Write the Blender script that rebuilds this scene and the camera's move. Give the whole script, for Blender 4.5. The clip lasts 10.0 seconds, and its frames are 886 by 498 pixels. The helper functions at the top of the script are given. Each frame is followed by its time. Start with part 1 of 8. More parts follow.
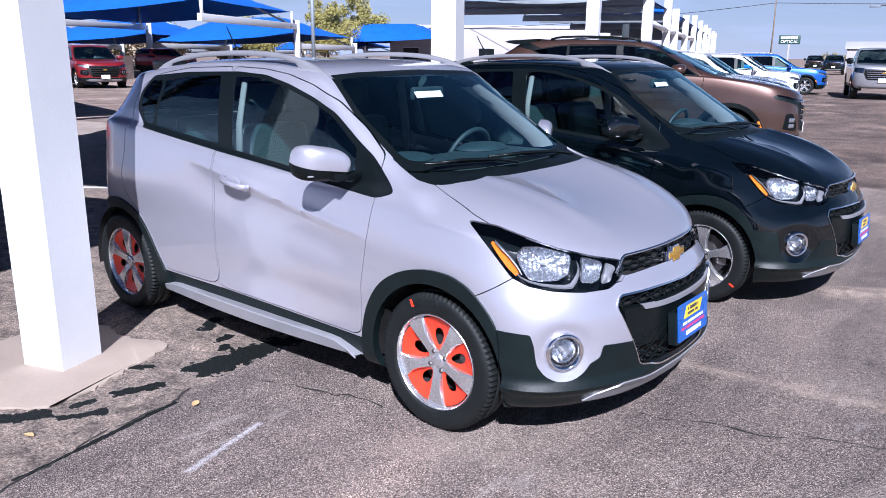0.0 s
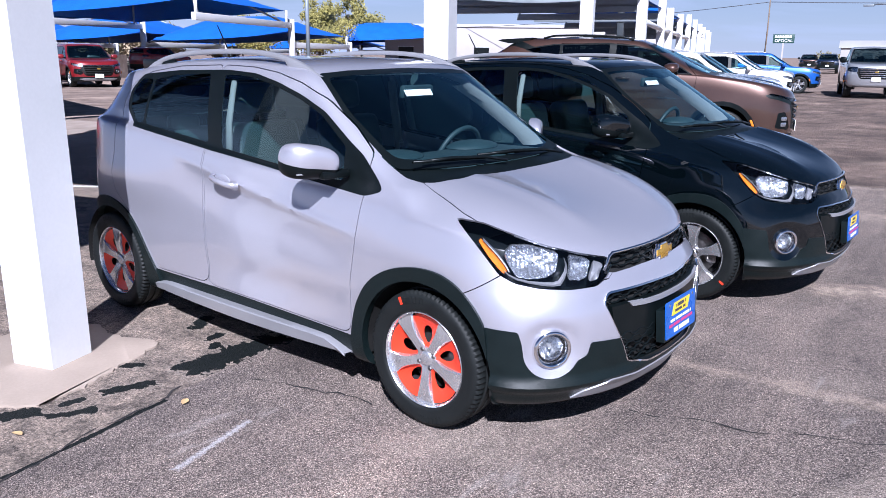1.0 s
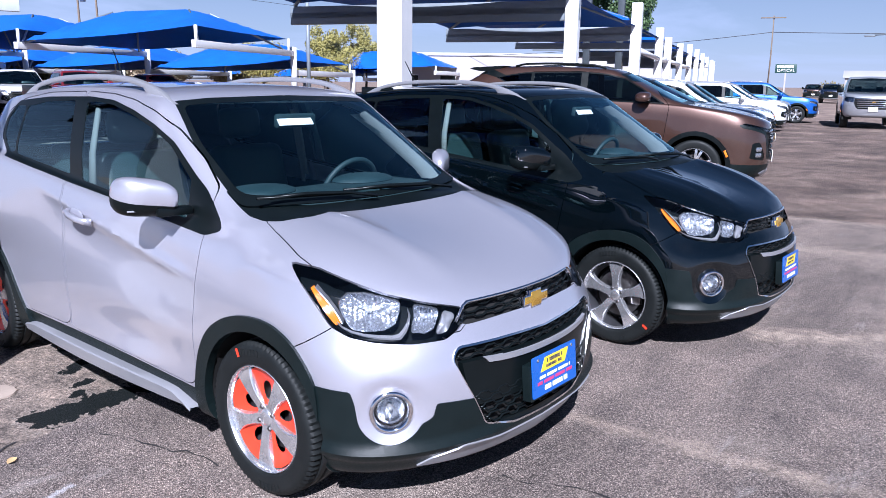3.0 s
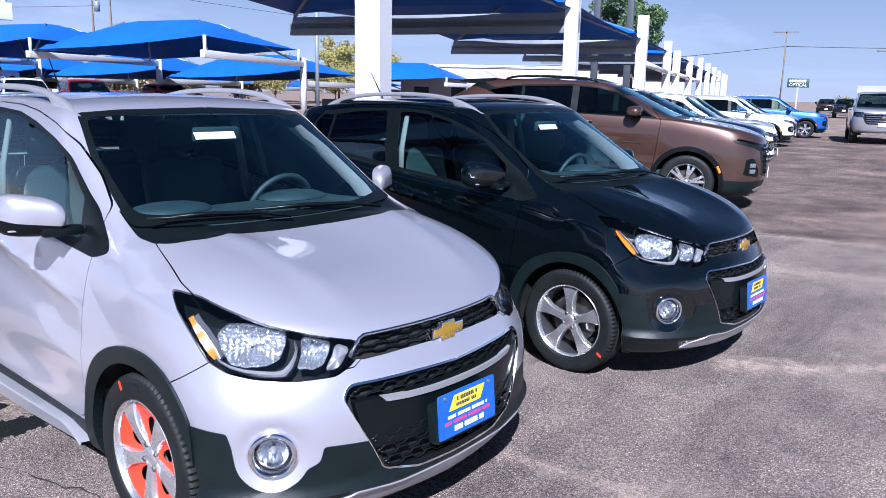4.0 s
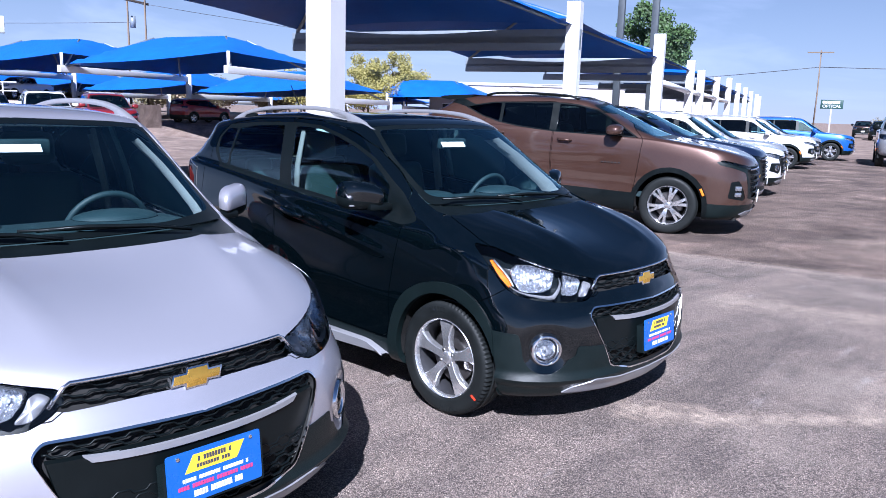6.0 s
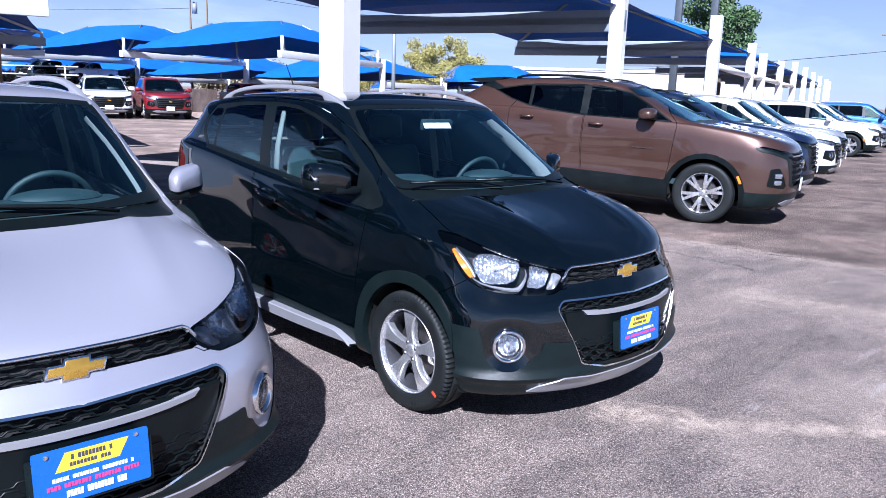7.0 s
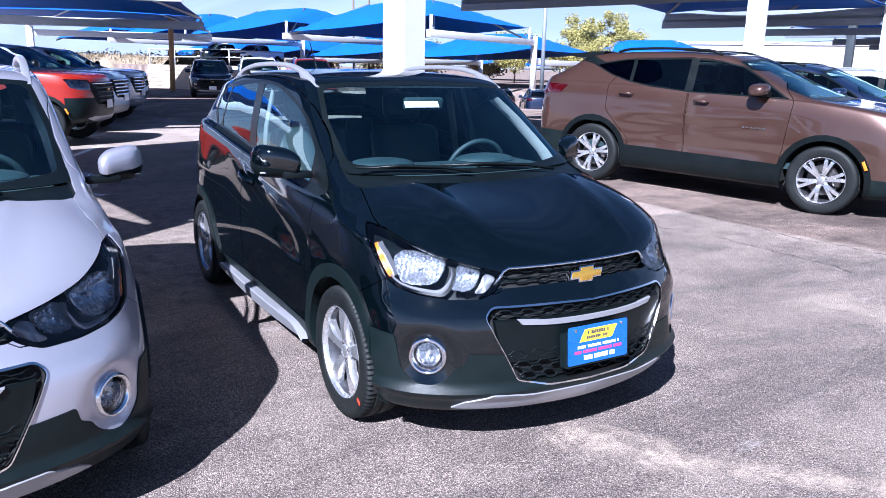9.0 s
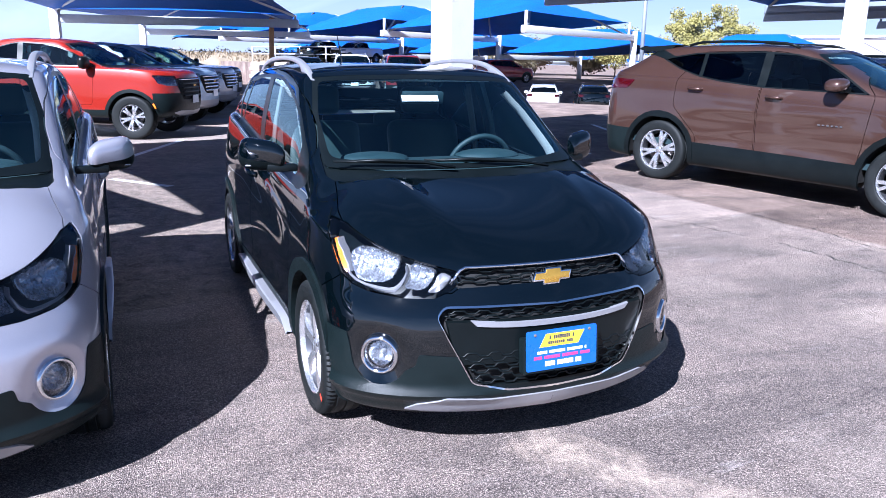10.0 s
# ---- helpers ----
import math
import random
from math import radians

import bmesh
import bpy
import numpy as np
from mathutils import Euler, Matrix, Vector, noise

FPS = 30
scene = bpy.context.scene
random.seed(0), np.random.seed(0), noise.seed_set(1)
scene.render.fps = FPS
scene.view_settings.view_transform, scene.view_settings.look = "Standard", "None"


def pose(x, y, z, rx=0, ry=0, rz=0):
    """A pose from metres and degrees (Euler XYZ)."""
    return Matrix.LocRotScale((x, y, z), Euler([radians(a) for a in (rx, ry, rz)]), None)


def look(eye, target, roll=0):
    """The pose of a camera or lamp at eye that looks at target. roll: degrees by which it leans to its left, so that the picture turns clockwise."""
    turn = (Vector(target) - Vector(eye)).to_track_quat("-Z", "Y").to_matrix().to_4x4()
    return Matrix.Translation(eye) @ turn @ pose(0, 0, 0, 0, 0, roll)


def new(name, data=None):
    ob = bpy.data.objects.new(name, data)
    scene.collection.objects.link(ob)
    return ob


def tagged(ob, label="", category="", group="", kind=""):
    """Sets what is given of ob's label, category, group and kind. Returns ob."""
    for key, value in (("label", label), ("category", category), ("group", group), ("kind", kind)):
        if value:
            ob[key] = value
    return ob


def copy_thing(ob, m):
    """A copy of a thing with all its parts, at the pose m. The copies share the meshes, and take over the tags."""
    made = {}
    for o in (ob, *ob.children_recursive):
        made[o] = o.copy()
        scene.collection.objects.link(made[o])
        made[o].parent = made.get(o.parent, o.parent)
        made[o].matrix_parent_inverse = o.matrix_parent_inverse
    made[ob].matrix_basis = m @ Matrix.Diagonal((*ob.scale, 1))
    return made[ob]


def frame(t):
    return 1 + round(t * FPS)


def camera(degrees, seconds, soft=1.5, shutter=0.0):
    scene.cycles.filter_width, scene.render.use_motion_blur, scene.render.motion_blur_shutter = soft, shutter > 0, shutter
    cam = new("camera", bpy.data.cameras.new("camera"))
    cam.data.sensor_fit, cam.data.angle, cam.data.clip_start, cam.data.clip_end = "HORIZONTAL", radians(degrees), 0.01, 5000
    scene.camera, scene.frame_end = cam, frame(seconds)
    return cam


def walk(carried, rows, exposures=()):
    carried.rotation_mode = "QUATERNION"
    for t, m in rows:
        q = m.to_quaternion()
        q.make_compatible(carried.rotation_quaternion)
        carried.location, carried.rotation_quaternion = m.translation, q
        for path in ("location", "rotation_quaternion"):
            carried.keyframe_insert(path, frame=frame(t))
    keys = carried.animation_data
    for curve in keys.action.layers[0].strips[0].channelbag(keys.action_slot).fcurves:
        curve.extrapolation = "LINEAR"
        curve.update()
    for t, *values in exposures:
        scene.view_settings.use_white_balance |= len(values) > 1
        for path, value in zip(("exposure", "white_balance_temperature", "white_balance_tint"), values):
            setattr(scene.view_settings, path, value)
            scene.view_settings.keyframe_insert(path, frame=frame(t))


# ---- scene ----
cam = camera(60.3, 10.0, 0.72)
PATH = [
    (0, (1.84, -3.0, 1.499), (0.618, -1.495, 1.006), 0.5),
    (0.5, (1.854, -3.006, 1.501), (0.627, -1.507, 1.006), 0.5),
    (1, (1.868, -2.989, 1.496), (0.656, -1.478, 1.001), 0.5),
    (1.5, (1.865, -2.863, 1.484), (0.667, -1.339, 0.994), 0.7),
    (2, (1.898, -2.697, 1.493), (0.701, -1.166, 1.02), 0.8),
    (2.5, (2.044, -2.544, 1.493), (0.829, -1.02, 1.046), 0.7),
    (4, (2.273, -1.943, 1.508), (1.005, -0.449, 1.109), 1.2),
    (4.5, (2.424, -1.751, 1.511), (1.155, -0.254, 1.13), 1.3),
    (5, (2.502, -1.54, 1.498), (1.225, -0.045, 1.133), 1.6),
    (5.5, (2.569, -1.323, 1.513), (1.268, 0.154, 1.158), 1.7),
    (7, (2.801, -0.622, 1.487), (1.363, 0.711, 1.089), 1.9),
    (7.5, (2.873, -0.397, 1.483), (1.382, 0.868, 1.062), 1.8),
    (8, (2.978, -0.151, 1.494), (1.43, 1.037, 1.058), 1.5),
    (8.5, (3.018, 0.113, 1.485), (1.407, 1.21, 1.036), 1.2),
    (9, (3.072, 0.38, 1.498), (1.4, 1.375, 1.036), 1.2),
    (9.5, (3.206, 0.648, 1.507), (1.468, 1.523, 1.042), 0.8),
    (10, (3.239, 0.895, 1.49), (1.454, 1.661, 1.015), 1.0),
]
EXPOSURES = ((0.0, 1.00, 5400, 18), (4.0, 1.12, 5300, 17), (7.0, 1.38, 5200, 17), (8.5, 1.62, 5160, 17), (10.0, 1.68, 5140, 17))
walk(cam, [(t, look(eye, target, roll)) for t, eye, target, roll in PATH], EXPOSURES)

# ---------------------------------------------------------------- sky, sun
SUN_DIR = Vector((0.715, -0.910, 1.0)).normalized()
world = bpy.data.worlds.new("sky_world")
scene.world = world
world.use_nodes = True
wn = world.node_tree
sky = wn.nodes.new("ShaderNodeTexSky")
sky.sky_type = 'NISHITA'
sky.sun_disc = False
sky.sun_elevation = math.asin(SUN_DIR.z)
sky.sun_rotation = math.atan2(SUN_DIR.x, SUN_DIR.y)
sky.altitude, sky.air_density, sky.dust_density, sky.ozone_density = 900, 1.0, 0.3, 3.0
# thin streaks of high cloud over the blue
tc = wn.nodes.new("ShaderNodeTexCoord")
mp = wn.nodes.new("ShaderNodeMapping")
mp.inputs["Scale"].default_value = (1.2, 2.6, 9.0)
mp.inputs["Rotation"].default_value = (0.05, 0.12, 0.5)
cl = wn.nodes.new("ShaderNodeTexNoise")
cl.inputs["Scale"].default_value, cl.inputs["Detail"].default_value, cl.inputs["Roughness"].default_value = 1.6, 6.0, 0.55
cl.inputs["Distortion"].default_value = 0.6
cr = wn.nodes.new("ShaderNodeValToRGB")
cr.color_ramp.elements[0].position, cr.color_ramp.elements[1].position = 0.46, 0.82
cr.color_ramp.elements[1].color = (0.75, 0.75, 0.75, 1)
mx = wn.nodes.new("ShaderNodeMix")
mx.data_type = 'RGBA'
mx.inputs["B"].default_value = (12.2, 13.6, 17.4, 1)
wn.links.new(tc.outputs["Generated"], mp.inputs["Vector"])
wn.links.new(mp.outputs["Vector"], cl.inputs["Vector"])
wn.links.new(cl.outputs["Fac"], cr.inputs["Fac"])
# the cloud thickens into haze towards the horizon
cs = wn.nodes.new("ShaderNodeSeparateXYZ")
wn.links.new(tc.outputs["Generated"], cs.inputs[0])
ch = wn.nodes.new("ShaderNodeMapRange")
for k, v in (("From Min", 0.02), ("From Max", 0.34), ("To Min", 1.0), ("To Max", 0.10)):
    ch.inputs[k].default_value = v
wn.links.new(cs.outputs[2], ch.inputs["Value"])
cm = wn.nodes.new("ShaderNodeMath")
cm.operation = 'MULTIPLY'
wn.links.new(cr.outputs["Color"], cm.inputs[0])
wn.links.new(ch.outputs[0], cm.inputs[1])
hz = wn.nodes.new("ShaderNodeMapRange")
for k, v in (("From Min", 0.0), ("From Max", 0.30), ("To Min", 0.62), ("To Max", 0.0)):
    hz.inputs[k].default_value = v
wn.links.new(cs.outputs[2], hz.inputs["Value"])
ca = wn.nodes.new("ShaderNodeMath")
ca.operation, ca.use_clamp = 'ADD', True
wn.links.new(cm.outputs[0], ca.inputs[0])
wn.links.new(hz.outputs[0], ca.inputs[1])
wn.links.new(ca.outputs[0], mx.inputs["Factor"])
wn.links.new(sky.outputs["Color"], mx.inputs["A"])
bg = wn.nodes["Background"]
wn.links.new(mx.outputs["Result"], bg.inputs["Color"])
bg.inputs["Strength"].default_value = 0.0250

sun_data = bpy.data.lights.new("sun", 'SUN')
sun_data.energy, sun_data.angle, sun_data.color = 5.0, radians(0.53), (1.0, 0.95, 0.88)
sun = new("sun", sun_data)
sun.matrix_world = look(SUN_DIR * 60, (0, 0, 0))

# ---------------------------------------------------------------- materials
def nodes_of(name):
    m = bpy.data.materials.new(name)
    m.use_nodes = True
    return m, m.node_tree, m.node_tree.nodes["Principled BSDF"]


def add(nt, kind, **values):
    n = nt.nodes.new(kind)
    for k, v in values.items():
        n.inputs[k.replace("_", " ")].default_value = v
    return n


def ramp(nt, src, stops):
    r = nt.nodes.new("ShaderNodeValToRGB")
    el = r.color_ramp.elements
    while len(el) < len(stops):
        el.new(0.5)
    for e, (p, c) in zip(el, stops):
        e.position = p
        e.color = (*c, 1) if isinstance(c, (tuple, list)) else (c, c, c, 1)
    nt.links.new(src, r.inputs["Fac"])
    return r.outputs["Color"]


def mix(nt, fac, a, b, mode='MIX'):
    m = nt.nodes.new("ShaderNodeMix")
    m.data_type, m.blend_type = 'RGBA', mode
    for sock, val in (("Factor", fac), ("A", a), ("B", b)):
        if isinstance(val, (int, float)):
            m.inputs[sock].default_value = val if sock == "Factor" else (val, val, val, 1)
        elif isinstance(val, (tuple, list)):
            m.inputs[sock].default_value = (*val, 1)
        else:
            nt.links.new(val, m.inputs[sock])
    return m.outputs["Result"]


def coords(nt, scale=(1, 1, 1), space="Object"):
    t = nt.nodes.new("ShaderNodeTexCoord")
    m = nt.nodes.new("ShaderNodeMapping")
    m.inputs["Scale"].default_value = scale
    nt.links.new(t.outputs[space], m.inputs["Vector"])
    return m.outputs["Vector"]


def noise_tex(nt, vec, scale, detail=4.0, rough=0.55, distort=0.0):
    n = add(nt, "ShaderNodeTexNoise", Scale=scale, Detail=detail, Roughness=rough, Distortion=distort)
    nt.links.new(vec, n.inputs["Vector"])
    return n.outputs["Fac"]


def bump(nt, b, height, strength=0.2, dist=0.01):
    n = add(nt, "ShaderNodeBump", Strength=strength, Distance=dist)
    nt.links.new(height, n.inputs["Height"])
    nt.links.new(n.outputs["Normal"], b.inputs["Normal"])


def plain(name, base, rough=0.5, metal=0.0, vary=0.15, scale=6.0, grain=0.0, grain_scale=300.0, coat=0.0, spec=0.5):
    """A surface with uneven tone and gloss at two scales, and fine relief."""
    m, nt, b = nodes_of(name)
    v = coords(nt)
    big = noise_tex(nt, v, scale, 5)
    fine = noise_tex(nt, v, scale * 14, 3)
    tone = mix(nt, 0.35, big, fine)
    lo = tuple(c * (1 - vary) for c in base)
    hi = tuple(min(1.0, c * (1 + vary)) for c in base)
    nt.links.new(ramp(nt, tone, [(0.3, lo), (0.7, hi)]), b.inputs["Base Color"])
    nt.links.new(ramp(nt, big, [(0.3, max(0.02, rough * 0.85)), (0.75, min(1, rough * 1.15))]), b.inputs["Roughness"])
    b.inputs["Metallic"].default_value = metal
    b.inputs["Specular IOR Level"].default_value = spec
    if coat:
        b.inputs["Coat Weight"].default_value, b.inputs["Coat Roughness"].default_value = coat, 0.03
    if grain:
        bump(nt, b, noise_tex(nt, v, grain_scale, 2), grain, 0.002)
    return m


def car_paint(name, base, metal=0.0, rough=0.35, flake=0.0, dust=0.05, spec=0.5, lacquer=1.75, tint=(1, 1, 1)):
    """Lacquered paint: a coloured coat with fine flake under clear lacquer, with a little dust."""
    m, nt, b = nodes_of(name)
    v = coords(nt)
    fl = add(nt, "ShaderNodeTexVoronoi", Scale=900.0)
    nt.links.new(v, fl.inputs["Vector"])
    lo = tuple(c * (1 - flake) for c in base)
    hi = tuple(min(1, c * (1 + flake)) for c in base)
    col = ramp(nt, fl.outputs["Distance"], [(0.1, hi), (0.6, lo)])
    d = noise_tex(nt, v, 2.3, 6, 0.6)
    d2 = ramp(nt, d, [(0.45, 0.0), (0.8, dust)])
    nt.links.new(mix(nt, d2, col, (0.42, 0.38, 0.34)), b.inputs["Base Color"])
    b.inputs["Metallic"].default_value, b.inputs["Roughness"].default_value = metal, rough
    b.inputs["Specular IOR Level"].default_value = spec
    b.inputs["Coat Weight"].default_value, b.inputs["Coat IOR"].default_value = 1.0, lacquer
    b.inputs["Coat Tint"].default_value = (*tint, 1)
    nt.links.new(ramp(nt, d, [(0.4, 0.02), (0.8, 0.07)]), b.inputs["Coat Roughness"])
    return m


def glass(name, tint, gloss=(1.0, 1.0, 1.0), ior=1.52):
    """A pane: tinted light passes, the sky is mirrored by Fresnel."""
    m = bpy.data.materials.new(name)
    m.use_nodes = True
    nt = m.node_tree
    nt.nodes.remove(nt.nodes["Principled BSDF"])
    tr = add(nt, "ShaderNodeBsdfTransparent", Color=(*tint, 1))
    gl = add(nt, "ShaderNodeBsdfGlossy", Color=(*gloss, 1), Roughness=0.0)
    fr = add(nt, "ShaderNodeFresnel", IOR=ior)
    ms = nt.nodes.new("ShaderNodeMixShader")
    nt.links.new(fr.outputs[0], ms.inputs[0])
    nt.links.new(tr.outputs[0], ms.inputs[1])
    nt.links.new(gl.outputs[0], ms.inputs[2])
    nt.links.new(ms.outputs[0], nt.nodes["Material Output"].inputs["Surface"])
    return m


PAINT_SILVER = car_paint("silver_paint", (0.510, 0.502, 0.572), 0.6, 0.36, 0.10, 0.05)
PAINT_BLACK = car_paint("black_paint", (0.0009, 0.0024, 0.0036), 0.0, 0.5, 0.3, 0.0, 0.0, 1.72)
PAINT_BROWN = car_paint("bronze_paint", (0.072, 0.035, 0.025), 0.5, 0.34, 0.2, 0.03, 0.5, 1.6)
PAINT_NAVY = car_paint("navy_paint", (0.008, 0.016, 0.046), 0.3, 0.35, 0.2, 0.0, 0.4, 1.5)
PAINT_WHITE = car_paint("white_paint", (0.78, 0.78, 0.78), 0.0, 0.4, 0.0, 0.05)
PAINT_PEWTER = car_paint("pewter_paint", (0.42, 0.43, 0.46), 0.55, 0.38, 0.1, 0.05)
PAINT_BLUE = car_paint("bright_blue_paint", (0.02, 0.12, 0.50), 0.3, 0.36, 0.15, 0.03)
PAINT_RED = car_paint("red_paint", (0.21, 0.008, 0.013), 0.2, 0.36, 0.15, 0.02, 0.5, 1.45)
PAINT_ORANGE = car_paint("red_orange_paint", (0.27, 0.011, 0.003), 0.1, 0.40, 0.12, 0.0, 0.3, 1.4)
PAINT_ICE = car_paint("ice_blue_paint", (0.42, 0.56, 0.72), 0.15, 0.38, 0.1, 0.05)
PAINT_PALE = car_paint("pale_silver_paint", (0.60, 0.62, 0.66), 0.2, 0.38, 0.1, 0.05)
CLADDING = plain("black_moulded_plastic", (0.0048, 0.0092, 0.0098), 0.42, 0, 0.2, 9, 0.25, 700, 0, 0.25)
TRIM_BLACK = plain("black_trim", (0.0035, 0.0055, 0.0062), 0.34, 0, 0.2, 9, 0, 300, 0, 0.22)
CAVITY = plain("black_cavity", (0.004, 0.004, 0.004), 0.8, 0, 0.2, 9)
SATIN_SILVER = plain("satin_silver_plastic", (0.33, 0.33, 0.355), 0.36, 0.45, 0.05, 9)
CHROME = plain("chrome", (0.82, 0.82, 0.84), 0.07, 1.0, 0.03, 5)
GOLD = plain("gold_badge", (0.62, 0.36, 0.06), 0.28, 0.75, 0.1, 30)
RUBBER = plain("tyre_rubber", (0.0065, 0.0082, 0.0086), 0.62, 0, 0.3, 10, 0.3, 250, 0, 0.30)
RIM_SILVER = plain("machined_rim", (0.66, 0.66, 0.68), 0.26, 0.85, 0.05, 20)
RIM_DARK = plain("dark_rim", (0.09, 0.09, 0.10), 0.35, 0.7, 0.1, 20)
FILM_RED = plain("red_film", (0.80, 0.045, 0.015), 0.35, 0, 0.06, 20)
BRAKE = plain("brake_steel", (0.18, 0.17, 0.17), 0.4, 0.9, 0.2, 30)
GLASS_WS = glass("windscreen_glass", (0.80, 0.97, 1.0), (0.60, 0.93, 1.0), 1.82)
GLASS_SIDE = glass("side_glass", (0.72, 0.94, 0.95), (0.78, 0.97, 1.0), 1.85)
GLASS_FRONT = glass("tinted_front_glass", (0.34, 0.44, 0.43))
GLASS_DARK = glass("privacy_glass", (0.07, 0.09, 0.09), (0.85, 0.97, 1.0), 1.6)
LENS = glass("clear_lens", (0.93, 0.94, 0.95))
AMBER = plain("amber_lens", (0.80, 0.20, 0.01), 0.18, 0, 0.1, 40, 0.2, 120, 1.0)
RED_LENS = plain("red_lens", (0.040, 0.0015, 0.003), 0.12, 0, 0.15, 40, 0, 1, 1.0)
BULB = plain("lamp_bulb", (0.62, 0.63, 0.65), 0.1, 0.6, 0.05, 40)
REFLECTOR = plain("lamp_reflector", (0.50, 0.52, 0.57), 0.27, 0.85, 0.12, 60, 0.10, 70)
LAMP_DARK = plain("smoked_chrome", (0.34, 0.36, 0.39), 0.14, 0.9, 0.15, 40)
CABIN = plain("cabin_plastic", (0.009, 0.027, 0.033), 0.65, 0, 0.2, 8, 0.2, 400)
SEAT_CLOTH = plain("seat_leatherette", (0.011, 0.027, 0.029), 0.5, 0, 0.2, 10, 0.2, 150)
LINER = plain("headliner_cloth", (0.78, 0.80, 0.79), 0.85, 0, 0.08, 8, 0.2, 500)
PILLAR_GREY = plain("grey_pillar_trim", (0.15, 0.16, 0.16), 0.8, 0, 0.08, 8, 0.2, 500)
PILLAR_PALE = plain("pale_pillar_trim", (0.46, 0.49, 0.50), 0.8, 0, 0.08, 8, 0.2, 500)
PAPER = plain("white_paper", (0.82, 0.82, 0.82), 0.7, 0, 0.03, 8)
INK = plain("printed_ink", (0.05, 0.05, 0.06), 0.6, 0, 0.1, 8)
PLATE_BLUE = plain("blue_plate_print", (0.018, 0.105, 0.42), 0.3, 0, 0.05, 8)
PLATE_YELLOW = plain("yellow_plate_print", (0.85, 0.58, 0.03), 0.35, 0, 0.04, 8)
PLATE_RED = plain("red_plate_print", (0.50, 0.05, 0.18), 0.4, 0, 0.05, 8)
MIRROR = plain("mirror_glass", (0.8, 0.82, 0.84), 0.02, 1.0, 0.0, 1)

# ---------------------------------------------------------------- geometry helpers
def link(name, bm, material, parent=None, label="", smooth=40):
    """Makes a mesh object from a bmesh; smooth: angle in degrees below which edges are shaded round."""
    me = bpy.data.meshes.new(name)
    bmesh.ops.recalc_face_normals(bm, faces=bm.faces) if smooth and smooth < 0 else None
    if smooth:
        lim = radians(abs(smooth))
        for f in bm.faces:
            f.smooth = True
        for e in bm.edges:
            e.smooth = len(e.link_faces) != 2 or e.calc_face_angle(0) < lim
    bm.to_mesh(me)
    bm.free()
    for m in (material if isinstance(material, (list, tuple)) else [material]):
        me.materials.append(m)
    ob = new(name, me)
    if parent is not None:
        ob.parent = parent
    if label:
        tagged(ob, label)
    return ob


def part(name, bm, material, parent, label="", smooth=40):
    return link(name, bm, material, parent, label, smooth)


def empty(name, m, label, category, group="", kind=""):
    ob = new(name)
    ob.matrix_world = m
    return tagged(ob, label, category, group, kind)


def add_box(bm, x0, x1, y0, y1, z0, z1, bevel=0.0, m=None, seg=2):
    mat = Matrix.Translation(((x0 + x1) / 2, (y0 + y1) / 2, (z0 + z1) / 2)) @ Matrix.Diagonal((abs(x1 - x0), abs(y1 - y0), abs(z1 - z0), 1))
    r = bmesh.ops.create_cube(bm, size=1, matrix=(m @ mat) if m is not None else mat)
    vs = r["verts"]
    if bevel > 0:
        es = list({e for v in vs for e in v.link_edges})
        bmesh.ops.bevel(bm, geom=es, offset=bevel, segments=seg, profile=0.5, affect='EDGES')
    return bm


def boxbm(*a, **k):
    return add_box(bmesh.new(), *a, **k)


def add_tube(bm, pts, r, n=8, closed=False, flat=1.0, cap=True):
    """A tube of radius r (number or function of 0..1) along points."""
    pts = [Vector(p) for p in pts]
    rings = []
    up0 = Vector((0, 0, 1))
    for i, p in enumerate(pts):
        a = pts[i - 1] if (i > 0 or closed) else pts[0]
        b = pts[(i + 1) % len(pts)] if (i < len(pts) - 1 or closed) else pts[-1]
        d = (b - a).normalized()
        side = d.cross(up0)
        if side.length < 1e-3:
            side = d.cross(Vector((0, 1, 0)))
        side.normalize()
        up = side.cross(d)
        rr = r(i / max(1, len(pts) - 1)) if callable(r) else r
        rings.append([bm.verts.new(p + side * math.cos(2 * math.pi * k / n) * rr + up * math.sin(2 * math.pi * k / n) * rr * flat) for k in range(n)])
    m = len(rings)
    for i in range(m if closed else m - 1):
        A, B = rings[i], rings[(i + 1) % m]
        for k in range(n):
            bm.faces.new((A[k], A[(k + 1) % n], B[(k + 1) % n], B[k]))
    if cap and not closed:
        bm.faces.new(rings[0][::-1])
        bm.faces.new(rings[-1])
    return bm


def add_lathe(bm, prof, n=48, m=None, close=False):
    """Turns a profile of (radius, along) about local Y, so that a wheel stands upright with its axle on Y."""
    m = m or Matrix()
    rings = []
    for k in range(n):
        a = 2 * math.pi * k / n
        rings.append([bm.verts.new(m @ Vector((r * math.cos(a), h, r * math.sin(a)))) for r, h in prof])
    q = len(prof)
    for k in range(n):
        A, B = rings[k], rings[(k + 1) % n]
        for i in range(q if close else q - 1):
            j = (i + 1) % q
            bm.faces.new((A[i], A[j], B[j], B[i]))
    return bm


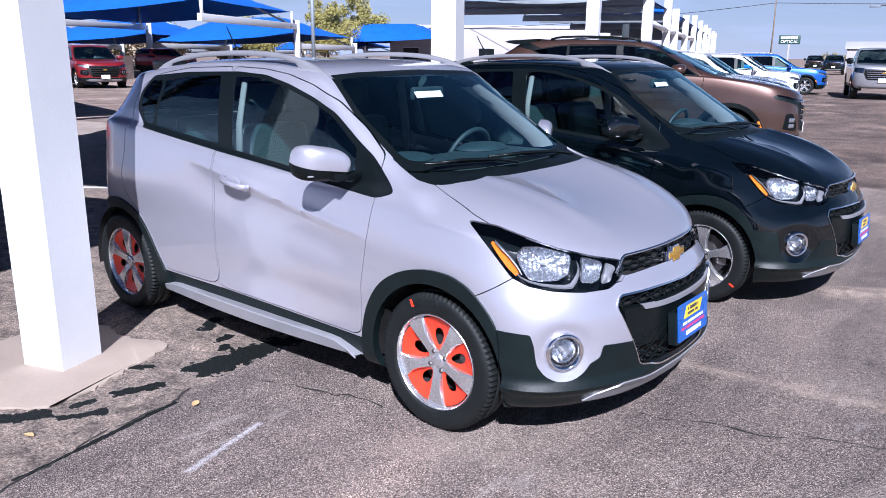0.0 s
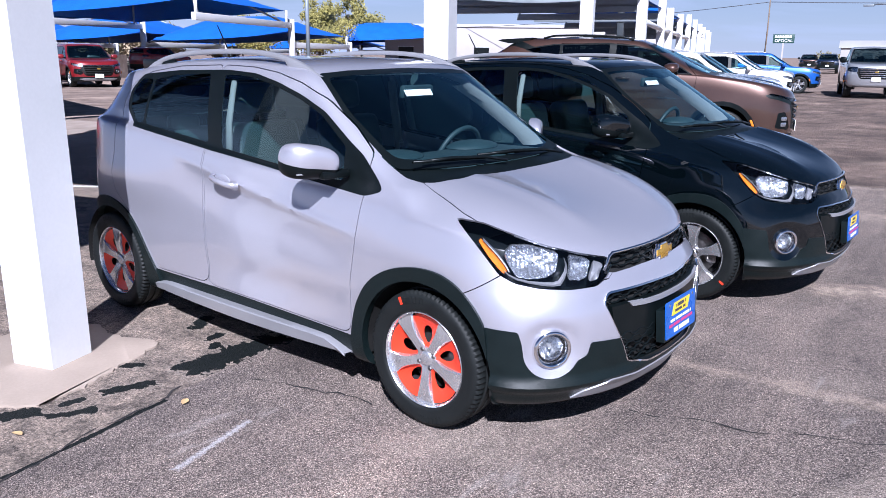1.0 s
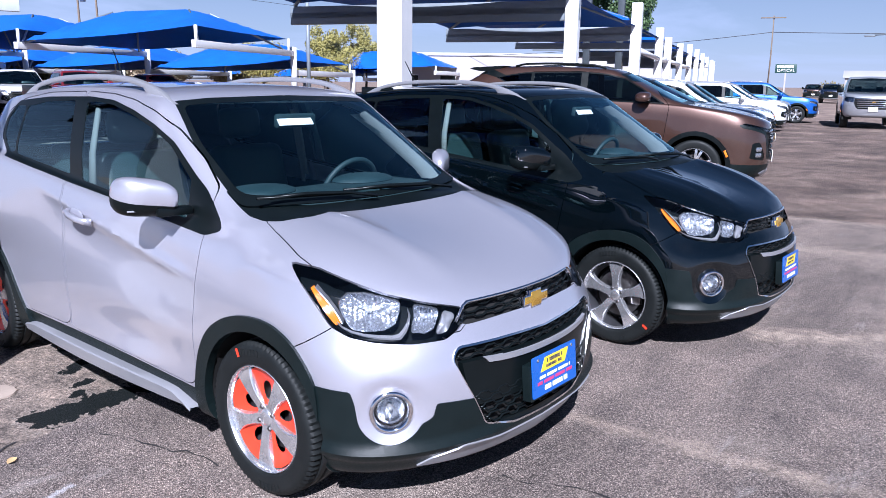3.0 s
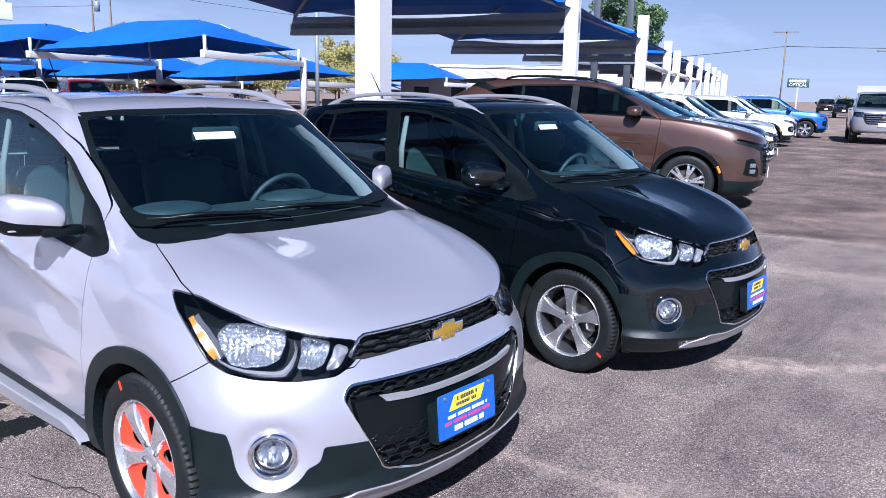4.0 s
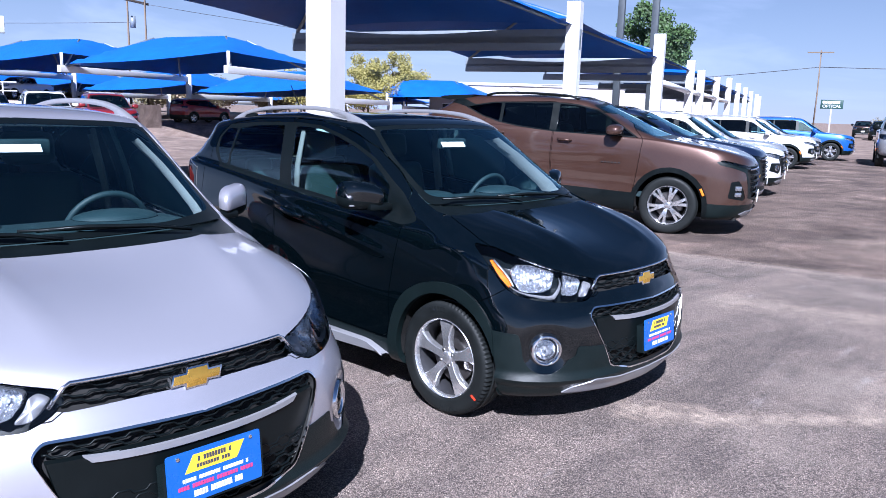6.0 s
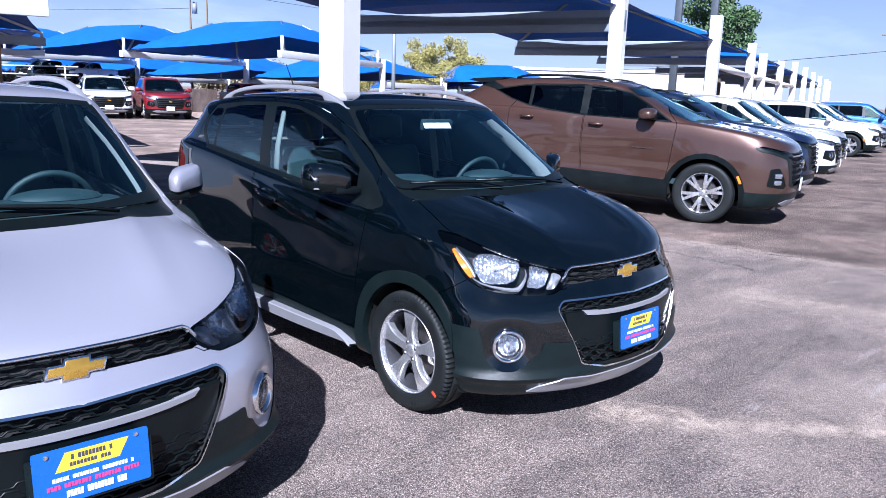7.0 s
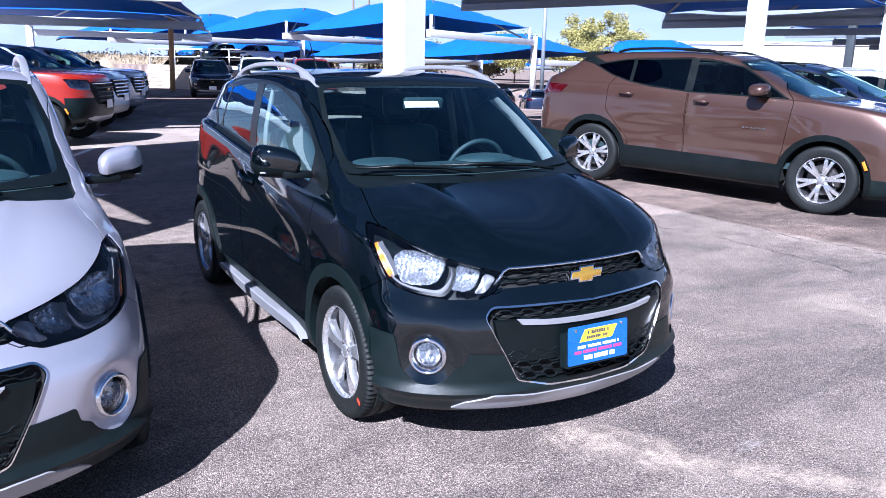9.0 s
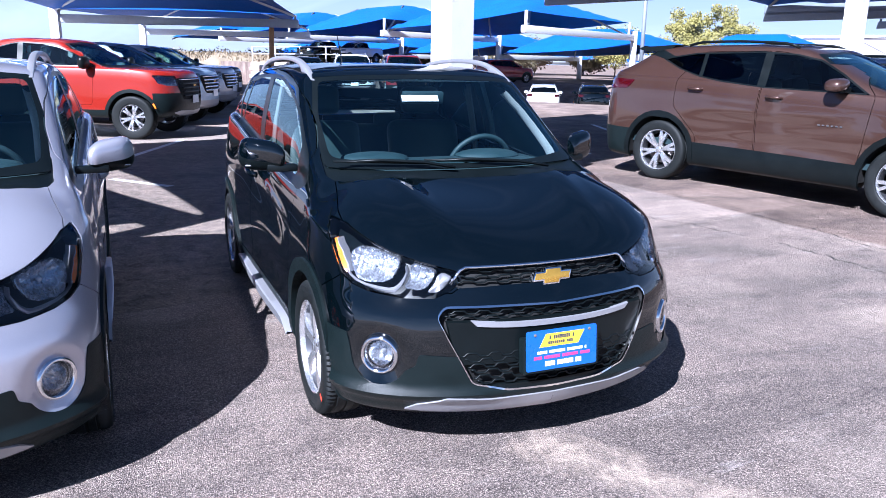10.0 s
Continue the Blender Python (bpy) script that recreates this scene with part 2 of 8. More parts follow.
def add_prism(bm, poly, h0, h1, m=None, bevel=0.0):
    """Extrudes a polygon of (a, b) from height h0 to h1 along local Z, then places it by m."""
    m = m or Matrix()
    lo = [bm.verts.new(m @ Vector((a, b, h0))) for a, b in poly]
    hi = [bm.verts.new(m @ Vector((a, b, h1))) for a, b in poly]
    n = len(poly)
    fs = [bm.faces.new(lo[::-1]), bm.faces.new(hi)]
    for i in range(n):
        fs.append(bm.faces.new((lo[i], lo[(i + 1) % n], hi[(i + 1) % n], hi[i])))
    bmesh.ops.recalc_face_normals(bm, faces=fs)
    if bevel:
        es = list({e for e in fs[1].edges})
        bmesh.ops.bevel(bm, geom=es, offset=bevel, segments=2, profile=0.5, affect='EDGES')
    return bm


def mirrored_y(bm):
    """A left-hand copy of a bmesh."""
    b = bm.copy()
    for v in b.verts:
        v.co.y = -v.co.y
    bmesh.ops.reverse_faces(b, faces=b.faces)
    return b


def both(bm, weld=1e-4):
    """Adds the mirror image about y = 0 to a half."""
    me = bpy.data.meshes.new("half")
    b = mirrored_y(bm)
    b.to_mesh(me)
    b.free()
    bm.from_mesh(me)
    bpy.data.meshes.remove(me)
    bmesh.ops.remove_doubles(bm, verts=[v for v in bm.verts if abs(v.co.y) < 2e-3], dist=1e-3)
    return bm


def hermite(keys):
    """A smooth curve without overshoot through (x, value) keys."""
    keys = sorted(keys)
    xs = np.array([k[0] for k in keys], float)
    ys = np.array([k[1] for k in keys], float)
    return lambda q: pchip(xs, ys, np.asarray(q, float))


def pchip(xs, ys, q):
    if len(xs) == 1:
        return np.full(np.shape(q), ys[0])
    h = np.diff(xs)
    d = np.diff(ys) / h
    m = np.zeros(len(xs))
    m[0], m[-1] = d[0], d[-1]
    for i in range(1, len(xs) - 1):
        if d[i - 1] * d[i] > 0:
            w1, w2 = 2 * h[i] + h[i - 1], h[i] + 2 * h[i - 1]
            m[i] = (w1 + w2) / (w1 / d[i - 1] + w2 / d[i])
    q = np.clip(q, xs[0], xs[-1])
    i = np.clip(np.searchsorted(xs, q) - 1, 0, len(h) - 1)
    t = (q - xs[i]) / h[i]
    return (2 * t**3 - 3 * t**2 + 1) * ys[i] + (t**3 - 2 * t**2 + t) * h[i] * m[i] + (-2 * t**3 + 3 * t**2) * ys[i + 1] + (t**3 - t**2) * h[i] * m[i + 1]


def rounded(poly, r=0.02, n=4):
    """A polygon with its corners rounded by r."""
    out = []
    k = len(poly)
    for i in range(k):
        p, a, b = Vector(poly[i]), Vector(poly[i - 1]), Vector(poly[(i + 1) % k])
        la, lb = (a - p).length, (b - p).length
        ra, rb = min(r, la * 0.45), min(r, lb * 0.45)
        s, e = p + (a - p).normalized() * ra, p + (b - p).normalized() * rb
        for j in range(n + 1):
            t = j / n
            q = s * (1 - t) ** 2 + p * 2 * t * (1 - t) + e * t * t
            out.append((q.x, q.y))
    return out


def offset_poly(poly, d):
    """Moves a polygon's outline outward by d (inward: minus)."""
    n = len(poly)
    area = sum(poly[i][0] * poly[(i + 1) % n][1] - poly[(i + 1) % n][0] * poly[i][1] for i in range(n))
    s = 1 if area > 0 else -1
    out = []
    for i in range(n):
        p, a, b = Vector(poly[i]), Vector(poly[i - 1]), Vector(poly[(i + 1) % n])
        n1 = Vector(((p - a).y, -(p - a).x)).normalized() * s
        n2 = Vector(((b - p).y, -(b - p).x)).normalized() * s
        nn = n1 + n2
        nn = nn / max(0.35, nn.length_squared / 2) if nn.length > 1e-6 else n1
        out.append((p.x + nn.x * d, p.y + nn.y * d))
    return out


def inside(poly, a, b):
    hit = False
    n = len(poly)
    for i in range(n):
        (x1, y1), (x2, y2) = poly[i], poly[i - 1]
        if (y1 > b) != (y2 > b) and a < (x2 - x1) * (b - y1) / (y2 - y1) + x1:
            hit = not hit
    return hit


def largest(bm):
    """Keeps the largest connected piece of a mesh."""
    left, best = set(bm.faces), []
    while left:
        todo = [left.pop()]
        piece = [todo[0]]
        while todo:
            f = todo.pop()
            for e in f.edges:
                for g in e.link_faces:
                    if g in left:
                        left.discard(g)
                        todo.append(g)
                        piece.append(g)
        if len(piece) > len(best):
            best = piece
    keep = set(best)
    bmesh.ops.delete(bm, geom=[f for f in bm.faces if f not in keep], context='FACES')
    return bm


class Skin:
    """A thin surface that can be cut along outlines and then taken apart into panels."""

    def __init__(self, grid, keep=None):
        self.bm = bmesh.new()
        self.tag = self.bm.faces.layers.int.new("panel")
        rows = [[self.bm.verts.new(p) for p in row] for row in grid]
        for i in range(len(rows) - 1):
            for j in range(len(rows[0]) - 1):
                q = (rows[i][j], rows[i][j + 1], rows[i + 1][j + 1], rows[i + 1][j])
                self.bm.faces.new(q)
        bmesh.ops.remove_doubles(self.bm, verts=self.bm.verts, dist=2e-4)
        bmesh.ops.recalc_face_normals(self.bm, faces=self.bm.faces)
        self.bm.normal_update()
        if sum(f.normal.z * f.calc_area() for f in self.bm.faces if f.calc_center_median().z > 0.9) < 0:
            bmesh.ops.reverse_faces(self.bm, faces=self.bm.faces)
        self.names = ["body"]

    def cut(self, name, poly, look_from, over=None, where=None, facing=0.12, cut_only=False):
        """Cuts the outline poly, seen from the direction look_from, and gives the faces within it to the panel name.
        Coordinates: across (to the right of one who looks) and up."""
        bm = self.bm
        D = Vector(look_from).normalized()
        A = Vector((0, 0, 1)).cross(D)
        if A.length < 1e-3:
            A = Vector((0, 1, 0))
        A.normalize()
        B = D.cross(A)
        axes = (A, B)
        a0, a1 = min(p[0] for p in poly), max(p[0] for p in poly)
        b0, b1 = min(p[1] for p in poly), max(p[1] for p in poly)

        def ext(f):
            us = [v.co.dot(A) for v in f.verts]
            ws = [v.co.dot(B) for v in f.verts]
            return min(us), max(us), min(ws), max(ws)

        over_ids = None if over is None else {self.names.index(o) for o in over}
        cand = {}
        for f in bm.faces:
            if f.normal.dot(D) < facing or (over_ids is not None and f[self.tag] not in over_ids):
                continue
            if where is not None and not where(f.calc_center_median()):
                continue
            e = ext(f)
            if e[1] >= a0 and e[0] <= a1 and e[3] >= b0 and e[2] <= b1:
                cand[f] = e
        n = len(poly)
        for i in range(n):
            p, q = poly[i], poly[(i + 1) % n]
            if abs(p[0] - q[0]) + abs(p[1] - q[1]) < 1e-6:
                continue
            lo0, hi0, lo1, hi1 = min(p[0], q[0]), max(p[0], q[0]), min(p[1], q[1]), max(p[1], q[1])
            no = (A * (q[0] - p[0]) + B * (q[1] - p[1])).cross(D).normalized()
            co = A * p[0] + B * p[1]
            sub = [f for f, e in cand.items() if e[1] >= lo0 - 1e-4 and e[0] <= hi0 + 1e-4 and e[3] >= lo1 - 1e-4 and e[2] <= hi1 + 1e-4]
            sub = [f for f in sub if min((v.co - co).dot(no) for v in f.verts) < -1e-6 and max((v.co - co).dot(no) for v in f.verts) > 1e-6]
            if not sub:
                continue
            geom = list({v for f in sub for v in f.verts}) + list({e for f in sub for e in f.edges}) + sub
            for f in sub:
                del cand[f]
            out = bmesh.ops.bisect_plane(bm, geom=geom, dist=1e-6, plane_co=co, plane_no=no)
            for f in out["geom"]:
                if isinstance(f, bmesh.types.BMFace) and f.is_valid:
                    cand[f] = ext(f)
        if cut_only:
            return
        if name not in self.names:
            self.names.append(name)
        k = self.names.index(name)
        for f in cand:
            c = f.calc_center_median()
            if inside(poly, c.dot(A), c.dot(B)):
                f[self.tag] = k

    def panel(self, name, sink=0.0, flange=0.012, smooth_lift=False):
        """A bmesh of one panel; sink: how far it lies below the skin; flange: depth of its turned-in edge."""
        k = self.names.index(name)
        self.bm.normal_update()
        fs = [f for f in self.bm.faces if f[self.tag] == k]
        b = bmesh.new()
        vm = {}
        for f in fs:
            vs = []
            for v in f.verts:
                if v not in vm:
                    vm[v] = b.verts.new(v.co - v.normal * sink)
                    vm[v].normal = v.normal
                vs.append(vm[v])
            try:
                b.faces.new(vs)
            except ValueError:
                pass
        if flange:
            edges = [e for e in b.edges if len(e.link_faces) == 1 and not (abs(e.verts[0].co.y) < 2e-3 and abs(e.verts[1].co.y) < 2e-3)]
            nor = {vm[v]: v.normal.copy() for v in vm}
            r = bmesh.ops.extrude_edge_only(b, edges=edges)
            lut = {tuple(round(c, 6) for c in v.co): n for v, n in nor.items()}
            for v in r["geom"]:
                if isinstance(v, bmesh.types.BMVert):
                    n = lut.get(tuple(round(c, 6) for c in v.co))
                    if n is not None:
                        v.co = v.co - n * flange
        bmesh.ops.remove_doubles(b, verts=b.verts, dist=1e-6)
        b.normal_update()
        return b

# ---------------------------------------------------------------- car bodies
def loft(levels, n_front=24, n_side=64, n_rear=14, sub=5):
    """Right half of a body from stacked outlines. A level: front and rear centre x, half width, front and rear corner lengths,
    corner powers, front centre height, and heights along the side as (x, z) keys."""
    rings = []
    for L in levels:
        xf, xr, w, cf, cr, pf, pr, zf, side = L
        zs = hermite(side)
        ring = []
        for k in range(n_front + 1):
            t = math.pi / 2 * k / n_front
            x = xf - cf + cf * max(0.0, math.cos(t)) ** (2 / pf)
            y = w * max(0.0, math.sin(t)) ** (2 / pf)
            e = (y / max(w, 1e-6)) ** 2
            z = zf * (1 - e) + float(zs(xf - cf)) * e if k < n_front else float(zs(xf - cf))
            ring.append((x, -y, z))
        x0, x1 = xf - cf, xr + cr
        for k in range(1, n_side):
            x = x0 + (x1 - x0) * k / n_side
            ring.append((x, -w, float(zs(x))))
        zr = float(zs(xr))
        for k in range(n_rear + 1):
            t = math.pi / 2 * (1 - k / n_rear)
            x = xr + cr - cr * max(0.0, math.cos(t)) ** (2 / pr)
            y = w * max(0.0, math.sin(t)) ** (2 / pr)
            ring.append((x, -y, float(zs(x1)) * (y / max(w, 1e-6)) + zr * (1 - y / max(w, 1e-6))))
        rings.append(ring)
    R = np.array(rings)
    nl, nc, _ = R.shape
    out = np.zeros(((nl - 1) * sub + 1, nc, 3))
    for j in range(nc):
        d = np.maximum(np.linalg.norm(np.diff(R[:, j], axis=0), axis=1), 1e-4)
        s = np.r_[0, np.cumsum(d)]
        q = np.concatenate([[s[0]]] + [s[i] + (s[i + 1] - s[i]) * np.arange(1, sub + 1) / sub for i in range(nl - 1)])
        for a in range(3):
            out[:, j, a] = pchip(s, R[:, j, a], q)
    return out


def soften(G, n, m=None):
    """Evens out a body grid; the centre line and the open ends stay in place."""
    for k in range(max(n, m or n)):
        H = G.copy()
        if k < n:
            H[1:-1] = G[1:-1] * 0.5 + (G[:-2] + G[2:]) * 0.25
        F = H.copy()
        if k < (n if m is None else m):
            F[:, 1:-1] = H[:, 1:-1] * 0.5 + (H[:, :-2] + H[:, 2:]) * 0.25
        G = F
    return G


SIDE, FRONT, TOP, REAR = (0, -1, 0), (1, 0, 0), (0, 0, 1), (-1, 0, 0)
DIAG = (1, -1, 0)


def circle(cx, cy, r, n=40, a0=0.0, a1=360.0):
    return [(cx + r * math.cos(radians(a0 + (a1 - a0) * k / n)), cy + r * math.sin(radians(a0 + (a1 - a0) * k / n))) for k in range(n if a1 - a0 >= 360 else n + 1)]


def lift(keys, dz):
    return [(x, z + dz) for x, z in keys]

# ---------------------------------------------------------------- wheels
def spoke_wheel(parent, at, radius, width, rim_r, out, spokes=5, film=False, face=None, steer=0.0, twin=False, bare=False, mark=None, turned=0.25):
    """A wheel under its car. out: +1 where its outer face looks to the car's left, -1 to the right."""
    m = Matrix.Translation(at) @ Matrix.Rotation(radians(steer), 4, 'Z') @ Matrix.Diagonal((1, out, 1, 1))
    R, W = radius, width / 2
    face = face or RIM_SILVER
    flip = out < 0

    def done(bm):
        bmesh.ops.transform(bm, matrix=m, verts=bm.verts)
        if flip:
            bmesh.ops.reverse_faces(bm, faces=bm.faces)
        return bm

    wheel = part("wheel", done(add_lathe(bmesh.new(), [(rim_r * 1.0, -W * 0.9), (rim_r * 0.95, -W * 0.6), (rim_r * 0.86, 0.0), (rim_r * 0.91, W * 0.50), (rim_r * 0.945, W * 0.70)], 56)), RIM_DARK, parent)
    part("rim_lip", done(add_lathe(bmesh.new(), [(rim_r * 0.955, W * 0.66), (rim_r * 0.975, W * 0.80), (rim_r * 0.995, W * 0.92), (rim_r * 1.01, W * 0.95), (rim_r * 1.025, W * 0.92), (rim_r * 1.03, W * 0.85)], 56)), face, wheel)
    # tyre with shoulder blocks and circumferential grooves
    tb = bmesh.new()
    prof = [(rim_r * 1.0, -W * 0.80), (rim_r * 1.05, -W * 0.97), (R * 0.86, -W * 1.03), (R * 0.955, -W * 0.96), (R * 0.985, -W * 0.82),
            (R * 0.995, -W * 0.5), (R * 0.975, -W * 0.47), (R * 0.975, -W * 0.40), (R, -W * 0.37), (R, -W * 0.10), (R * 0.975, -W * 0.07), (R * 0.975, W * 0.07),
            (R, W * 0.10), (R, W * 0.37), (R * 0.975, W * 0.40), (R * 0.975, W * 0.47), (R * 0.995, W * 0.5), (R * 0.985, W * 0.82), (R * 0.955, W * 0.96),
            (R * 0.90, W * 1.02), (R * 0.86, W * 1.03), (rim_r * 1.10, W * 1.01), (rim_r * 1.06, W * 0.985), (rim_r * 1.04, W * 0.95), (rim_r * 1.0, W * 0.80)]
    add_lathe(tb, prof, 72 if bare else 152)
    if not bare:                              # grooves across the shoulders
        for v in tb.verts:
            rad = math.hypot(v.co.x, v.co.z)
            k = int((math.atan2(v.co.z, v.co.x) / (2 * math.pi) % 1.0) * 152 + 0.5)
            if rad > R * 0.94 and abs(v.co.y) > W * 0.48 and k % 2:
                v.co.x *= 0.968
                v.co.z *= 0.968
    tyre = part("tyre", done(tb), RUBBER, wheel)
    if not bare:
        for a, da in ((100, 26), (280, 30)):      # raised lettering on the wall, as plain bars
            b = bmesh.new()
            for k in range(6):
                t = radians(a + (k - 2.5) * da / 6)
                mm = Matrix.Rotation(-t, 4, 'Y') @ Matrix.Translation(((R + rim_r) / 2 + 0.008, W * 1.03, 0))
                add_box(b, -0.012, 0.012, -0.0015, 0.0015, -0.007, 0.007, 0, mm)
            part("sidewall_marking", done(b), RUBBER, wheel)
    if mark is not None:
        b = bmesh.new()
        mm = Matrix.Rotation(-radians(mark), 4, 'Y') @ Matrix.Translation(((R + rim_r) / 2 + 0.012, W * 1.035, 0))
        add_box(b, -0.016, 0.016, -0.001, 0.001, -0.006, 0.006, 0, mm)
        part("paint_mark", done(b), FILM_RED, wheel, "red paint mark on the tyre wall")
    # spokes
    for k in range(spokes):
        a = 2 * math.pi * (k + turned) / spokes
        b = bmesh.new()
        arms = ((-0.105, 0.0), (0.105, 0.0)) if twin else ((0.0, 0.0),)
        for off, _ in arms:
            w0, w1 = (0.019, 0.021) if twin else (rim_r * 0.130, rim_r * 0.285)
            secs = []
            for i in range(7):
                t = i / 6
                r = rim_r * (0.16 + 0.82 * t)
                wd = w0 + (w1 - w0) * t ** (1.5 if twin else 2.1) - (0.0 if twin else rim_r * 0.034 * math.sin(math.pi * t))
                ht = W * (0.66 + 0.17 * math.sin(math.pi * min(1, t * 0.80)))
                ang = off * (t ** 0.35) * (1.55 if twin else 1)
                secs.append((r, wd, ht, ang))
            rows = []
            for r, wd, ht, ang in secs:
                c = Vector((r * math.cos(ang), 0, r * math.sin(ang)))
                tdir = Vector((-math.sin(ang), 0, math.cos(ang)))
                row = []
                for s, h in ((-1.0, ht - 0.034), (-0.96, ht - 0.006), (-0.80, ht), (0.80, ht), (0.96, ht - 0.006), (1.0, ht - 0.034)):
                    p = c + tdir * (wd * s)
                    row.append(b.verts.new((p.x, h, p.z)))
                rows.append(row)
            for i in range(len(rows) - 1):
                for j in range(5):
                    b.faces.new((rows[i][j], rows[i + 1][j], rows[i + 1][j + 1], rows[i][j + 1]))
        bmesh.ops.transform(b, matrix=Matrix.Rotation(-a, 4, 'Y'), verts=b.verts)
        bmesh.ops.recalc_face_normals(b, faces=b.faces)
        if sum(f.normal.y * f.calc_area() for f in b.faces) < 0:
            bmesh.ops.reverse_faces(b, faces=b.faces)
        part("spoke", done(b), face, wheel)
        if film:                              # red protective film between the spokes, with a long hole in it
            f = bmesh.new()
            half = math.pi / spokes
            y = W * 0.70
            outer, hole = [], []
            for i in range(28):
                th = 2 * math.pi * i / 28
                outer.append(f.verts.new(((0.59 + 0.36 * math.cos(th)) * rim_r, y + 0.004 * math.cos(th), rim_r * (0.42 + 0.15 * math.cos(th)) * math.sin(th))))
                hole.append(f.verts.new(((0.52 + 0.185 * math.cos(th)) * rim_r, y - 0.016, rim_r * (0.105 + 0.03 * math.cos(th)) * math.sin(th))))
            for i in range(28):
                j = (i + 1) % 28
                f.faces.new((outer[i], hole[i], hole[j], outer[j]))
            bmesh.ops.transform(f, matrix=Matrix.Rotation(-(a + half), 4, 'Y'), verts=f.verts)
            bmesh.ops.recalc_face_normals(f, faces=f.faces)
            if sum(q.normal.y * q.calc_area() for q in f.faces) < 0:
                bmesh.ops.reverse_faces(f, faces=f.faces)
            part("wheel_film", done(f), FILM_RED, wheel, "red plastic film between the spokes")
    hub = bmesh.new()
    add_lathe(hub, [(rim_r * 0.27, W * 0.40), (rim_r * 0.27, W * 0.60), (rim_r * 0.245, W * 0.655), (rim_r * 0.17, W * 0.64), (rim_r * 0.155, W * 0.70), (rim_r * 0.12, W * 0.735), (0.0005, W * 0.745)], 40)
    part("hub_cap", done(hub), face, wheel)
    for k in range(4 if not twin else 5):
        a = 2 * math.pi * (k + 0.3) / (4 if not twin else 5)
        b = bmesh.new()
        add_lathe(b, [(0.011, W * 0.55), (0.011, W * 0.69), (0.007, W * 0.73), (0.0004, W * 0.735)], 6, Matrix.Translation((rim_r * 0.215 * math.cos(a), 0, rim_r * 0.215 * math.sin(a))))
        part("lug_nut", done(b), BRAKE, wheel)
    b = bmesh.new()
    add_lathe(b, [(rim_r * 0.2, W * 0.05), (rim_r * 0.68, W * 0.05), (rim_r * 0.68, -W * 0.08)], 40)
    part("brake_disc", done(b), BRAKE, wheel)
    b = bmesh.new()
    add_lathe(b, [(rim_r * 0.80, -W * 0.25), (0.001, -W * 0.25)], 24)
    part("wheel_back", done(b), CAVITY, wheel)
    b = bmesh.new()
    add_box(b, rim_r * 0.42, rim_r * 0.74, -W * 0.1, W * 0.32, -rim_r * 0.24, rim_r * 0.24, 0.012)
    part("brake_caliper", done(b), BRAKE, wheel)
    return wheel


def lamp_pod(name, parent, at, axis, r, ring, lens, bowl, depth=0.05):
    """A round lamp: chrome ring, reflector bowl, bulb shield and lens."""
    d = Vector(axis).normalized()
    q = Vector((0, 1, 0)).rotation_difference(d).to_matrix().to_4x4()
    m = Matrix.Translation(at) @ q
    lamp = part(name, add_lathe(bmesh.new(), [(r * 0.72, -depth * 0.2), (r * 0.80, 0.012), (r * 0.90, 0.020), (r * 1.0, 0.014), (r * 1.06, 0.0), (r * 1.02, -0.02)], 40, m), ring, parent)
    part("housing", add_lathe(bmesh.new(), [(r * 0.78, 0.004), (r * 0.72, -depth * 0.30), (r * 0.56, -depth * 0.52), (r * 0.50, -depth * 0.6)], 40, m), LAMP_DARK, lamp, "smoked lamp housing")
    part("inner_ring", add_lathe(bmesh.new(), [(r * 0.68, -depth * 0.40), (r * 0.66, -depth * 0.12), (r * 0.635, -depth * 0.06), (r * 0.605, -depth * 0.12), (r * 0.59, -depth * 0.42)], 40, m), ring, lamp)
    b = add_lathe(bmesh.new(), [(r * 0.60, -depth * 0.25), (r * 0.46, -depth * 0.62), (r * 0.30, -depth * 0.86), (r * 0.15, -depth), (0.0005, -depth)], 40, m)
    mi = m.inverted()
    for v in b.verts:                         # upright flutes
        lc = mi @ v.co
        lc.y += 0.0035 * math.sin(lc.x / r * 22)
        v.co = m @ lc
    part("reflector", b, bowl, lamp, "", 20)
    part("bulb", add_lathe(bmesh.new(), [(r * 0.11, -depth), (r * 0.12, -depth * 0.4), (r * 0.07, -depth * 0.2), (0.0005, -depth * 0.2)], 16, m), BULB, lamp)
    part("lens", add_lathe(bmesh.new(), [(r * 0.79, 0.006), (r * 0.5, 0.015), (0.0005, 0.018)], 32, m), lens, lamp)
    return lamp


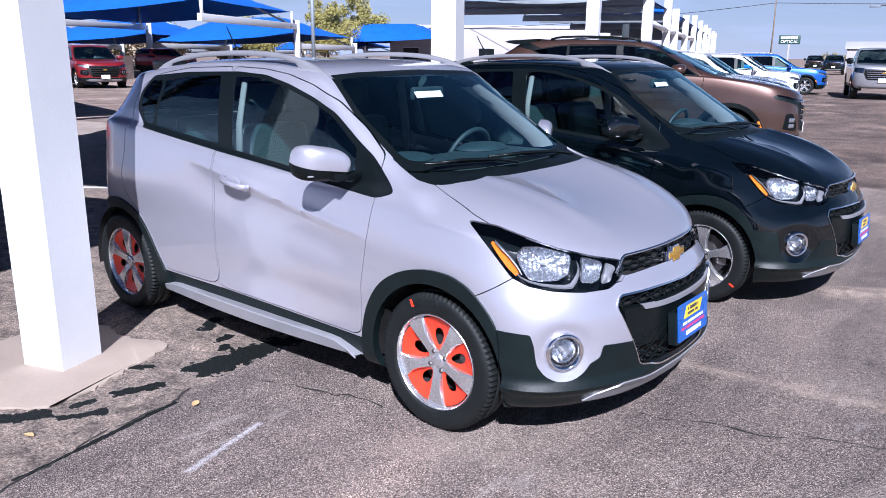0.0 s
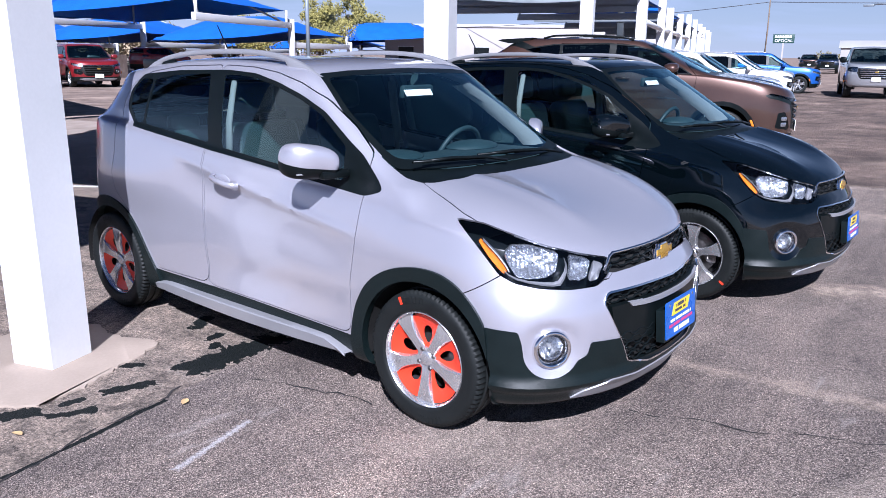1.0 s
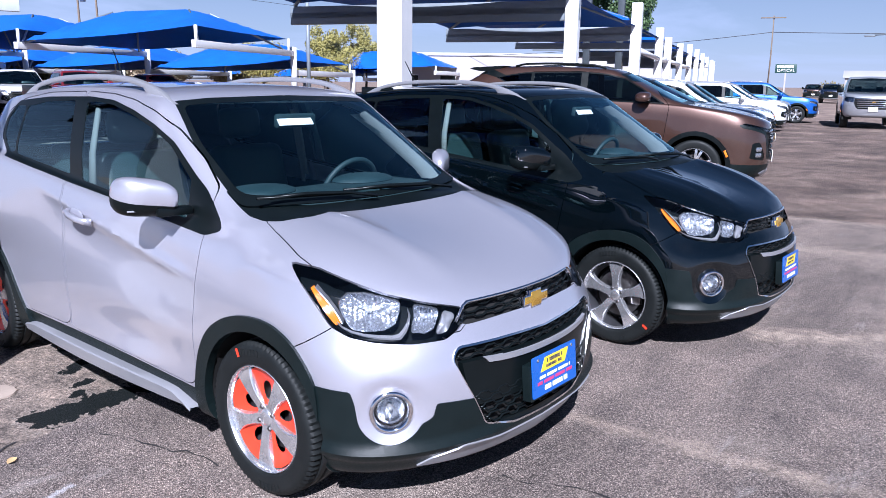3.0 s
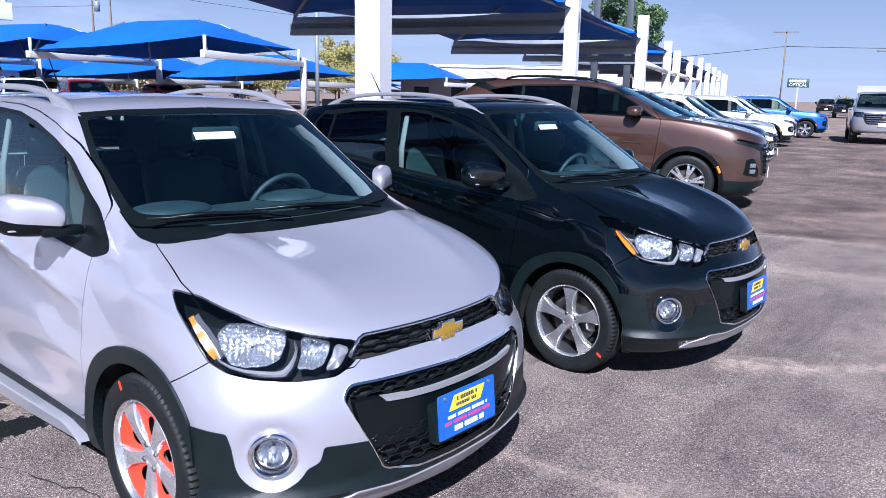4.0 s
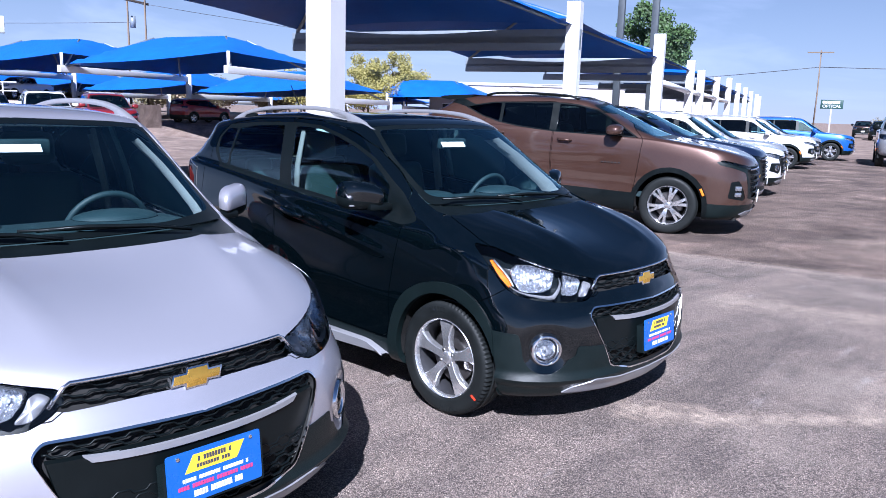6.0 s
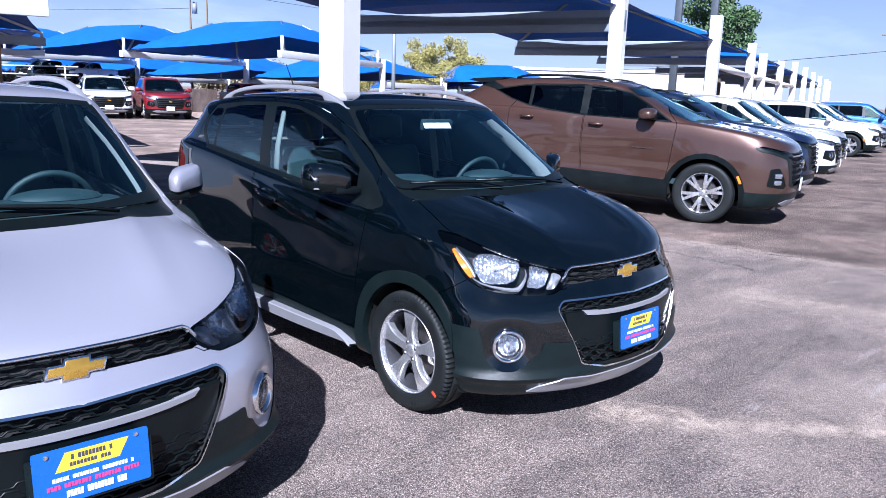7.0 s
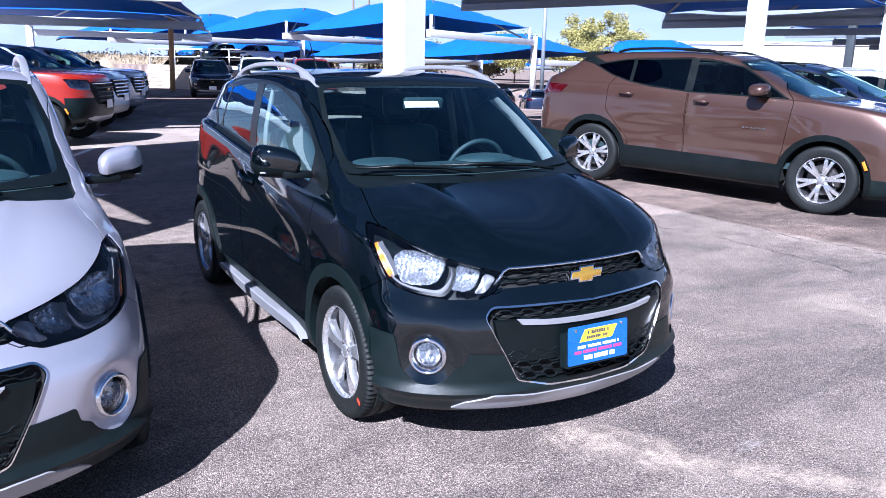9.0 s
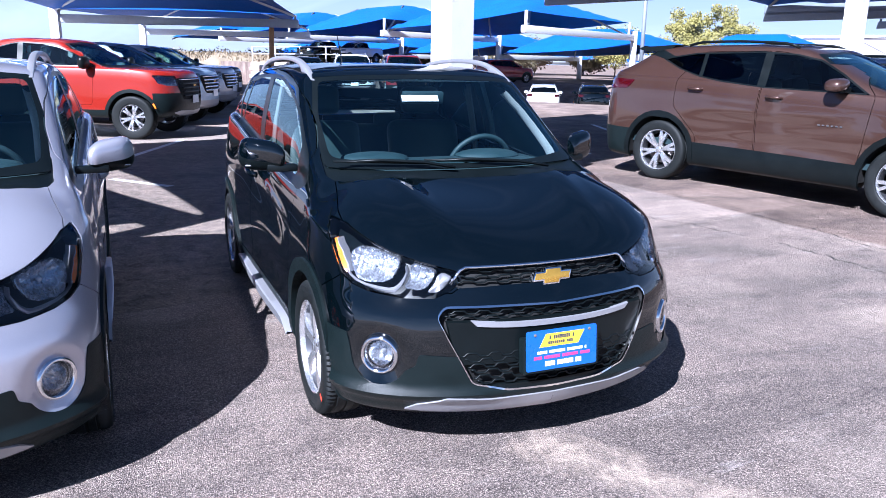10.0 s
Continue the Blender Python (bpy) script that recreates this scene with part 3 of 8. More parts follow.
# ---------------------------------------------------------------- the small hatchback
def hatchback(m, paint, label, film):
    car = empty("hatchback", Matrix(), label, "car", "small hatchbacks")
    belt = [(0.60, 0.800), (0.15, 0.868), (-0.36, 0.905), (-0.84, 0.955), (-1.44, 1.010), (-2.17, 1.092), (-2.60, 1.12), (-2.9, 1.12)]
    low = [(0.70, 0.66), (0.2, 0.655), (-1.3, 0.67), (-2.4, 0.70), (-2.9, 0.70)]
    mid = [(0.66, 0.73), (0.2, 0.765), (-0.4, 0.79), (-1.4, 0.86), (-2.3, 0.93), (-2.9, 0.95)]
    roof = [(-0.75, 1.380), (-0.95, 1.408), (-1.22, 1.432), (-1.5, 1.438), (-1.8, 1.432), (-2.11, 1.410), (-2.36, 1.372), (-2.6, 1.325)]
    flat = lambda z: [(0.7, z), (-2.9, z + 0.01)]

    # the front wings rise to the foot of the windscreen
    def shoulder(dz, k):
        xs = [0.60, 0.45, 0.30, 0.15, 0.0, -0.12, -0.25, -0.38, -0.52, -0.68, -0.84, -1.44, -2.17, -2.60, -2.9]
        up_ = hermite([(0.60, 0.0), (0.45, 0.018), (0.30, 0.036), (0.10, 0.056), (-0.12, 0.064), (-0.30, 0.060), (-0.50, 0.038), (-0.70, 0.012), (-0.84, 0.0), (-2.9, 0.0)])
        fa = hermite(belt)
        return [(x, float(fa(x)) + dz + k * float(up_(x))) for x in xs]

    def blend(a, t, dz=0.0):
        xs = [0.6, 0.1, -0.36, -0.6, -0.84, -1.1, -1.44, -1.8, -2.17, -2.45, -2.8]
        fa, fb = hermite(belt), hermite(roof)
        return [(x, float(fa(x)) * (1 - t) + float(fb(x)) * t) for x in xs]

    LV = [
        (0.600, -2.80, 0.700, 0.36, 0.40, 2.0, 2.6, 0.168, flat(0.170)),
        (0.672, -2.84, 0.765, 0.40, 0.40, 2.0, 2.6, 0.196, flat(0.192)),
        (0.715, -2.86, 0.788, 0.42, 0.40, 2.05, 2.6, 0.300, flat(0.300)),
        (0.728, -2.87, 0.796, 0.44, 0.40, 2.05, 2.6, 0.420, flat(0.420)),
        (0.722, -2.87, 0.796, 0.45, 0.40, 2.05, 2.6, 0.530, flat(0.530)),
        (0.700, -2.86, 0.792, 0.47, 0.40, 2.1, 2.6, 0.612, flat(0.600)),
        (0.660, -2.84, 0.790, 0.50, 0.38, 2.15, 2.6, 0.680, low),
        (0.632, -2.82, 0.780, 0.53, 0.36, 2.2, 2.6, 0.742, mid),
        (0.585, -2.80, 0.757, 0.52, 0.34, 2.2, 2.8, 0.786, belt),
        (0.340, -2.79, 0.735, 0.40, 0.33, 2.6, 2.8, 0.897, shoulder(0.008, 0.55)),
        (0.050, -2.785, 0.718, 0.34, 0.32, 3.2, 2.8, 0.978, shoulder(0.016, 0.85)),
        (-0.100, -2.78, 0.710, 0.30, 0.32, 4.2, 2.8, 1.010, shoulder(0.026, 1.0)),
        (-0.262, -2.71, 0.700, 0.27, 0.30, 4.2, 2.8, 1.122, blend(0, 0.27)),
        (-0.450, -2.66, 0.673, 0.24, 0.28, 4.2, 2.8, 1.247, blend(0, 0.52)),
        (-0.642, -2.61, 0.640, 0.20, 0.26, 4.2, 2.8, 1.360, blend(0, 0.78)),
        (-0.790, -2.60, 0.606, 0.16, 0.24, 4.2, 2.8, 1.430, roof),
        (-0.860, -2.56, 0.555, 0.16, 0.22, 4.0, 2.8, 1.455, lift(roof, 0.022)),
        (-1.000, -2.48, 0.400, 0.16, 0.20, 3.5, 2.8, 1.472, lift(roof, 0.036)),
        (-1.150, -2.30, 0.180, 0.12, 0.12, 3.0, 2.8, 1.480, lift(roof, 0.042)),
        (-1.200, -2.26, 0.000, 0.10, 0.10, 2.0, 2.0, 1.482, lift(roof, 0.044)),
    ]
    G = soften(loft(LV, 24, 84, 14, 8), 20, 8)
    # one even crown over the bonnet
    X, Y, Z = G[..., 0], G[..., 1], G[..., 2]
    core = (X > -0.03) & (Z > 0.775) & (X < 0.62)
    on = (X > -0.13) & (Z > 0.775) & (X < 0.62)
    terms = lambda x, y: np.stack([x ** i * y ** (2 * j) for i in range(4) for j in range(3) if i + 2 * j < 6], -1)
    fitz = np.linalg.lstsq(terms(X[core], Y[core]), Z[core], rcond=None)[0]
    step = lambda v, a, b: (lambda t: t * t * (3 - 2 * t))(np.clip((v - a) / (b - a), 0, 1))
    wt = step(Z, 0.765, 0.815) * step(X, -0.125, -0.075)
    Z += wt * np.where(on, terms(X, Y) @ fitz - Z, 0.0)
    G[:] = soften(G, 4, 2)
    # the dished eye of the round lamp
    U, D = (X + Y) * 0.7071, (X - Y) * 0.7071
    rr = np.hypot(U + 0.092, Z - 0.428)
    dish = 0.032 * np.exp(-(rr / 0.092) ** 4) * (D > 0.5)
    dish -= 0.026 * np.exp(-((Z - 0.282) / 0.024) ** 2) * (D > 0.42) * np.clip((0.5 - np.abs(U)) / 0.2, 0, 1)
    X -= dish * 0.7071
    Y += dish * 0.7071
    # creases along the doors, a raised shoulder over the rear wheel
    X, Y, Z = G[..., 0], G[..., 1], G[..., 2]
    zc = 0.748 + (X + 0.39) * -0.172
    fade = np.clip((X + 1.75) / 0.35, 0, 1) * np.clip((-0.34 - X) / 0.25, 0, 1)
    wide = (Y < -0.6)
    Y -= wide * fade * (0.013 * np.exp(-((Z - zc) / 0.022) ** 2) - 0.010 * np.exp(-((Z - zc + 0.10) / 0.085) ** 2))
    hr = np.exp(-(((X + 2.2) / 0.42) ** 2)) * np.exp(-(((Z - 0.80) / 0.13) ** 2))
    Y -= wide * 0.020 * hr
    hf = np.exp(-(((X - 0.05) / 0.30) ** 2)) * np.exp(-(((Z - 0.70) / 0.10) ** 2))
    Y -= wide * 0.012 * hf
    Y += wide * 0.020 * np.exp(-(((X + 0.9) / 0.55) ** 2)) * np.exp(-(((Z - 0.42) / 0.10) ** 2))
    # the bonnet's raised ribs
    off_ = np.abs(Y) - 0.355 - 0.14 * (0.4 - X)
    along_ = np.clip((X + 0.08) / 0.12, 0, 1) * np.clip((0.56 - X) / 0.18, 0, 1) * (Z > 0.79)
    Z += along_ * (0.010 * np.exp(-((off_ / 0.030) ** 2)) + 0.006 * np.exp(-((off_ / 0.12) ** 2)) * (off_ < 0))
    S = Skin(G)
    fd0 = float(np.where(D > 0.5, np.exp(-((rr / 0.03) ** 2)) * D, 0).sum() / np.where(D > 0.5, np.exp(-((rr / 0.03) ** 2)), 0).sum()) - 0.020

    WF, WR, HZ = 0.0, -2.385, 0.292
    # ---- panels, cut along their shut lines
    bum = [(-0.60, 0.10), (0.60, 0.10), (0.60, 0.715), (0.190, 0.700), (0.150, 0.664), (-0.05, 0.652), (-0.18, 0.670), (-0.280, 0.702), (-0.42, 0.615), (-0.46, 0.50)]
    S.cut("gap", offset_poly(bum, 0.0035), DIAG, facing=0.0)
    S.cut("bumper", bum, DIAG, facing=0.0)
    door_f = [(-0.352, 0.93), (-0.380, 1.085), (-0.52, 1.190), (-0.70, 1.300), (-0.86, 1.365), (-1.04, 1.408), (-1.22, 1.430), (-1.462, 1.437), (-1.470, 1.02), (-1.442, 0.41), (-1.46, 0.338), (-1.40, 0.325), (-0.45, 0.305), (-0.408, 0.33), (-0.402, 0.55), (-0.372, 0.75)]
    door_r = [(-1.470, 1.437), (-1.85, 1.425), (-2.12, 1.390), (-2.26, 1.330), (-2.31, 1.24), (-2.305, 1.10), (-2.30, 0.95), (-2.32, 0.83), (-2.29, 0.72), (-2.15, 0.60), (-2.04, 0.47), (-1.95, 0.345), (-1.90, 0.328), (-1.50, 0.332), (-1.452, 0.36), (-1.450, 0.41), (-1.478, 1.02)]
    for nm, pl in (("front_door", door_f), ("rear_door", door_r)):
        pl = rounded(pl, 0.03, 3)
        S.cut("gap", pl, SIDE, facing=0.05)
        S.cut(nm, offset_poly(pl, -0.0045), SIDE, facing=0.05)
    dlo = rounded([(-0.262, 0.946), (-0.352, 0.918), (-0.84, 0.962), (-1.44, 1.018), (-2.17, 1.098), (-2.262, 1.185), (-2.278, 1.285), (-2.19, 1.375), (-1.84, 1.402), (-1.42, 1.412), (-1.2, 1.400), (-1.02, 1.362), (-0.84, 1.308), (-0.69, 1.247), (-0.50, 1.122), (-0.425, 1.078)], 0.03, 3)
    S.cut("window_surround", dlo, SIDE, over=["body", "front_door", "rear_door", "gap"], facing=0.05)
    gf = rounded([(-0.515, 0.962), (-0.86, 0.985), (-1.382, 1.035), (-1.438, 1.385), (-1.36, 1.392), (-1.2, 1.380), (-1.03, 1.343), (-0.85, 1.290), (-0.70, 1.228), (-0.525, 1.105)], 0.02, 3)
    gr = rounded([(-1.495, 1.052), (-2.075, 1.113), (-2.055, 1.352), (-1.84, 1.380), (-1.555, 1.392)], 0.02, 3)
    gq = rounded([(-2.095, 1.117), (-2.165, 1.118), (-2.238, 1.20), (-2.250, 1.285), (-2.185, 1.352), (-2.075, 1.352)], 0.02, 3)
    for nm, pl in (("front_glass", gf), ("rear_glass", gr), ("quarter_glass", gq)):
        S.cut(nm, pl, SIDE, over=["window_surround"], facing=0.05)
    # bonnet, seen from above: (y, -x)
    hood = rounded([(0.01, 0.052), (-0.35, 0.026), (-0.50, 0.040), (-0.590, 0.092), (-0.630, 0.140), (-0.655, 0.02), (-0.690, -0.12), (-0.700, -0.30), (-0.600, -0.49), (-0.47, -0.590), (-0.30, -0.606), (-0.15, -0.620), (0.01, -0.624)], 0.02, 3)
    ok = lambda c: c.z > 0.70 and c.x > -0.3
    S.cut("gap", [(a, b) for a, b in hood], TOP, over=["body", "bumper"], where=ok, facing=0.05)
    S.cut("hood", [(a if a > 0 else a, b) for a, b in offset_poly(hood, -0.004)], TOP, over=["gap"], where=ok, facing=0.05)
    # cowl and windscreen, seen from the front
    S.cut("cowl", rounded([(0.01, 0.046), (-0.35, 0.020), (-0.50, 0.034), (-0.590, 0.086), (-0.634, 0.134), (-0.652, 0.20), (-0.640, 0.36), (-0.45, 0.32), (-0.2, 0.29), (0.01, 0.28)], 0.01, 2), TOP, over=["body"], where=lambda c: -0.45 < c.x < -0.02 and c.z > 0.93 and c.y > -0.66, facing=0.05)
    S.cut("screen_border", rounded([(0.01, 1.022), (-0.35, 1.026), (-0.642, 1.030), (-0.610, 1.24), (-0.556, 1.405), (-0.40, 1.418), (0.01, 1.428)], 0.02, 3), FRONT, over=["body", "cowl"], where=lambda c: -0.95 < c.x < -0.05, facing=0.05)
    S.cut("windscreen", rounded([(0.01, 1.040), (-0.35, 1.045), (-0.605, 1.066), (-0.588, 1.24), (-0.538, 1.388), (-0.40, 1.398), (0.01, 1.408)], 0.03, 3), FRONT, over=["screen_border"], where=lambda c: -0.95 < c.x < -0.05, facing=0.05)
    # lamps
    lamp = [(-0.425, 0.884), (-0.33, 0.874), (-0.24, 0.845), (-0.10, 0.800), (0.02, 0.768), (0.150, 0.738), (0.174, 0.712), (0.140, 0.674), (0.095, 0.651), (-0.02, 0.649), (-0.145, 0.660), (-0.229, 0.677), (-0.287, 0.706), (-0.352, 0.790)]
    lamp = rounded(lamp, 0.012, 2)
    S.cut("gap", offset_poly(lamp, 0.004), DIAG, over=["body", "bumper", "hood", "gap"], where=lambda c: c.x > 0.0)
    S.cut("headlight", lamp, DIAG, over=["gap", "body", "bumper", "hood"], where=lambda c: c.x > 0.0)
    # grilles
    up = [(-0.392, 0.690), (-0.345, 0.744), (-0.2, 0.755), (0.01, 0.757), (0.01, 0.690), (-0.2, 0.688), (-0.36, 0.682)]
    S.cut("upper_grille", rounded(up, 0.006, 2), FRONT, over=["body", "bumper", "hood", "gap"], where=lambda c: c.x > 0.3)
    lo = [(-0.462, 0.585), (-0.430, 0.622), (-0.2, 0.622), (0.01, 0.618), (0.01, 0.285), (-0.2, 0.292), (-0.335, 0.325), (-0.425, 0.500)]
    S.cut("grille_surround", rounded(lo, 0.02, 3), FRONT, over=["bumper", "body"], where=lambda c: c.x > 0.3)
    S.cut("lower_grille", [(a if a < -0.03 else 0.03, 0.4535 + (b - 0.4535) * 0.974) for a, b in offset_poly(rounded(lo, 0.02, 3), -0.003)], FRONT, over=["grille_surround"], where=lambda c: c.x > 0.3)
    # moulded lower cladding of the bumper with the round lamp eye left in paint
    fu, fz = -0.092, 0.428
    clad = [(-0.70, 0.10), (0.60, 0.10), (0.60, 0.33), (0.30, 0.36), (0.215, 0.436), (0.062, 0.446), (0.050, 0.40)]
    clad += circle(fu, fz, 0.114, 14, -25, -165)
    clad += [(-0.212, 0.46), (-0.226, 0.502), (-0.345, 0.506), (-0.42, 0.50), (-0.70, 0.50)]
    S.cut("lower_cladding", rounded(clad, 0.009, 2), DIAG, over=["bumper", "body"], where=lambda c: c.x > 0.24, facing=0.0)
    S.cut("skid_strip", rounded([(0.01, 0.196), (-0.30, 0.199), (-0.46, 0.208), (-0.560, 0.216), (-0.520, 0.246), (-0.43, 0.280), (-0.25, 0.268), (0.01, 0.262)], 0.008, 2), FRONT, over=["lower_cladding", "bumper"], where=lambda c: c.x > 0.3, facing=0.0)
    S.cut("hole", circle(fu, fz, 0.076, 28), DIAG, over=["bumper", "body", "lower_cladding"], where=lambda c: c.x > 0.24)
    # arches and sills
    fa = [(-0.408, 0.10), (-0.405, 0.30), (-0.375, 0.45), (-0.29, 0.580), (-0.17, 0.652), (-0.03, 0.684), (0.09, 0.682), (0.18, 0.645), (0.255, 0.580), (0.315, 0.500), (0.33, 0.10)]
    ra = [(-1.905, 0.10), (-1.915, 0.27), (-1.985, 0.38), (-2.09, 0.535), (-2.21, 0.640), (-2.37, 0.688), (-2.50, 0.678), (-2.62, 0.61), (-2.70, 0.50), (-2.74, 0.10)]
    S.cut("arch_trim", rounded(fa, 0.07, 4), SIDE, over=["body", "bumper", "front_door", "lower_cladding", "gap"], where=lambda c: -0.5 < c.x < 0.34, facing=0.02)
    S.cut("rear_arch_trim", rounded(ra, 0.07, 4), SIDE, over=["body", "rear_door", "gap"], where=lambda c: c.x < -1.8, facing=0.02)
    S.cut("sill", [(-2.0, 0.1), (-0.38, 0.1), (-0.40, 0.300), (-1.41, 0.322), (-2.0, 0.322)], SIDE, over=["body", "gap"], where=lambda c: -1.99 < c.x < -0.385, facing=-0.2)
    S.cut("rear_bumper_clad", [(-3.0, 0.1), (-2.60, 0.1), (-2.60, 0.50), (-3.0, 0.46)], SIDE, over=["body"], where=lambda c: c.x < -2.6, facing=-0.9)
    S.cut("hole", circle(WF, HZ, 0.333, 48), SIDE, where=lambda c: abs(c.x) < 0.5, facing=-0.3)
    S.cut("hole", circle(WR, HZ, 0.333, 48), SIDE, where=lambda c: abs(c.x - WR) < 0.5, facing=-0.3)
    S.cut("hole", [(-0.30, 0.05), (0.30, 0.05), (0.325, 0.3), (-0.325, 0.3)], SIDE, where=lambda c: abs(c.x) < 0.5, facing=-0.3)
    S.cut("hole", [(WR - 0.30, 0.05), (WR + 0.30, 0.05), (WR + 0.325, 0.3), (WR - 0.325, 0.3)], SIDE, where=lambda c: abs(c.x - WR) < 0.5, facing=-0.3)
    # tail lamp and rear window
    S.cut("tail_light", rounded([(-2.683, 1.080), (-2.692, 0.95), (-2.712, 0.85), (-2.752, 0.80), (-2.90, 0.84), (-2.90, 1.06), (-2.74, 1.098)], 0.02, 2), SIDE, over=["body"], where=lambda c: c.x < -2.45, facing=0.0)
    S.cut("rear_window", rounded([(-0.01, 1.07), (0.57, 1.07), (0.50, 1.36), (-0.01, 1.385)], 0.03, 2), REAR, over=["body"], where=lambda c: c.x < -2.4)

    # ---- build the parts
    P = lambda n, bm, mat, par=car, lab="", sm=38: part(n, bm, mat, par, lab, sm)
    P("body", both(S.panel("body", 0, 0.012)), paint)
    P("bumper", both(S.panel("bumper", 0, 0.010)), paint)
    P("hood", both(S.panel("hood", 0, 0.012)), paint)
    P("cowl", largest(both(S.panel("cowl", 0.010, 0.01))), TRIM_BLACK)
    P("windscreen_frit", both(S.panel("screen_border", 0.001, 0.004)), TRIM_BLACK)
    ws = P("windscreen", both(S.panel("windscreen", 0.001, 0)), GLASS_WS)
    ws.visible_shadow = False
    P("rear_window", both(S.panel("rear_window", 0.003, 0.0)), GLASS_SIDE)
    ug = P("upper_grille", both(S.panel("upper_grille", 0.030, 0.0)), CAVITY)
    lg = P("lower_grille", both(S.panel("lower_grille", 0.034, 0.0)), CAVITY)
    P("grille_surround", both(S.panel("grille_surround", -0.005, 0.009)), CHROME, car, "chrome grille surround")
    P("grille_recess", both(S.panel("grille_surround", 0.005, 0.034)), CAVITY, lg)
    P("lower_cladding", both(S.panel("lower_cladding", -0.004, 0.014)), CLADDING, car, "matt black moulded lower bumper")
    P("skid_strip", both(S.panel("skid_strip", -0.010, 0.016)), SATIN_SILVER, car, "silver skid strip")
    for side in (-1, 1):
        fl = (lambda b: b) if side < 0 else mirrored_y
        fd = P("front_door", fl(S.panel("front_door", 0, 0.014)), paint)
        P("window", fl(S.panel("front_glass", 0.003, 0.0)), GLASS_SIDE, fd).visible_shadow = False
        rd = P("rear_door", fl(S.panel("rear_door", 0, 0.014)), paint)
        P("window", fl(S.panel("rear_glass", 0.003, 0.0)), GLASS_SIDE, rd).visible_shadow = False
        P("quarter_window", fl(S.panel("quarter_glass", 0.003, 0.0)), GLASS_SIDE, rd)
        P("window_surround", fl(S.panel("window_surround", 0.0015, 0.008)), TRIM_BLACK)
        P("wheel_arch_trim", fl(S.panel("arch_trim", -0.012, 0.035)), CLADDING, car, "matt black wheel arch trim")
        P("wheel_arch_trim", fl(S.panel("rear_arch_trim", -0.012, 0.035)), CLADDING)
        P("sill", fl(S.panel("sill", 0.006, 0.012)), CLADDING)
        P("tail_light", fl(S.panel("tail_light", -0.020, 0.030)), RED_LENS)
        P("rear_bumper_trim", fl(S.panel("rear_bumper_clad", -0.004, 0.012)), CLADDING)
        # silver step strip along the sill
        b = bmesh.new()
        rows = []
        for i in range(25):
            t = i / 24
            x = -1.945 + 1.51 * t
            zt = 0.272 - 0.006 * t - 0.055 * max(0, (t - 0.90) / 0.10) ** 1.5 + 0.02 * min(1, t / 0.06) - 0.02
            zb = 0.204 - 0.012 * math.sin(math.pi * t) - 0.004 * t
            yo = 0.806 + 0.014 * math.sin(math.pi * min(1, t * 1.02))
            rows.append([b.verts.new((x, -0.745, zt - 0.004)), b.verts.new((x, -yo + 0.006, zt - 0.006)), b.verts.new((x, -yo, zt - 0.011)), b.verts.new((x, -yo + 0.008, zb + 0.012)), b.verts.new((x, -yo + 0.020, zb + 0.006)), b.verts.new((x, -0.745, zb + 0.002))])
        for i in range(24):
            for j in range(5):
                b.faces.new((rows[i][j], rows[i + 1][j], rows[i + 1][j + 1], rows[i][j + 1]))
        b.faces.new(rows[0])
        b.faces.new(rows[-1][::-1])
        bmesh.ops.recalc_face_normals(b, faces=b.faces)
        P("step_strip", fl(b), SATIN_SILVER, car, "silver strip along the sill")
        # headlight: dark housing, two fluted reflectors, amber corner, clear cover
        hl = P("headlight", fl(S.panel("headlight", 0.072, 0.0)), TRIM_BLACK)
        P("cover", fl(S.panel("headlight", 0.001, 0.006)), LENS, hl)
        dm = Matrix(((0.7071, 0, 0.7071, 0), (0.7071, 0, -0.7071, 0), (0, 1, 0, 0), (0, 0, 0, 1)))
        # local (u, z, d): d is outward along the diagonal
        cov = S.panel("headlight", 0.0, 0.0)
        cu = np.array([((v.co.x + v.co.y) * 0.7071, v.co.z, (v.co.x - v.co.y) * 0.7071) for v in cov.verts])
        cov.free()

        def depth(u, z):
            w = 1 / ((cu[:, 0] - u) ** 2 + (cu[:, 1] - z) ** 2 + 1e-5) ** 2
            return float((w * cu[:, 2]).sum() / w.sum())

        def dished(outline, prof, flute=0.0, pitch=0.012, n=128):
            """A dish inside an outline: rings drawn in towards its middle, each at its own depth under the cover."""
            pts = [Vector((a, c, 0)) for a, c in rounded(outline, 0.014, 4)]
            seg = [(pts[(i + 1) % len(pts)] - pts[i]).length for i in range(len(pts))]
            step, ring0, i, at = sum(seg) / n, [], 0, 0.0
            for _ in range(n):
                ring0.append(pts[i].lerp(pts[(i + 1) % len(pts)], at / seg[i]))
                at += step
                while at > seg[i] and i < len(pts) - 1:
                    at -= seg[i]
                    i += 1
            mid = sum(ring0, Vector()) / n
            base = [depth(q.x, q.y) for q in ring0]
            md = depth(mid.x, mid.y)
            b = bmesh.new()
            rings = []
            for k, dd in prof:
                ring = []
                for q, q_d in zip(ring0, base):
                    w = mid.lerp(q, k)
                    rib = flute * (abs((w.x / pitch) % 1.0 - 0.5) * 2 - 0.5) * (0.1 < k < 0.95)
                    ring.append(b.verts.new(dm @ Vector((w.x, w.y, md + (q_d - md) * k + dd + rib))))
                rings.append(ring)
            for i in range(len(rings) - 1):
                for j in range(n):
                    b.faces.new((rings[i][j], rings[i][(j + 1) % n], rings[i + 1][(j + 1) % n], rings[i + 1][j]))
            bmesh.ops.remove_doubles(b, verts=b.verts, dist=1e-5)
            bmesh.ops.recalc_face_normals(b, faces=b.faces)
            return b, mid

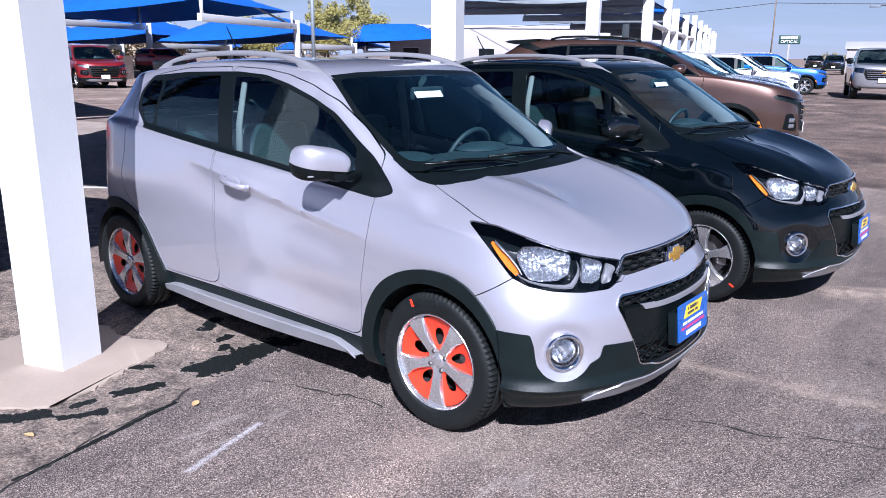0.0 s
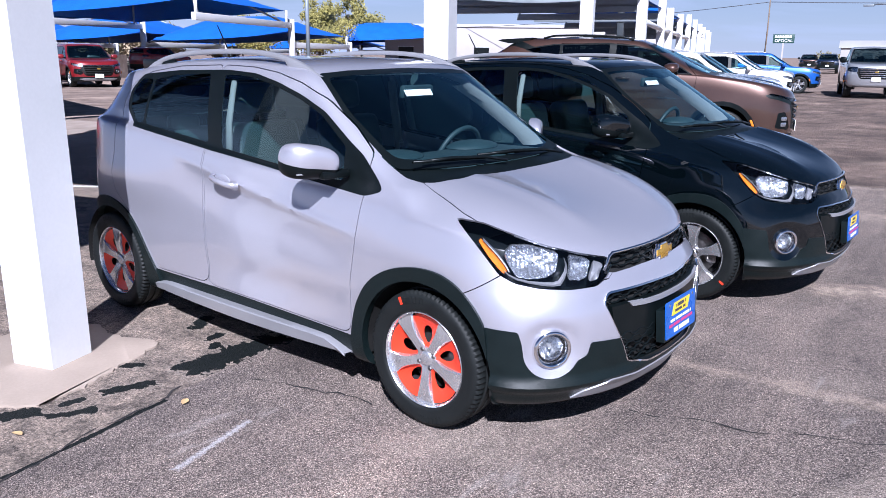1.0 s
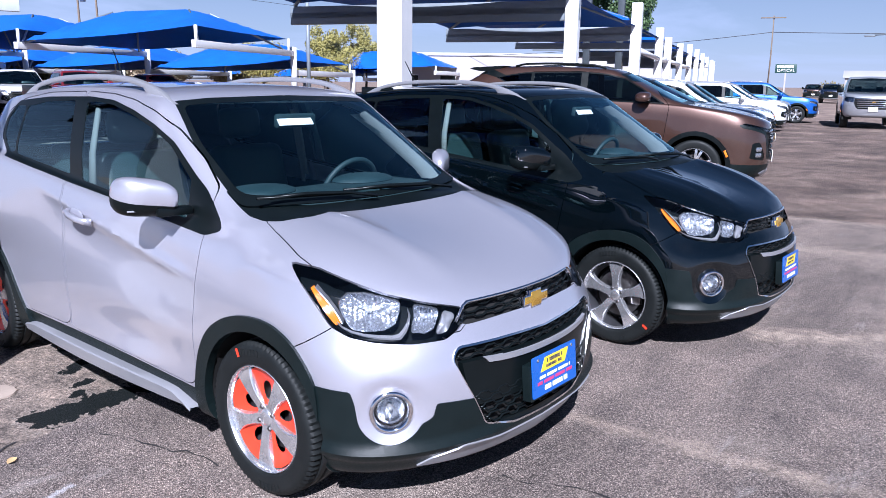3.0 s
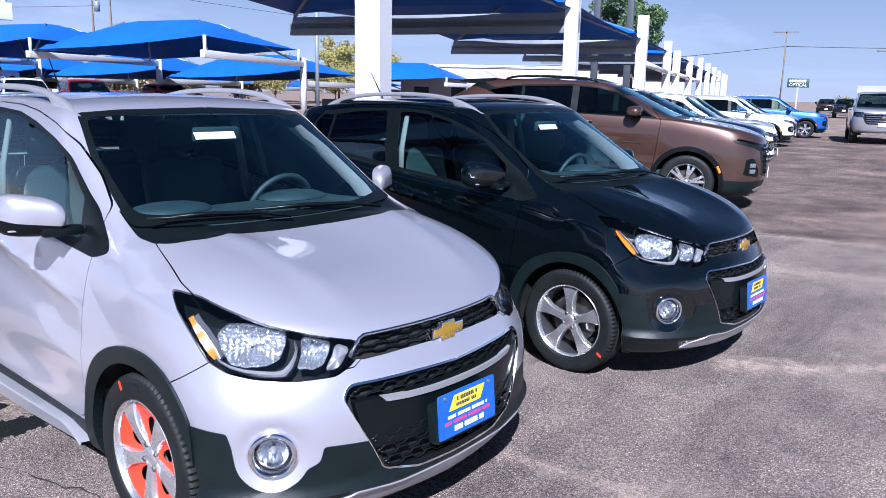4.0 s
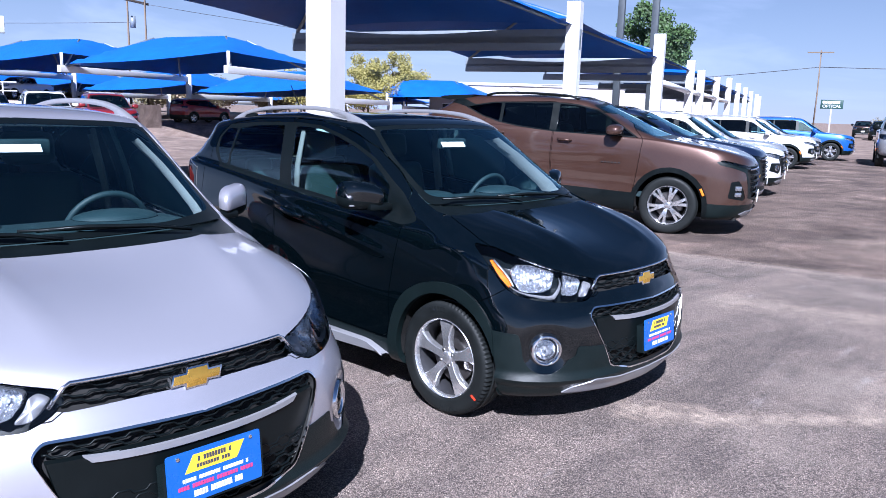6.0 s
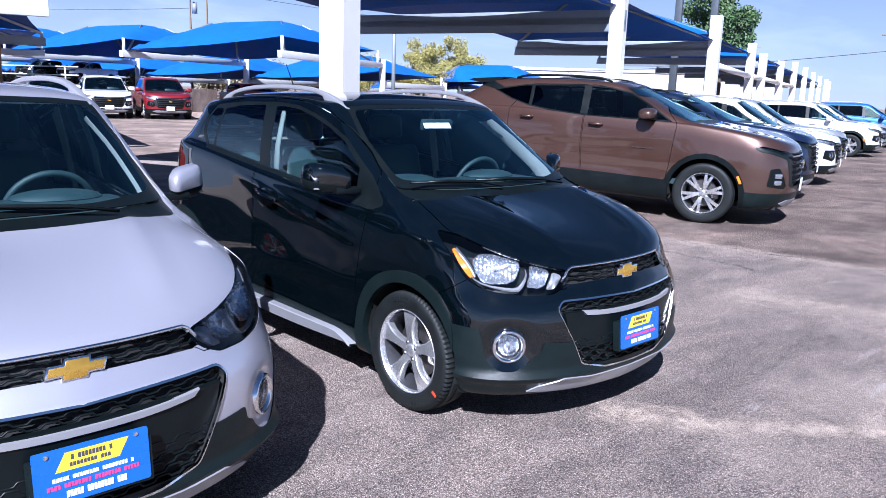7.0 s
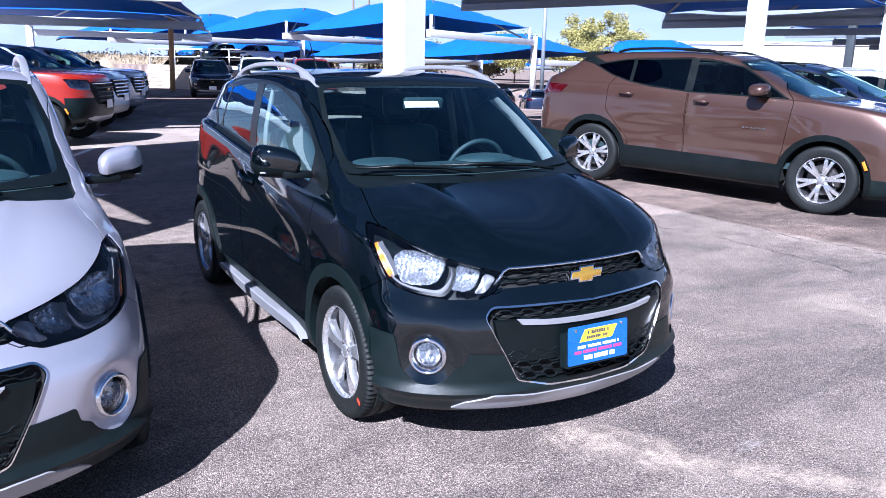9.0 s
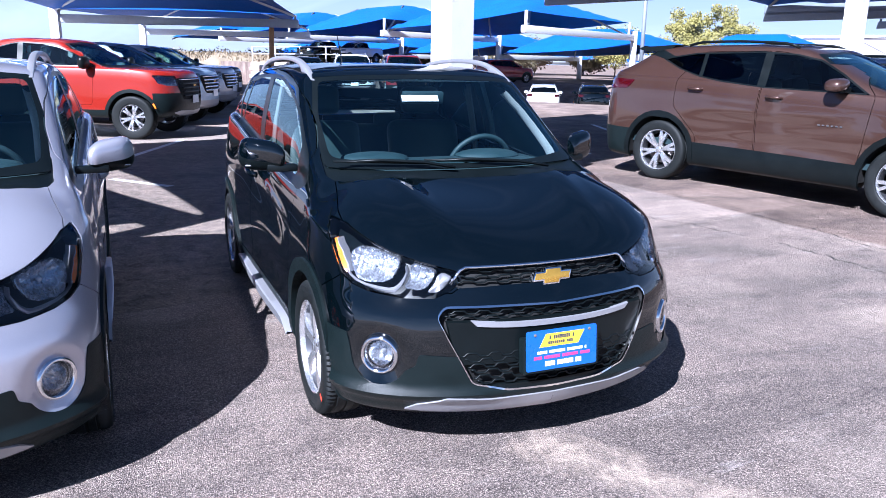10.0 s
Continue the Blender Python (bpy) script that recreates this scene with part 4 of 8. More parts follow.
        hollow = [(1.0, -0.034), (1.0, -0.018), (0.975, -0.016), (0.95, -0.022)] + [(k / 14, -0.022 - 0.040 * (1 - (k / 14) ** 2.0)) for k in range(13, 0, -1)] + [(0.0, -0.062)]
        slab = [(1.0, -0.030), (1.0, -0.016), (0.9, -0.013), (0.0, -0.013)]
        big = [(-0.266, 0.778), (-0.236, 0.805), (-0.175, 0.806), (-0.109, 0.789), (-0.056, 0.773), (-0.060, 0.742), (-0.076, 0.703), (-0.108, 0.688), (-0.174, 0.685), (-0.220, 0.692), (-0.250, 0.734)]
        small = [(-0.016, 0.762), (0.033, 0.751), (0.075, 0.737), (0.071, 0.712), (0.053, 0.677), (0.030, 0.669), (-0.025, 0.675), (-0.012, 0.718)]
        for outline, ribs, pitch in ((big, 0.0060, 0.0170), (small, 0.005, 0.0100)):
            b, mid = dished(outline, hollow, ribs, pitch, 160)
            P("reflector", fl(b), REFLECTOR, hl, "fluted chrome reflector bowl", 30)
            b = bmesh.new()
            bmesh.ops.create_uvsphere(b, u_segments=14, v_segments=10, radius=0.012, matrix=dm @ Matrix.Translation((mid.x, mid.y, depth(mid.x, mid.y) - 0.048)))
            P("bulb", fl(b), BULB, hl)
        # silver corner piece at the inner tip
        b, mid = dished([(0.087, 0.731), (0.134, 0.716), (0.112, 0.678), (0.091, 0.660), (0.060, 0.664), (0.080, 0.700)], slab, 0, 1, 48)
        P("tip_bezel", fl(b), SATIN_SILVER, hl)
        # silver bezel: under the large bowl, then hooked up between the two
        b = bmesh.new()
        rows = []
        edge = [(-0.268, 0.716, 0.004), (-0.252, 0.700, 0.006), (-0.222, 0.686, 0.007), (-0.180, 0.676, 0.009), (-0.130, 0.669, 0.012), (-0.085, 0.664, 0.015), (-0.060, 0.668, 0.020), (-0.044, 0.683, 0.017), (-0.032, 0.706, 0.012), (-0.027, 0.728, 0.008), (-0.034, 0.752, 0.002)]
        for k, (u, z, w) in enumerate(edge):
            p, q = edge[max(0, k - 1)], edge[min(len(edge) - 1, k + 1)]
            nu, nz = -(q[1] - p[1]), q[0] - p[0]
            ln = math.hypot(nu, nz)
            nu, nz = nu / ln * w * 0.45, nz / ln * w * 0.45
            rows.append([b.verts.new(dm @ Vector((u - nu, z - nz, depth(u - nu, z - nz) - 0.034))), b.verts.new(dm @ Vector((u - nu, z - nz, depth(u - nu, z - nz) - 0.014))), b.verts.new(dm @ Vector((u, z, depth(u, z) - 0.011))), b.verts.new(dm @ Vector((u + nu, z + nz, depth(u + nu, z + nz) - 0.020)))])
        for i in range(len(edge) - 1):
            for j in range(3):
                b.faces.new((rows[i][j], rows[i + 1][j], rows[i + 1][j + 1], rows[i][j + 1]))
        bmesh.ops.recalc_face_normals(b, faces=b.faces)
        P("bezel", fl(b), SATIN_SILVER, hl)
        # amber corner: a slim blade along the outer edge, with a silver wall between it and the bowl
        b, wall = bmesh.new(), bmesh.new()
        rows, rim = [], []
        for i in range(13):
            t = i / 12
            u, z = -0.356 + 0.086 * t, 0.818 - 0.112 * t - 0.010 * math.sin(math.pi * t)
            wd = 0.003 + 0.024 * math.sin(math.pi * min(1.0, 0.10 + 0.72 * t)) ** 0.9
            us, zs = u + wd * 0.95, z + wd * 0.42
            rows.append([b.verts.new(dm @ Vector((u, z, depth(u, z) - 0.012))), b.verts.new(dm @ Vector((us, zs, depth(us, zs) - 0.024)))])
            rim.append([wall.verts.new(dm @ Vector((us + 0.002, zs, depth(us, zs) - 0.004))), wall.verts.new(dm @ Vector((us + 0.006, zs, depth(us, zs) - 0.004))), wall.verts.new(dm @ Vector((us + 0.010, zs, depth(us, zs) - 0.045)))])
        for i in range(12):
            b.faces.new((rows[i][0], rows[i + 1][0], rows[i + 1][1], rows[i][1]))
        bmesh.ops.recalc_face_normals(b, faces=b.faces)
        P("turn_signal", fl(b), AMBER, hl, "amber corner lens")
        for i in range(12):
            for j in range(2):
                wall.faces.new((rim[i][j], rim[i + 1][j], rim[i + 1][j + 1], rim[i][j + 1]))
        bmesh.ops.recalc_face_normals(wall, faces=wall.faces)
        P("inner_wall", fl(wall), SATIN_SILVER, hl)
        # fog lamp
        b = bmesh.new()
        q = dm @ Vector((fu, fz, fd0 - 0.004))
        lamp_pod("fog_light", car, (q.x, q.y * (1 if side < 0 else -1), q.z), (1, -0.80 if side < 0 else 0.80, 0.0), 0.0735, CHROME, LENS, REFLECTOR)
        # mirror
        bm = bmesh.new()
        bmesh.ops.create_uvsphere(bm, u_segments=24, v_segments=16, radius=1.0)
        for v in bm.verts:
            c = v.co
            yy = c.y
            c.x = math.copysign(abs(c.x) ** 0.8, c.x) * (0.060 + 0.012 * c.z)
            c.z = math.copysign(abs(c.z) ** 0.72, c.z) * (0.073 - 0.012 * c.y)
            c.y = math.copysign(abs(c.y) ** 0.62, c.y) * 0.108
            if c.x < -0.018:
                c.x = -0.018 + (c.x + 0.018) * 0.15
            c.x += 0.052 * yy
        bmesh.ops.transform(bm, matrix=Matrix.Translation((-0.555, -0.868, 1.056)) @ Matrix.Rotation(radians(-10), 4, 'Z') @ Matrix.Rotation(radians(-6), 4, 'X'), verts=bm.verts)
        top, bot = bm.copy(), bm
        pl = dict(plane_co=Vector((-0.555, -0.868, 1.044)), plane_no=Vector((0.22, 0.02, 1)))
        bmesh.ops.bisect_plane(top, geom=top.verts[:] + top.edges[:] + top.faces[:], clear_inner=True, **pl)
        bmesh.ops.bisect_plane(bot, geom=bot.verts[:] + bot.edges[:] + bot.faces[:], clear_outer=True, **pl)
        mir = P("side_mirror", fl(top), paint)
        P("mirror_base", fl(bot), TRIM_BLACK, mir)
        b = bmesh.new()
        add_box(b, -0.024, 0.024, -0.12, 0.02, -0.018, 0.016, 0.008, Matrix.Translation((-0.49, -0.735, 1.002)) @ Matrix.Rotation(radians(-6), 4, 'Z'))
        P("mirror_arm", fl(b), TRIM_BLACK, mir)
        b = bmesh.new()
        add_box(b, -0.004, 0.004, -0.165, 0.0, -0.003, 0.003, 0.001, Matrix.Translation((-0.504, -0.786, 1.010)) @ Matrix.Rotation(radians(-14), 4, 'Z'))
        P("mirror_strip", fl(b), SATIN_SILVER, mir)
        b = bmesh.new()
        bmesh.ops.create_grid(b, x_segments=2, y_segments=2, size=0.5, matrix=Matrix.Translation((-0.579, -0.868, 1.058)) @ Matrix.Rotation(radians(-34), 4, 'Z') @ Matrix.Rotation(radians(-90), 4, 'Y') @ Matrix.Diagonal((0.09, 0.17, 1, 1)))
        P("mirror_glass", fl(b), MIRROR, mir)
        # door handle: a recess cup and a bar
        b = bmesh.new()
        bmesh.ops.create_uvsphere(b, u_segments=20, v_segments=10, radius=1.0, matrix=Matrix.Translation((-1.255, -0.806, 0.895)) @ Matrix.Rotation(radians(8), 4, 'Y') @ Matrix.Diagonal((0.062, 0.006, 0.034, 1)))
        P("handle_cup", fl(b), paint, fd)
        b = bmesh.new()
        add_tube(b, [(-1.345, -0.795, 0.907), (-1.32, -0.825, 0.903), (-1.27, -0.834, 0.895), (-1.20, -0.832, 0.885), (-1.165, -0.822, 0.880), (-1.145, -0.797, 0.877)], 0.0125, 8, flat=1.3)
        P("handle", fl(b), paint, fd)
        # roof rail: a flat bar that swells into a long blade at each foot
        zr = lambda x: float(hermite(roof)(x)) + 0.004
        crest = hermite([(-0.80, 0.0), (-0.90, 0.030), (-1.00, 0.052), (-1.14, 0.066), (-1.35, 0.072), (-1.70, 0.070), (-2.00, 0.058), (-2.18, 0.032), (-2.28, 0.0)])
        xs_ = [-0.80 - 1.48 * k / 30 for k in range(31)]
        hi_ = [(x, zr(x) + float(crest(x))) for x in xs_]
        lo_ = [(x, zr(x) + max(0.0, float(crest(x)) - 0.026)) for x in xs_ if -2.12 < x < -1.02]
        poly = hi_ + [(-2.14, zr(-2.14) - 0.006)] + lo_[::-1] + [(-1.01, zr(-1.01) - 0.006)]
        b = bmesh.new()
        front = [b.verts.new((x, -0.566, z)) for x, z in poly]
        back = [b.verts.new((x, -0.534, z)) for x, z in poly]
        fs = [b.faces.new(front), b.faces.new(back[::-1])]
        for k in range(len(poly)):
            q = (k + 1) % len(poly)
            fs.append(b.faces.new((front[k], back[k], back[q], front[q])))
        bmesh.ops.recalc_face_normals(b, faces=b.faces)
        bmesh.ops.bevel(b, geom=list(fs[0].edges) + list(fs[1].edges), offset=0.006, segments=2, profile=0.5, affect='EDGES')
        bmesh.ops.triangulate(b, faces=[f for f in b.faces if len(f.verts) > 4])
        rail = P("roof_rail", fl(b), SATIN_SILVER, car, "satin silver roof rail")
        b = bmesh.new()
        add_box(b, -2.30, -1.98, -0.562, -0.538, zr(-2.14) - 0.02, zr(-2.0) + 0.030, 0.008)
        P("rail_foot", fl(b), TRIM_BLACK, rail)
        # inner wheel houses
        for cx in (WF, WR):
            b = bmesh.new()
            ring0, ring1 = [], []
            for k in range(19):
                a = math.pi * (k / 18) * 1.12 - 0.19
                ring0.append(b.verts.new((cx + 0.336 * math.cos(a), -0.785, HZ + 0.336 * math.sin(a))))
                ring1.append(b.verts.new((cx + 0.336 * math.cos(a), -0.50, HZ + 0.336 * math.sin(a))))
            for k in range(18):
                b.faces.new((ring0[k], ring0[k + 1], ring1[k + 1], ring1[k]))
            b.faces.new(ring1)
            P("wheel_house", fl(b), CAVITY)
        spoke_wheel(car, (WF, 0.702 * side, HZ), HZ, 0.185, 0.198, side, 5, film, RIM_SILVER, 0.0, mark=115 if film else -34, turned=0.75 if film else 0.25)
        spoke_wheel(car, (WR, 0.702 * side, HZ), HZ, 0.185, 0.198, side, 5, film, RIM_SILVER, 0.0)
    # grille fillings
    def wave_bar(z0, y0, y1, xf, amp, r, parent, name="grille_bar", lvl=(0.66, 0.50, 0.79), phase=0):
        b = bmesh.new()
        pts = []
        n = int((y1 - y0) / 0.011)
        for i in range(n + 1):
            y = y0 + (y1 - y0) * i / n
            s = ((i // 2 + phase) % 4)
            dz = amp * (0, 1, 1, 0)[s] - amp / 2
            xx = xf(y)
            pts.append((xx, y, z0 + dz))
        add_tube(b, pts, r, 6, flat=0.8)
        P(name, b, TRIM_BLACK, parent, "", 30)
    fx = lambda xf, cf, w: (lambda y: xf - cf + cf * math.sqrt(max(0.0, 1 - (abs(y) / w) ** 2.05)))
    for z, hw, xf0, cf0, ph in ((0.735, 0.335, 0.632, 0.52, 0), (0.716, 0.352, 0.642, 0.51, 2), (0.700, 0.366, 0.650, 0.50, 0)):
        wave_bar(z, -hw, hw, lambda y, a=xf0, c=cf0: fx(a, c, 0.785)(y) - 0.014, 0.008, 0.0045, ug, phase=ph)
    for z, hw, xf0 in ((0.598, 0.415, 0.703), (0.580, 0.43, 0.708)):
        wave_bar(z, -hw, hw, lambda y, a=xf0: fx(a, 0.46, 0.79)(y) - 0.016, 0.010, 0.0045, lg, phase=0 if z > 0.59 else 2)
    for k, z in enumerate((0.440, 0.418, 0.396, 0.374, 0.352, 0.330)):
        wave_bar(z, -0.375 + 0.012 * k, 0.375 - 0.012 * k, lambda y: fx(0.727, 0.44, 0.795)(y) - 0.018, 0.012, 0.0050, lg, phase=2 * (k % 2))

    def bow_band(name, z0, z1, hw0, hw1, off, th, mat, parent, lab="", ends=0.0):
        """A band across the nose that follows its bow."""
        b = bmesh.new()
        rows = []
        n = 40
        for i in range(n + 1):
            s = -1 + 2 * i / n
            ya, yb = s * hw0, s * hw1
            f0 = fx(0.724, 0.455, 0.795)
            xa, xb = f0(ya) + off, f0(yb) + off
            e = ends * abs(s) ** 3
            rows.append([b.verts.new((xa - th, ya, z0 + e)), b.verts.new((xa, ya, z0 + 0.003 + e)), b.verts.new((xb, yb, z1 - 0.003 + e)), b.verts.new((xb - th, yb, z1 + e))])
        for i in range(n):
            for j in range(3):
                b.faces.new((rows[i][j], rows[i][j + 1], rows[i + 1][j + 1], rows[i + 1][j]))
        b.faces.new(rows[0][::-1])
        b.faces.new(rows[-1])
        bmesh.ops.recalc_face_normals(b, faces=b.faces)
        return P(name, b, mat, parent, lab)
    bow_band("grille_panel", 0.398, 0.570, 0.388, 0.428, -0.012, 0.02, TRIM_BLACK, lg, "plain black centre panel")
    bow_band("silver_bar", 0.538, 0.563, 0.325, 0.345, -0.004, 0.012, SATIN_SILVER, lg, "satin silver bar", 0.012)
    bow_band("grille_bottom", 0.290, 0.318, 0.30, 0.34, -0.012, 0.02, TRIM_BLACK, lg)
    # chrome line over the upper grille
    b = bmesh.new()
    pts = []
    for i in range(41):
        s = -1 + 2 * i / 40
        y = 0.393 * s
        z = 0.757 - 0.006 * s * s if abs(s) < 0.88 else 0.752 - (abs(s) - 0.88) / 0.12 * 0.060
        pts.append((fx(0.630, 0.53, 0.785)(y) + (0.758 - z) * 0.30, y, z))
    add_tube(b, pts, 0.0065, 6)
    P("chrome_line", b, CHROME, ug, "thin chrome line")
    # badge: a gold cross-bar shape with a bright rim
    arm = [(-0.078, -0.012), (-0.036, -0.012), (-0.036, -0.026), (0.024, -0.026), (0.030, -0.012), (0.070, -0.012), (0.078, 0.012), (0.036, 0.012), (0.036, 0.026), (-0.024, 0.026), (-0.030, 0.012), (-0.070, 0.012)]
    bmx = Matrix.Translation((0.646, 0, 0.708)) @ Matrix(((0, 0, 1, 0), (1, 0, 0, 0), (0, 1, 0, 0), (0, 0, 0, 1))) @ Matrix.Rotation(radians(-14), 4, 'X')
    bd = P("badge", add_prism(bmesh.new(), offset_poly(arm, 0.006), -0.02, 0.010, bmx, 0.003), CHROME, car, "bright-rimmed badge")
    P("badge_face", add_prism(bmesh.new(), arm, 0.006, 0.014, bmx, 0.003), GOLD, bd, "gold badge face")
    # dealer plate on a black bracket
    pm = Matrix.Translation((0.742, 0.0, 0.452)) @ Matrix(((0, 0, 1, 0), (1, 0, 0, 0), (0, 1, 0, 0), (0, 0, 0, 1))) @ Matrix.Rotation(radians(-5), 4, 'X')
    rect = lambda w, h, cx=0.0, cy=0.0: [(cx - w / 2, cy - h / 2), (cx + w / 2, cy - h / 2), (cx + w / 2, cy + h / 2), (cx - w / 2, cy + h / 2)]
    pb = P("plate_bracket", add_prism(bmesh.new(), rounded(rect(0.325, 0.135, 0, -0.018), 0.006, 2), -0.030, 0.004, pm), CLADDING)
    pl = P("dealer_plate", add_prism(bmesh.new(), rounded(rect(0.306, 0.154), 0.008, 2), 0.005, 0.009, pm), PLATE_BLUE, pb, "blue printed dealer plate")
    P("print_panel", add_prism(bmesh.new(), [(-0.098, 0.012), (0.070, 0.012), (0.098, 0.062), (-0.070, 0.062)], 0.009, 0.0096, pm), PLATE_YELLOW, pl, "slanted yellow field")
    for nm, cx, cy, w, h, mt in (("print_bar", -0.002, 0.047, 0.110, 0.014, INK), ("print_bar", -0.012, 0.027, 0.118, 0.011, INK), ("print_bar", 0, -0.008, 0.215, 0.011, PAPER), ("print_bar", 0, -0.028, 0.245, 0.012, PLATE_RED), ("print_bar", 0.005, -0.053, 0.160, 0.018, PAPER)):
        n = max(5, int(w / 0.0085))
        b = bmesh.new()
        for k in range(n):
            if (k * 7 + int(cy * 1000)) % 9 != 0:
                x0 = cx - w / 2 + w * k / n
                add_prism(b, rect(w / n * 0.80, h, x0 + w / n / 2, cy), 0.0092, 0.0103, pm)
        P(nm, b, mt, pl, "row of unreadable print")
    for s in (-1, 1):
        P("screw", add_prism(bmesh.new(), circle(s * 0.118, 0.062, 0.006, 10), 0.009, 0.012, pm), CHROME, pl)
    # wipers
    for a, b_ in (((-0.085, 0.40, 1.022), (-0.172, -0.14, 1.052)), ((-0.095, -0.08, 1.028), (-0.195, -0.560, 1.058))):
        w = bmesh.new()
        A, B = Vector(a), Vector(b_)
        add_tube(w, [A, A.lerp(B, 0.3) + Vector((0.014, 0, 0.018)), A.lerp(B, 0.7) + Vector((0.014, 0, 0.016)), B], 0.008, 6)
        wp = P("wiper", w, TRIM_BLACK)
        w = bmesh.new()
        add_tube(w, [A.lerp(B, 0.25) + Vector((-0.01, 0, 0.012)), B + Vector((0, -0.06, 0.004))], 0.006, 6)
        P("wiper_blade", w, TRIM_BLACK, wp)
    # aerial at the rear of the roof
    w = bmesh.new()
    add_tube(w, [(-2.22, 0, 1.44), (-2.24, 0, 1.48), (-2.36, 0, 1.66)], lambda t: 0.009 - 0.006 * t, 6)
    P("antenna", w, TRIM_BLACK)
    # underbody
    u = bmesh.new()
    add_box(u, -2.66, 0.36, -0.46, 0.46, 0.215, 0.24)
    P("underbody", u, CAVITY)
    # ---- cabin
    c = bmesh.new()
    add_box(c, -0.68, -0.20, -0.60, 0.60, 0.62, 1.012, 0.05, None, 3)
    dash = P("dashboard", c, CABIN)
    for y in (0.33, -0.30):
        h = bmesh.new()
        bmesh.ops.create_uvsphere(h, u_segments=18, v_segments=10, radius=1, matrix=Matrix.Translation((-0.60, y, 1.015)) @ Matrix.Diagonal((0.12, 0.18, 0.034, 1)))
        P("instrument_hood", h, CABIN, dash)
    h = bmesh.new()
    add_tube(h, [(0.182 * math.cos(t) * 0.34 - 0.70, 0.33 + 0.182 * math.sin(t), 0.94 + 0.182 * math.cos(t) * 0.94) for t in [2 * math.pi * i / 32 for i in range(32)]], 0.014, 8, True)
    sw = P("steering_wheel", h, CABIN)
    h = bmesh.new()
    add_box(h, -0.02, 0.02, -0.15, 0.15, -0.03, 0.03, 0.015, Matrix.Translation((-0.69, 0.33, 0.94)) @ Matrix.Rotation(radians(-20), 4, 'Y'))
    add_box(h, -0.25, 0.0, -0.03, 0.03, -0.03, 0.03, 0.01, Matrix.Translation((-0.46, 0.33, 0.86)))
    P("wheel_hub", h, CABIN, sw)
    for y in (-0.33, 0.33):
        s = bmesh.new()
        add_box(s, -1.45, -0.92, y - 0.24, y + 0.24, 0.42, 0.60, 0.06, None, 3)
        seat = P("seat", s, SEAT_CLOTH)
        s = bmesh.new()
        add_box(s, -0.07, 0.07, -0.235, 0.235, 0.0, 0.60, 0.06, Matrix.Translation((-1.42, y, 0.55)) @ Matrix.Rotation(radians(-14), 4, 'Y'), 3)
        P("backrest", s, SEAT_CLOTH, seat)
        s = bmesh.new()
        add_box(s, -0.05, 0.05, -0.125, 0.125, 0.0, 0.17, 0.04, Matrix.Translation((-1.59, y, 1.17)) @ Matrix.Rotation(radians(-8), 4, 'Y'), 3)
        P("headrest", s, SEAT_CLOTH, seat)
    s = bmesh.new()
    add_box(s, -2.15, -1.75, -0.60, 0.60, 0.42, 0.62, 0.06, None, 3)
    rs = P("rear_seat", s, SEAT_CLOTH)
    s = bmesh.new()
    add_box(s, -0.07, 0.07, -0.60, 0.60, 0.0, 0.50, 0.06, Matrix.Translation((-2.14, 0, 0.58)) @ Matrix.Rotation(radians(-20), 4, 'Y'), 3)
    P("rear_backrest", s, SEAT_CLOTH, rs)
    for y in (-0.34, 0.34):
        s = bmesh.new()
        add_box(s, -0.04, 0.04, -0.10, 0.10, 0.0, 0.10, 0.03, Matrix.Translation((-2.28, y, 1.03)), 3)
        P("rear_headrest", s, SEAT_CLOTH, rs)
    s = bmesh.new()
    add_box(s, -2.55, -0.30, -0.68, 0.68, 0.30, 0.40)
    P("cabin_floor", s, CABIN)
    for side in (-1, 1):
        s = bmesh.new()
        add_box(s, -2.40, -0.38, 0.715 * side - 0.015, 0.715 * side + 0.015, 0.36, 0.905, 0.006)
        P("door_lining", s, CABIN)
        s = bmesh.new()
        add_tube(s, [(-1.415, 0.585 * side, 1.36), (-1.42, 0.630 * side, 1.15), (-1.405, 0.655 * side, 0.95)], 0.022, 8, flat=0.5)
        P("pillar_lining", s, PILLAR_GREY)
        s = bmesh.new()
        add_tube(s, [(-1.42, 0.575 * side, 1.33), (-1.44, 0.63 * side, 1.10), (-1.44, 0.66 * side, 0.90)], 0.020, 6, flat=0.15)
        P("seat_belt", s, PILLAR_GREY)
    # pale lining of the windscreen pillar beside the wheel
    # The opposite pillar's lining is left out, in place of the shade on it.
    s = bmesh.new()
    rows = [[s.verts.new((x - 0.006, (y - 0.006), z - 0.012)), s.verts.new((x - 0.080, (y + 0.006), z - 0.030)), s.verts.new((x - 0.165, (y + 0.036), z - 0.036))] for x, y, z in ((-0.300, 0.590, 1.045), (-0.346, 0.583, 1.090), (-0.430, 0.577, 1.145), (-0.517, 0.570, 1.200), (-0.600, 0.556, 1.258), (-0.686, 0.540, 1.310), (-0.76, 0.525, 1.355))]
    for i in range(6):
        for j in range(2):
            s.faces.new((rows[i][j], rows[i + 1][j], rows[i + 1][j + 1], rows[i][j + 1]))
    bmesh.ops.recalc_face_normals(s, faces=s.faces)
    P("screen_pillar_lining", s, PILLAR_PALE)
    s = bmesh.new()
    add_box(s, -2.35, -0.98, -0.52, 0.52, 1.385, 1.40, 0.004)
    P("headliner", s, LINER)
    s = bmesh.new()
    add_box(s, -0.018, 0.018, -0.115, 0.115, -0.032, 0.032, 0.012, Matrix.Translation((-0.71, 0, 1.312)) @ Matrix.Rotation(radians(8), 4, 'Y'))
    rm = P("rear_view_mirror", s, CABIN)
    s = bmesh.new()
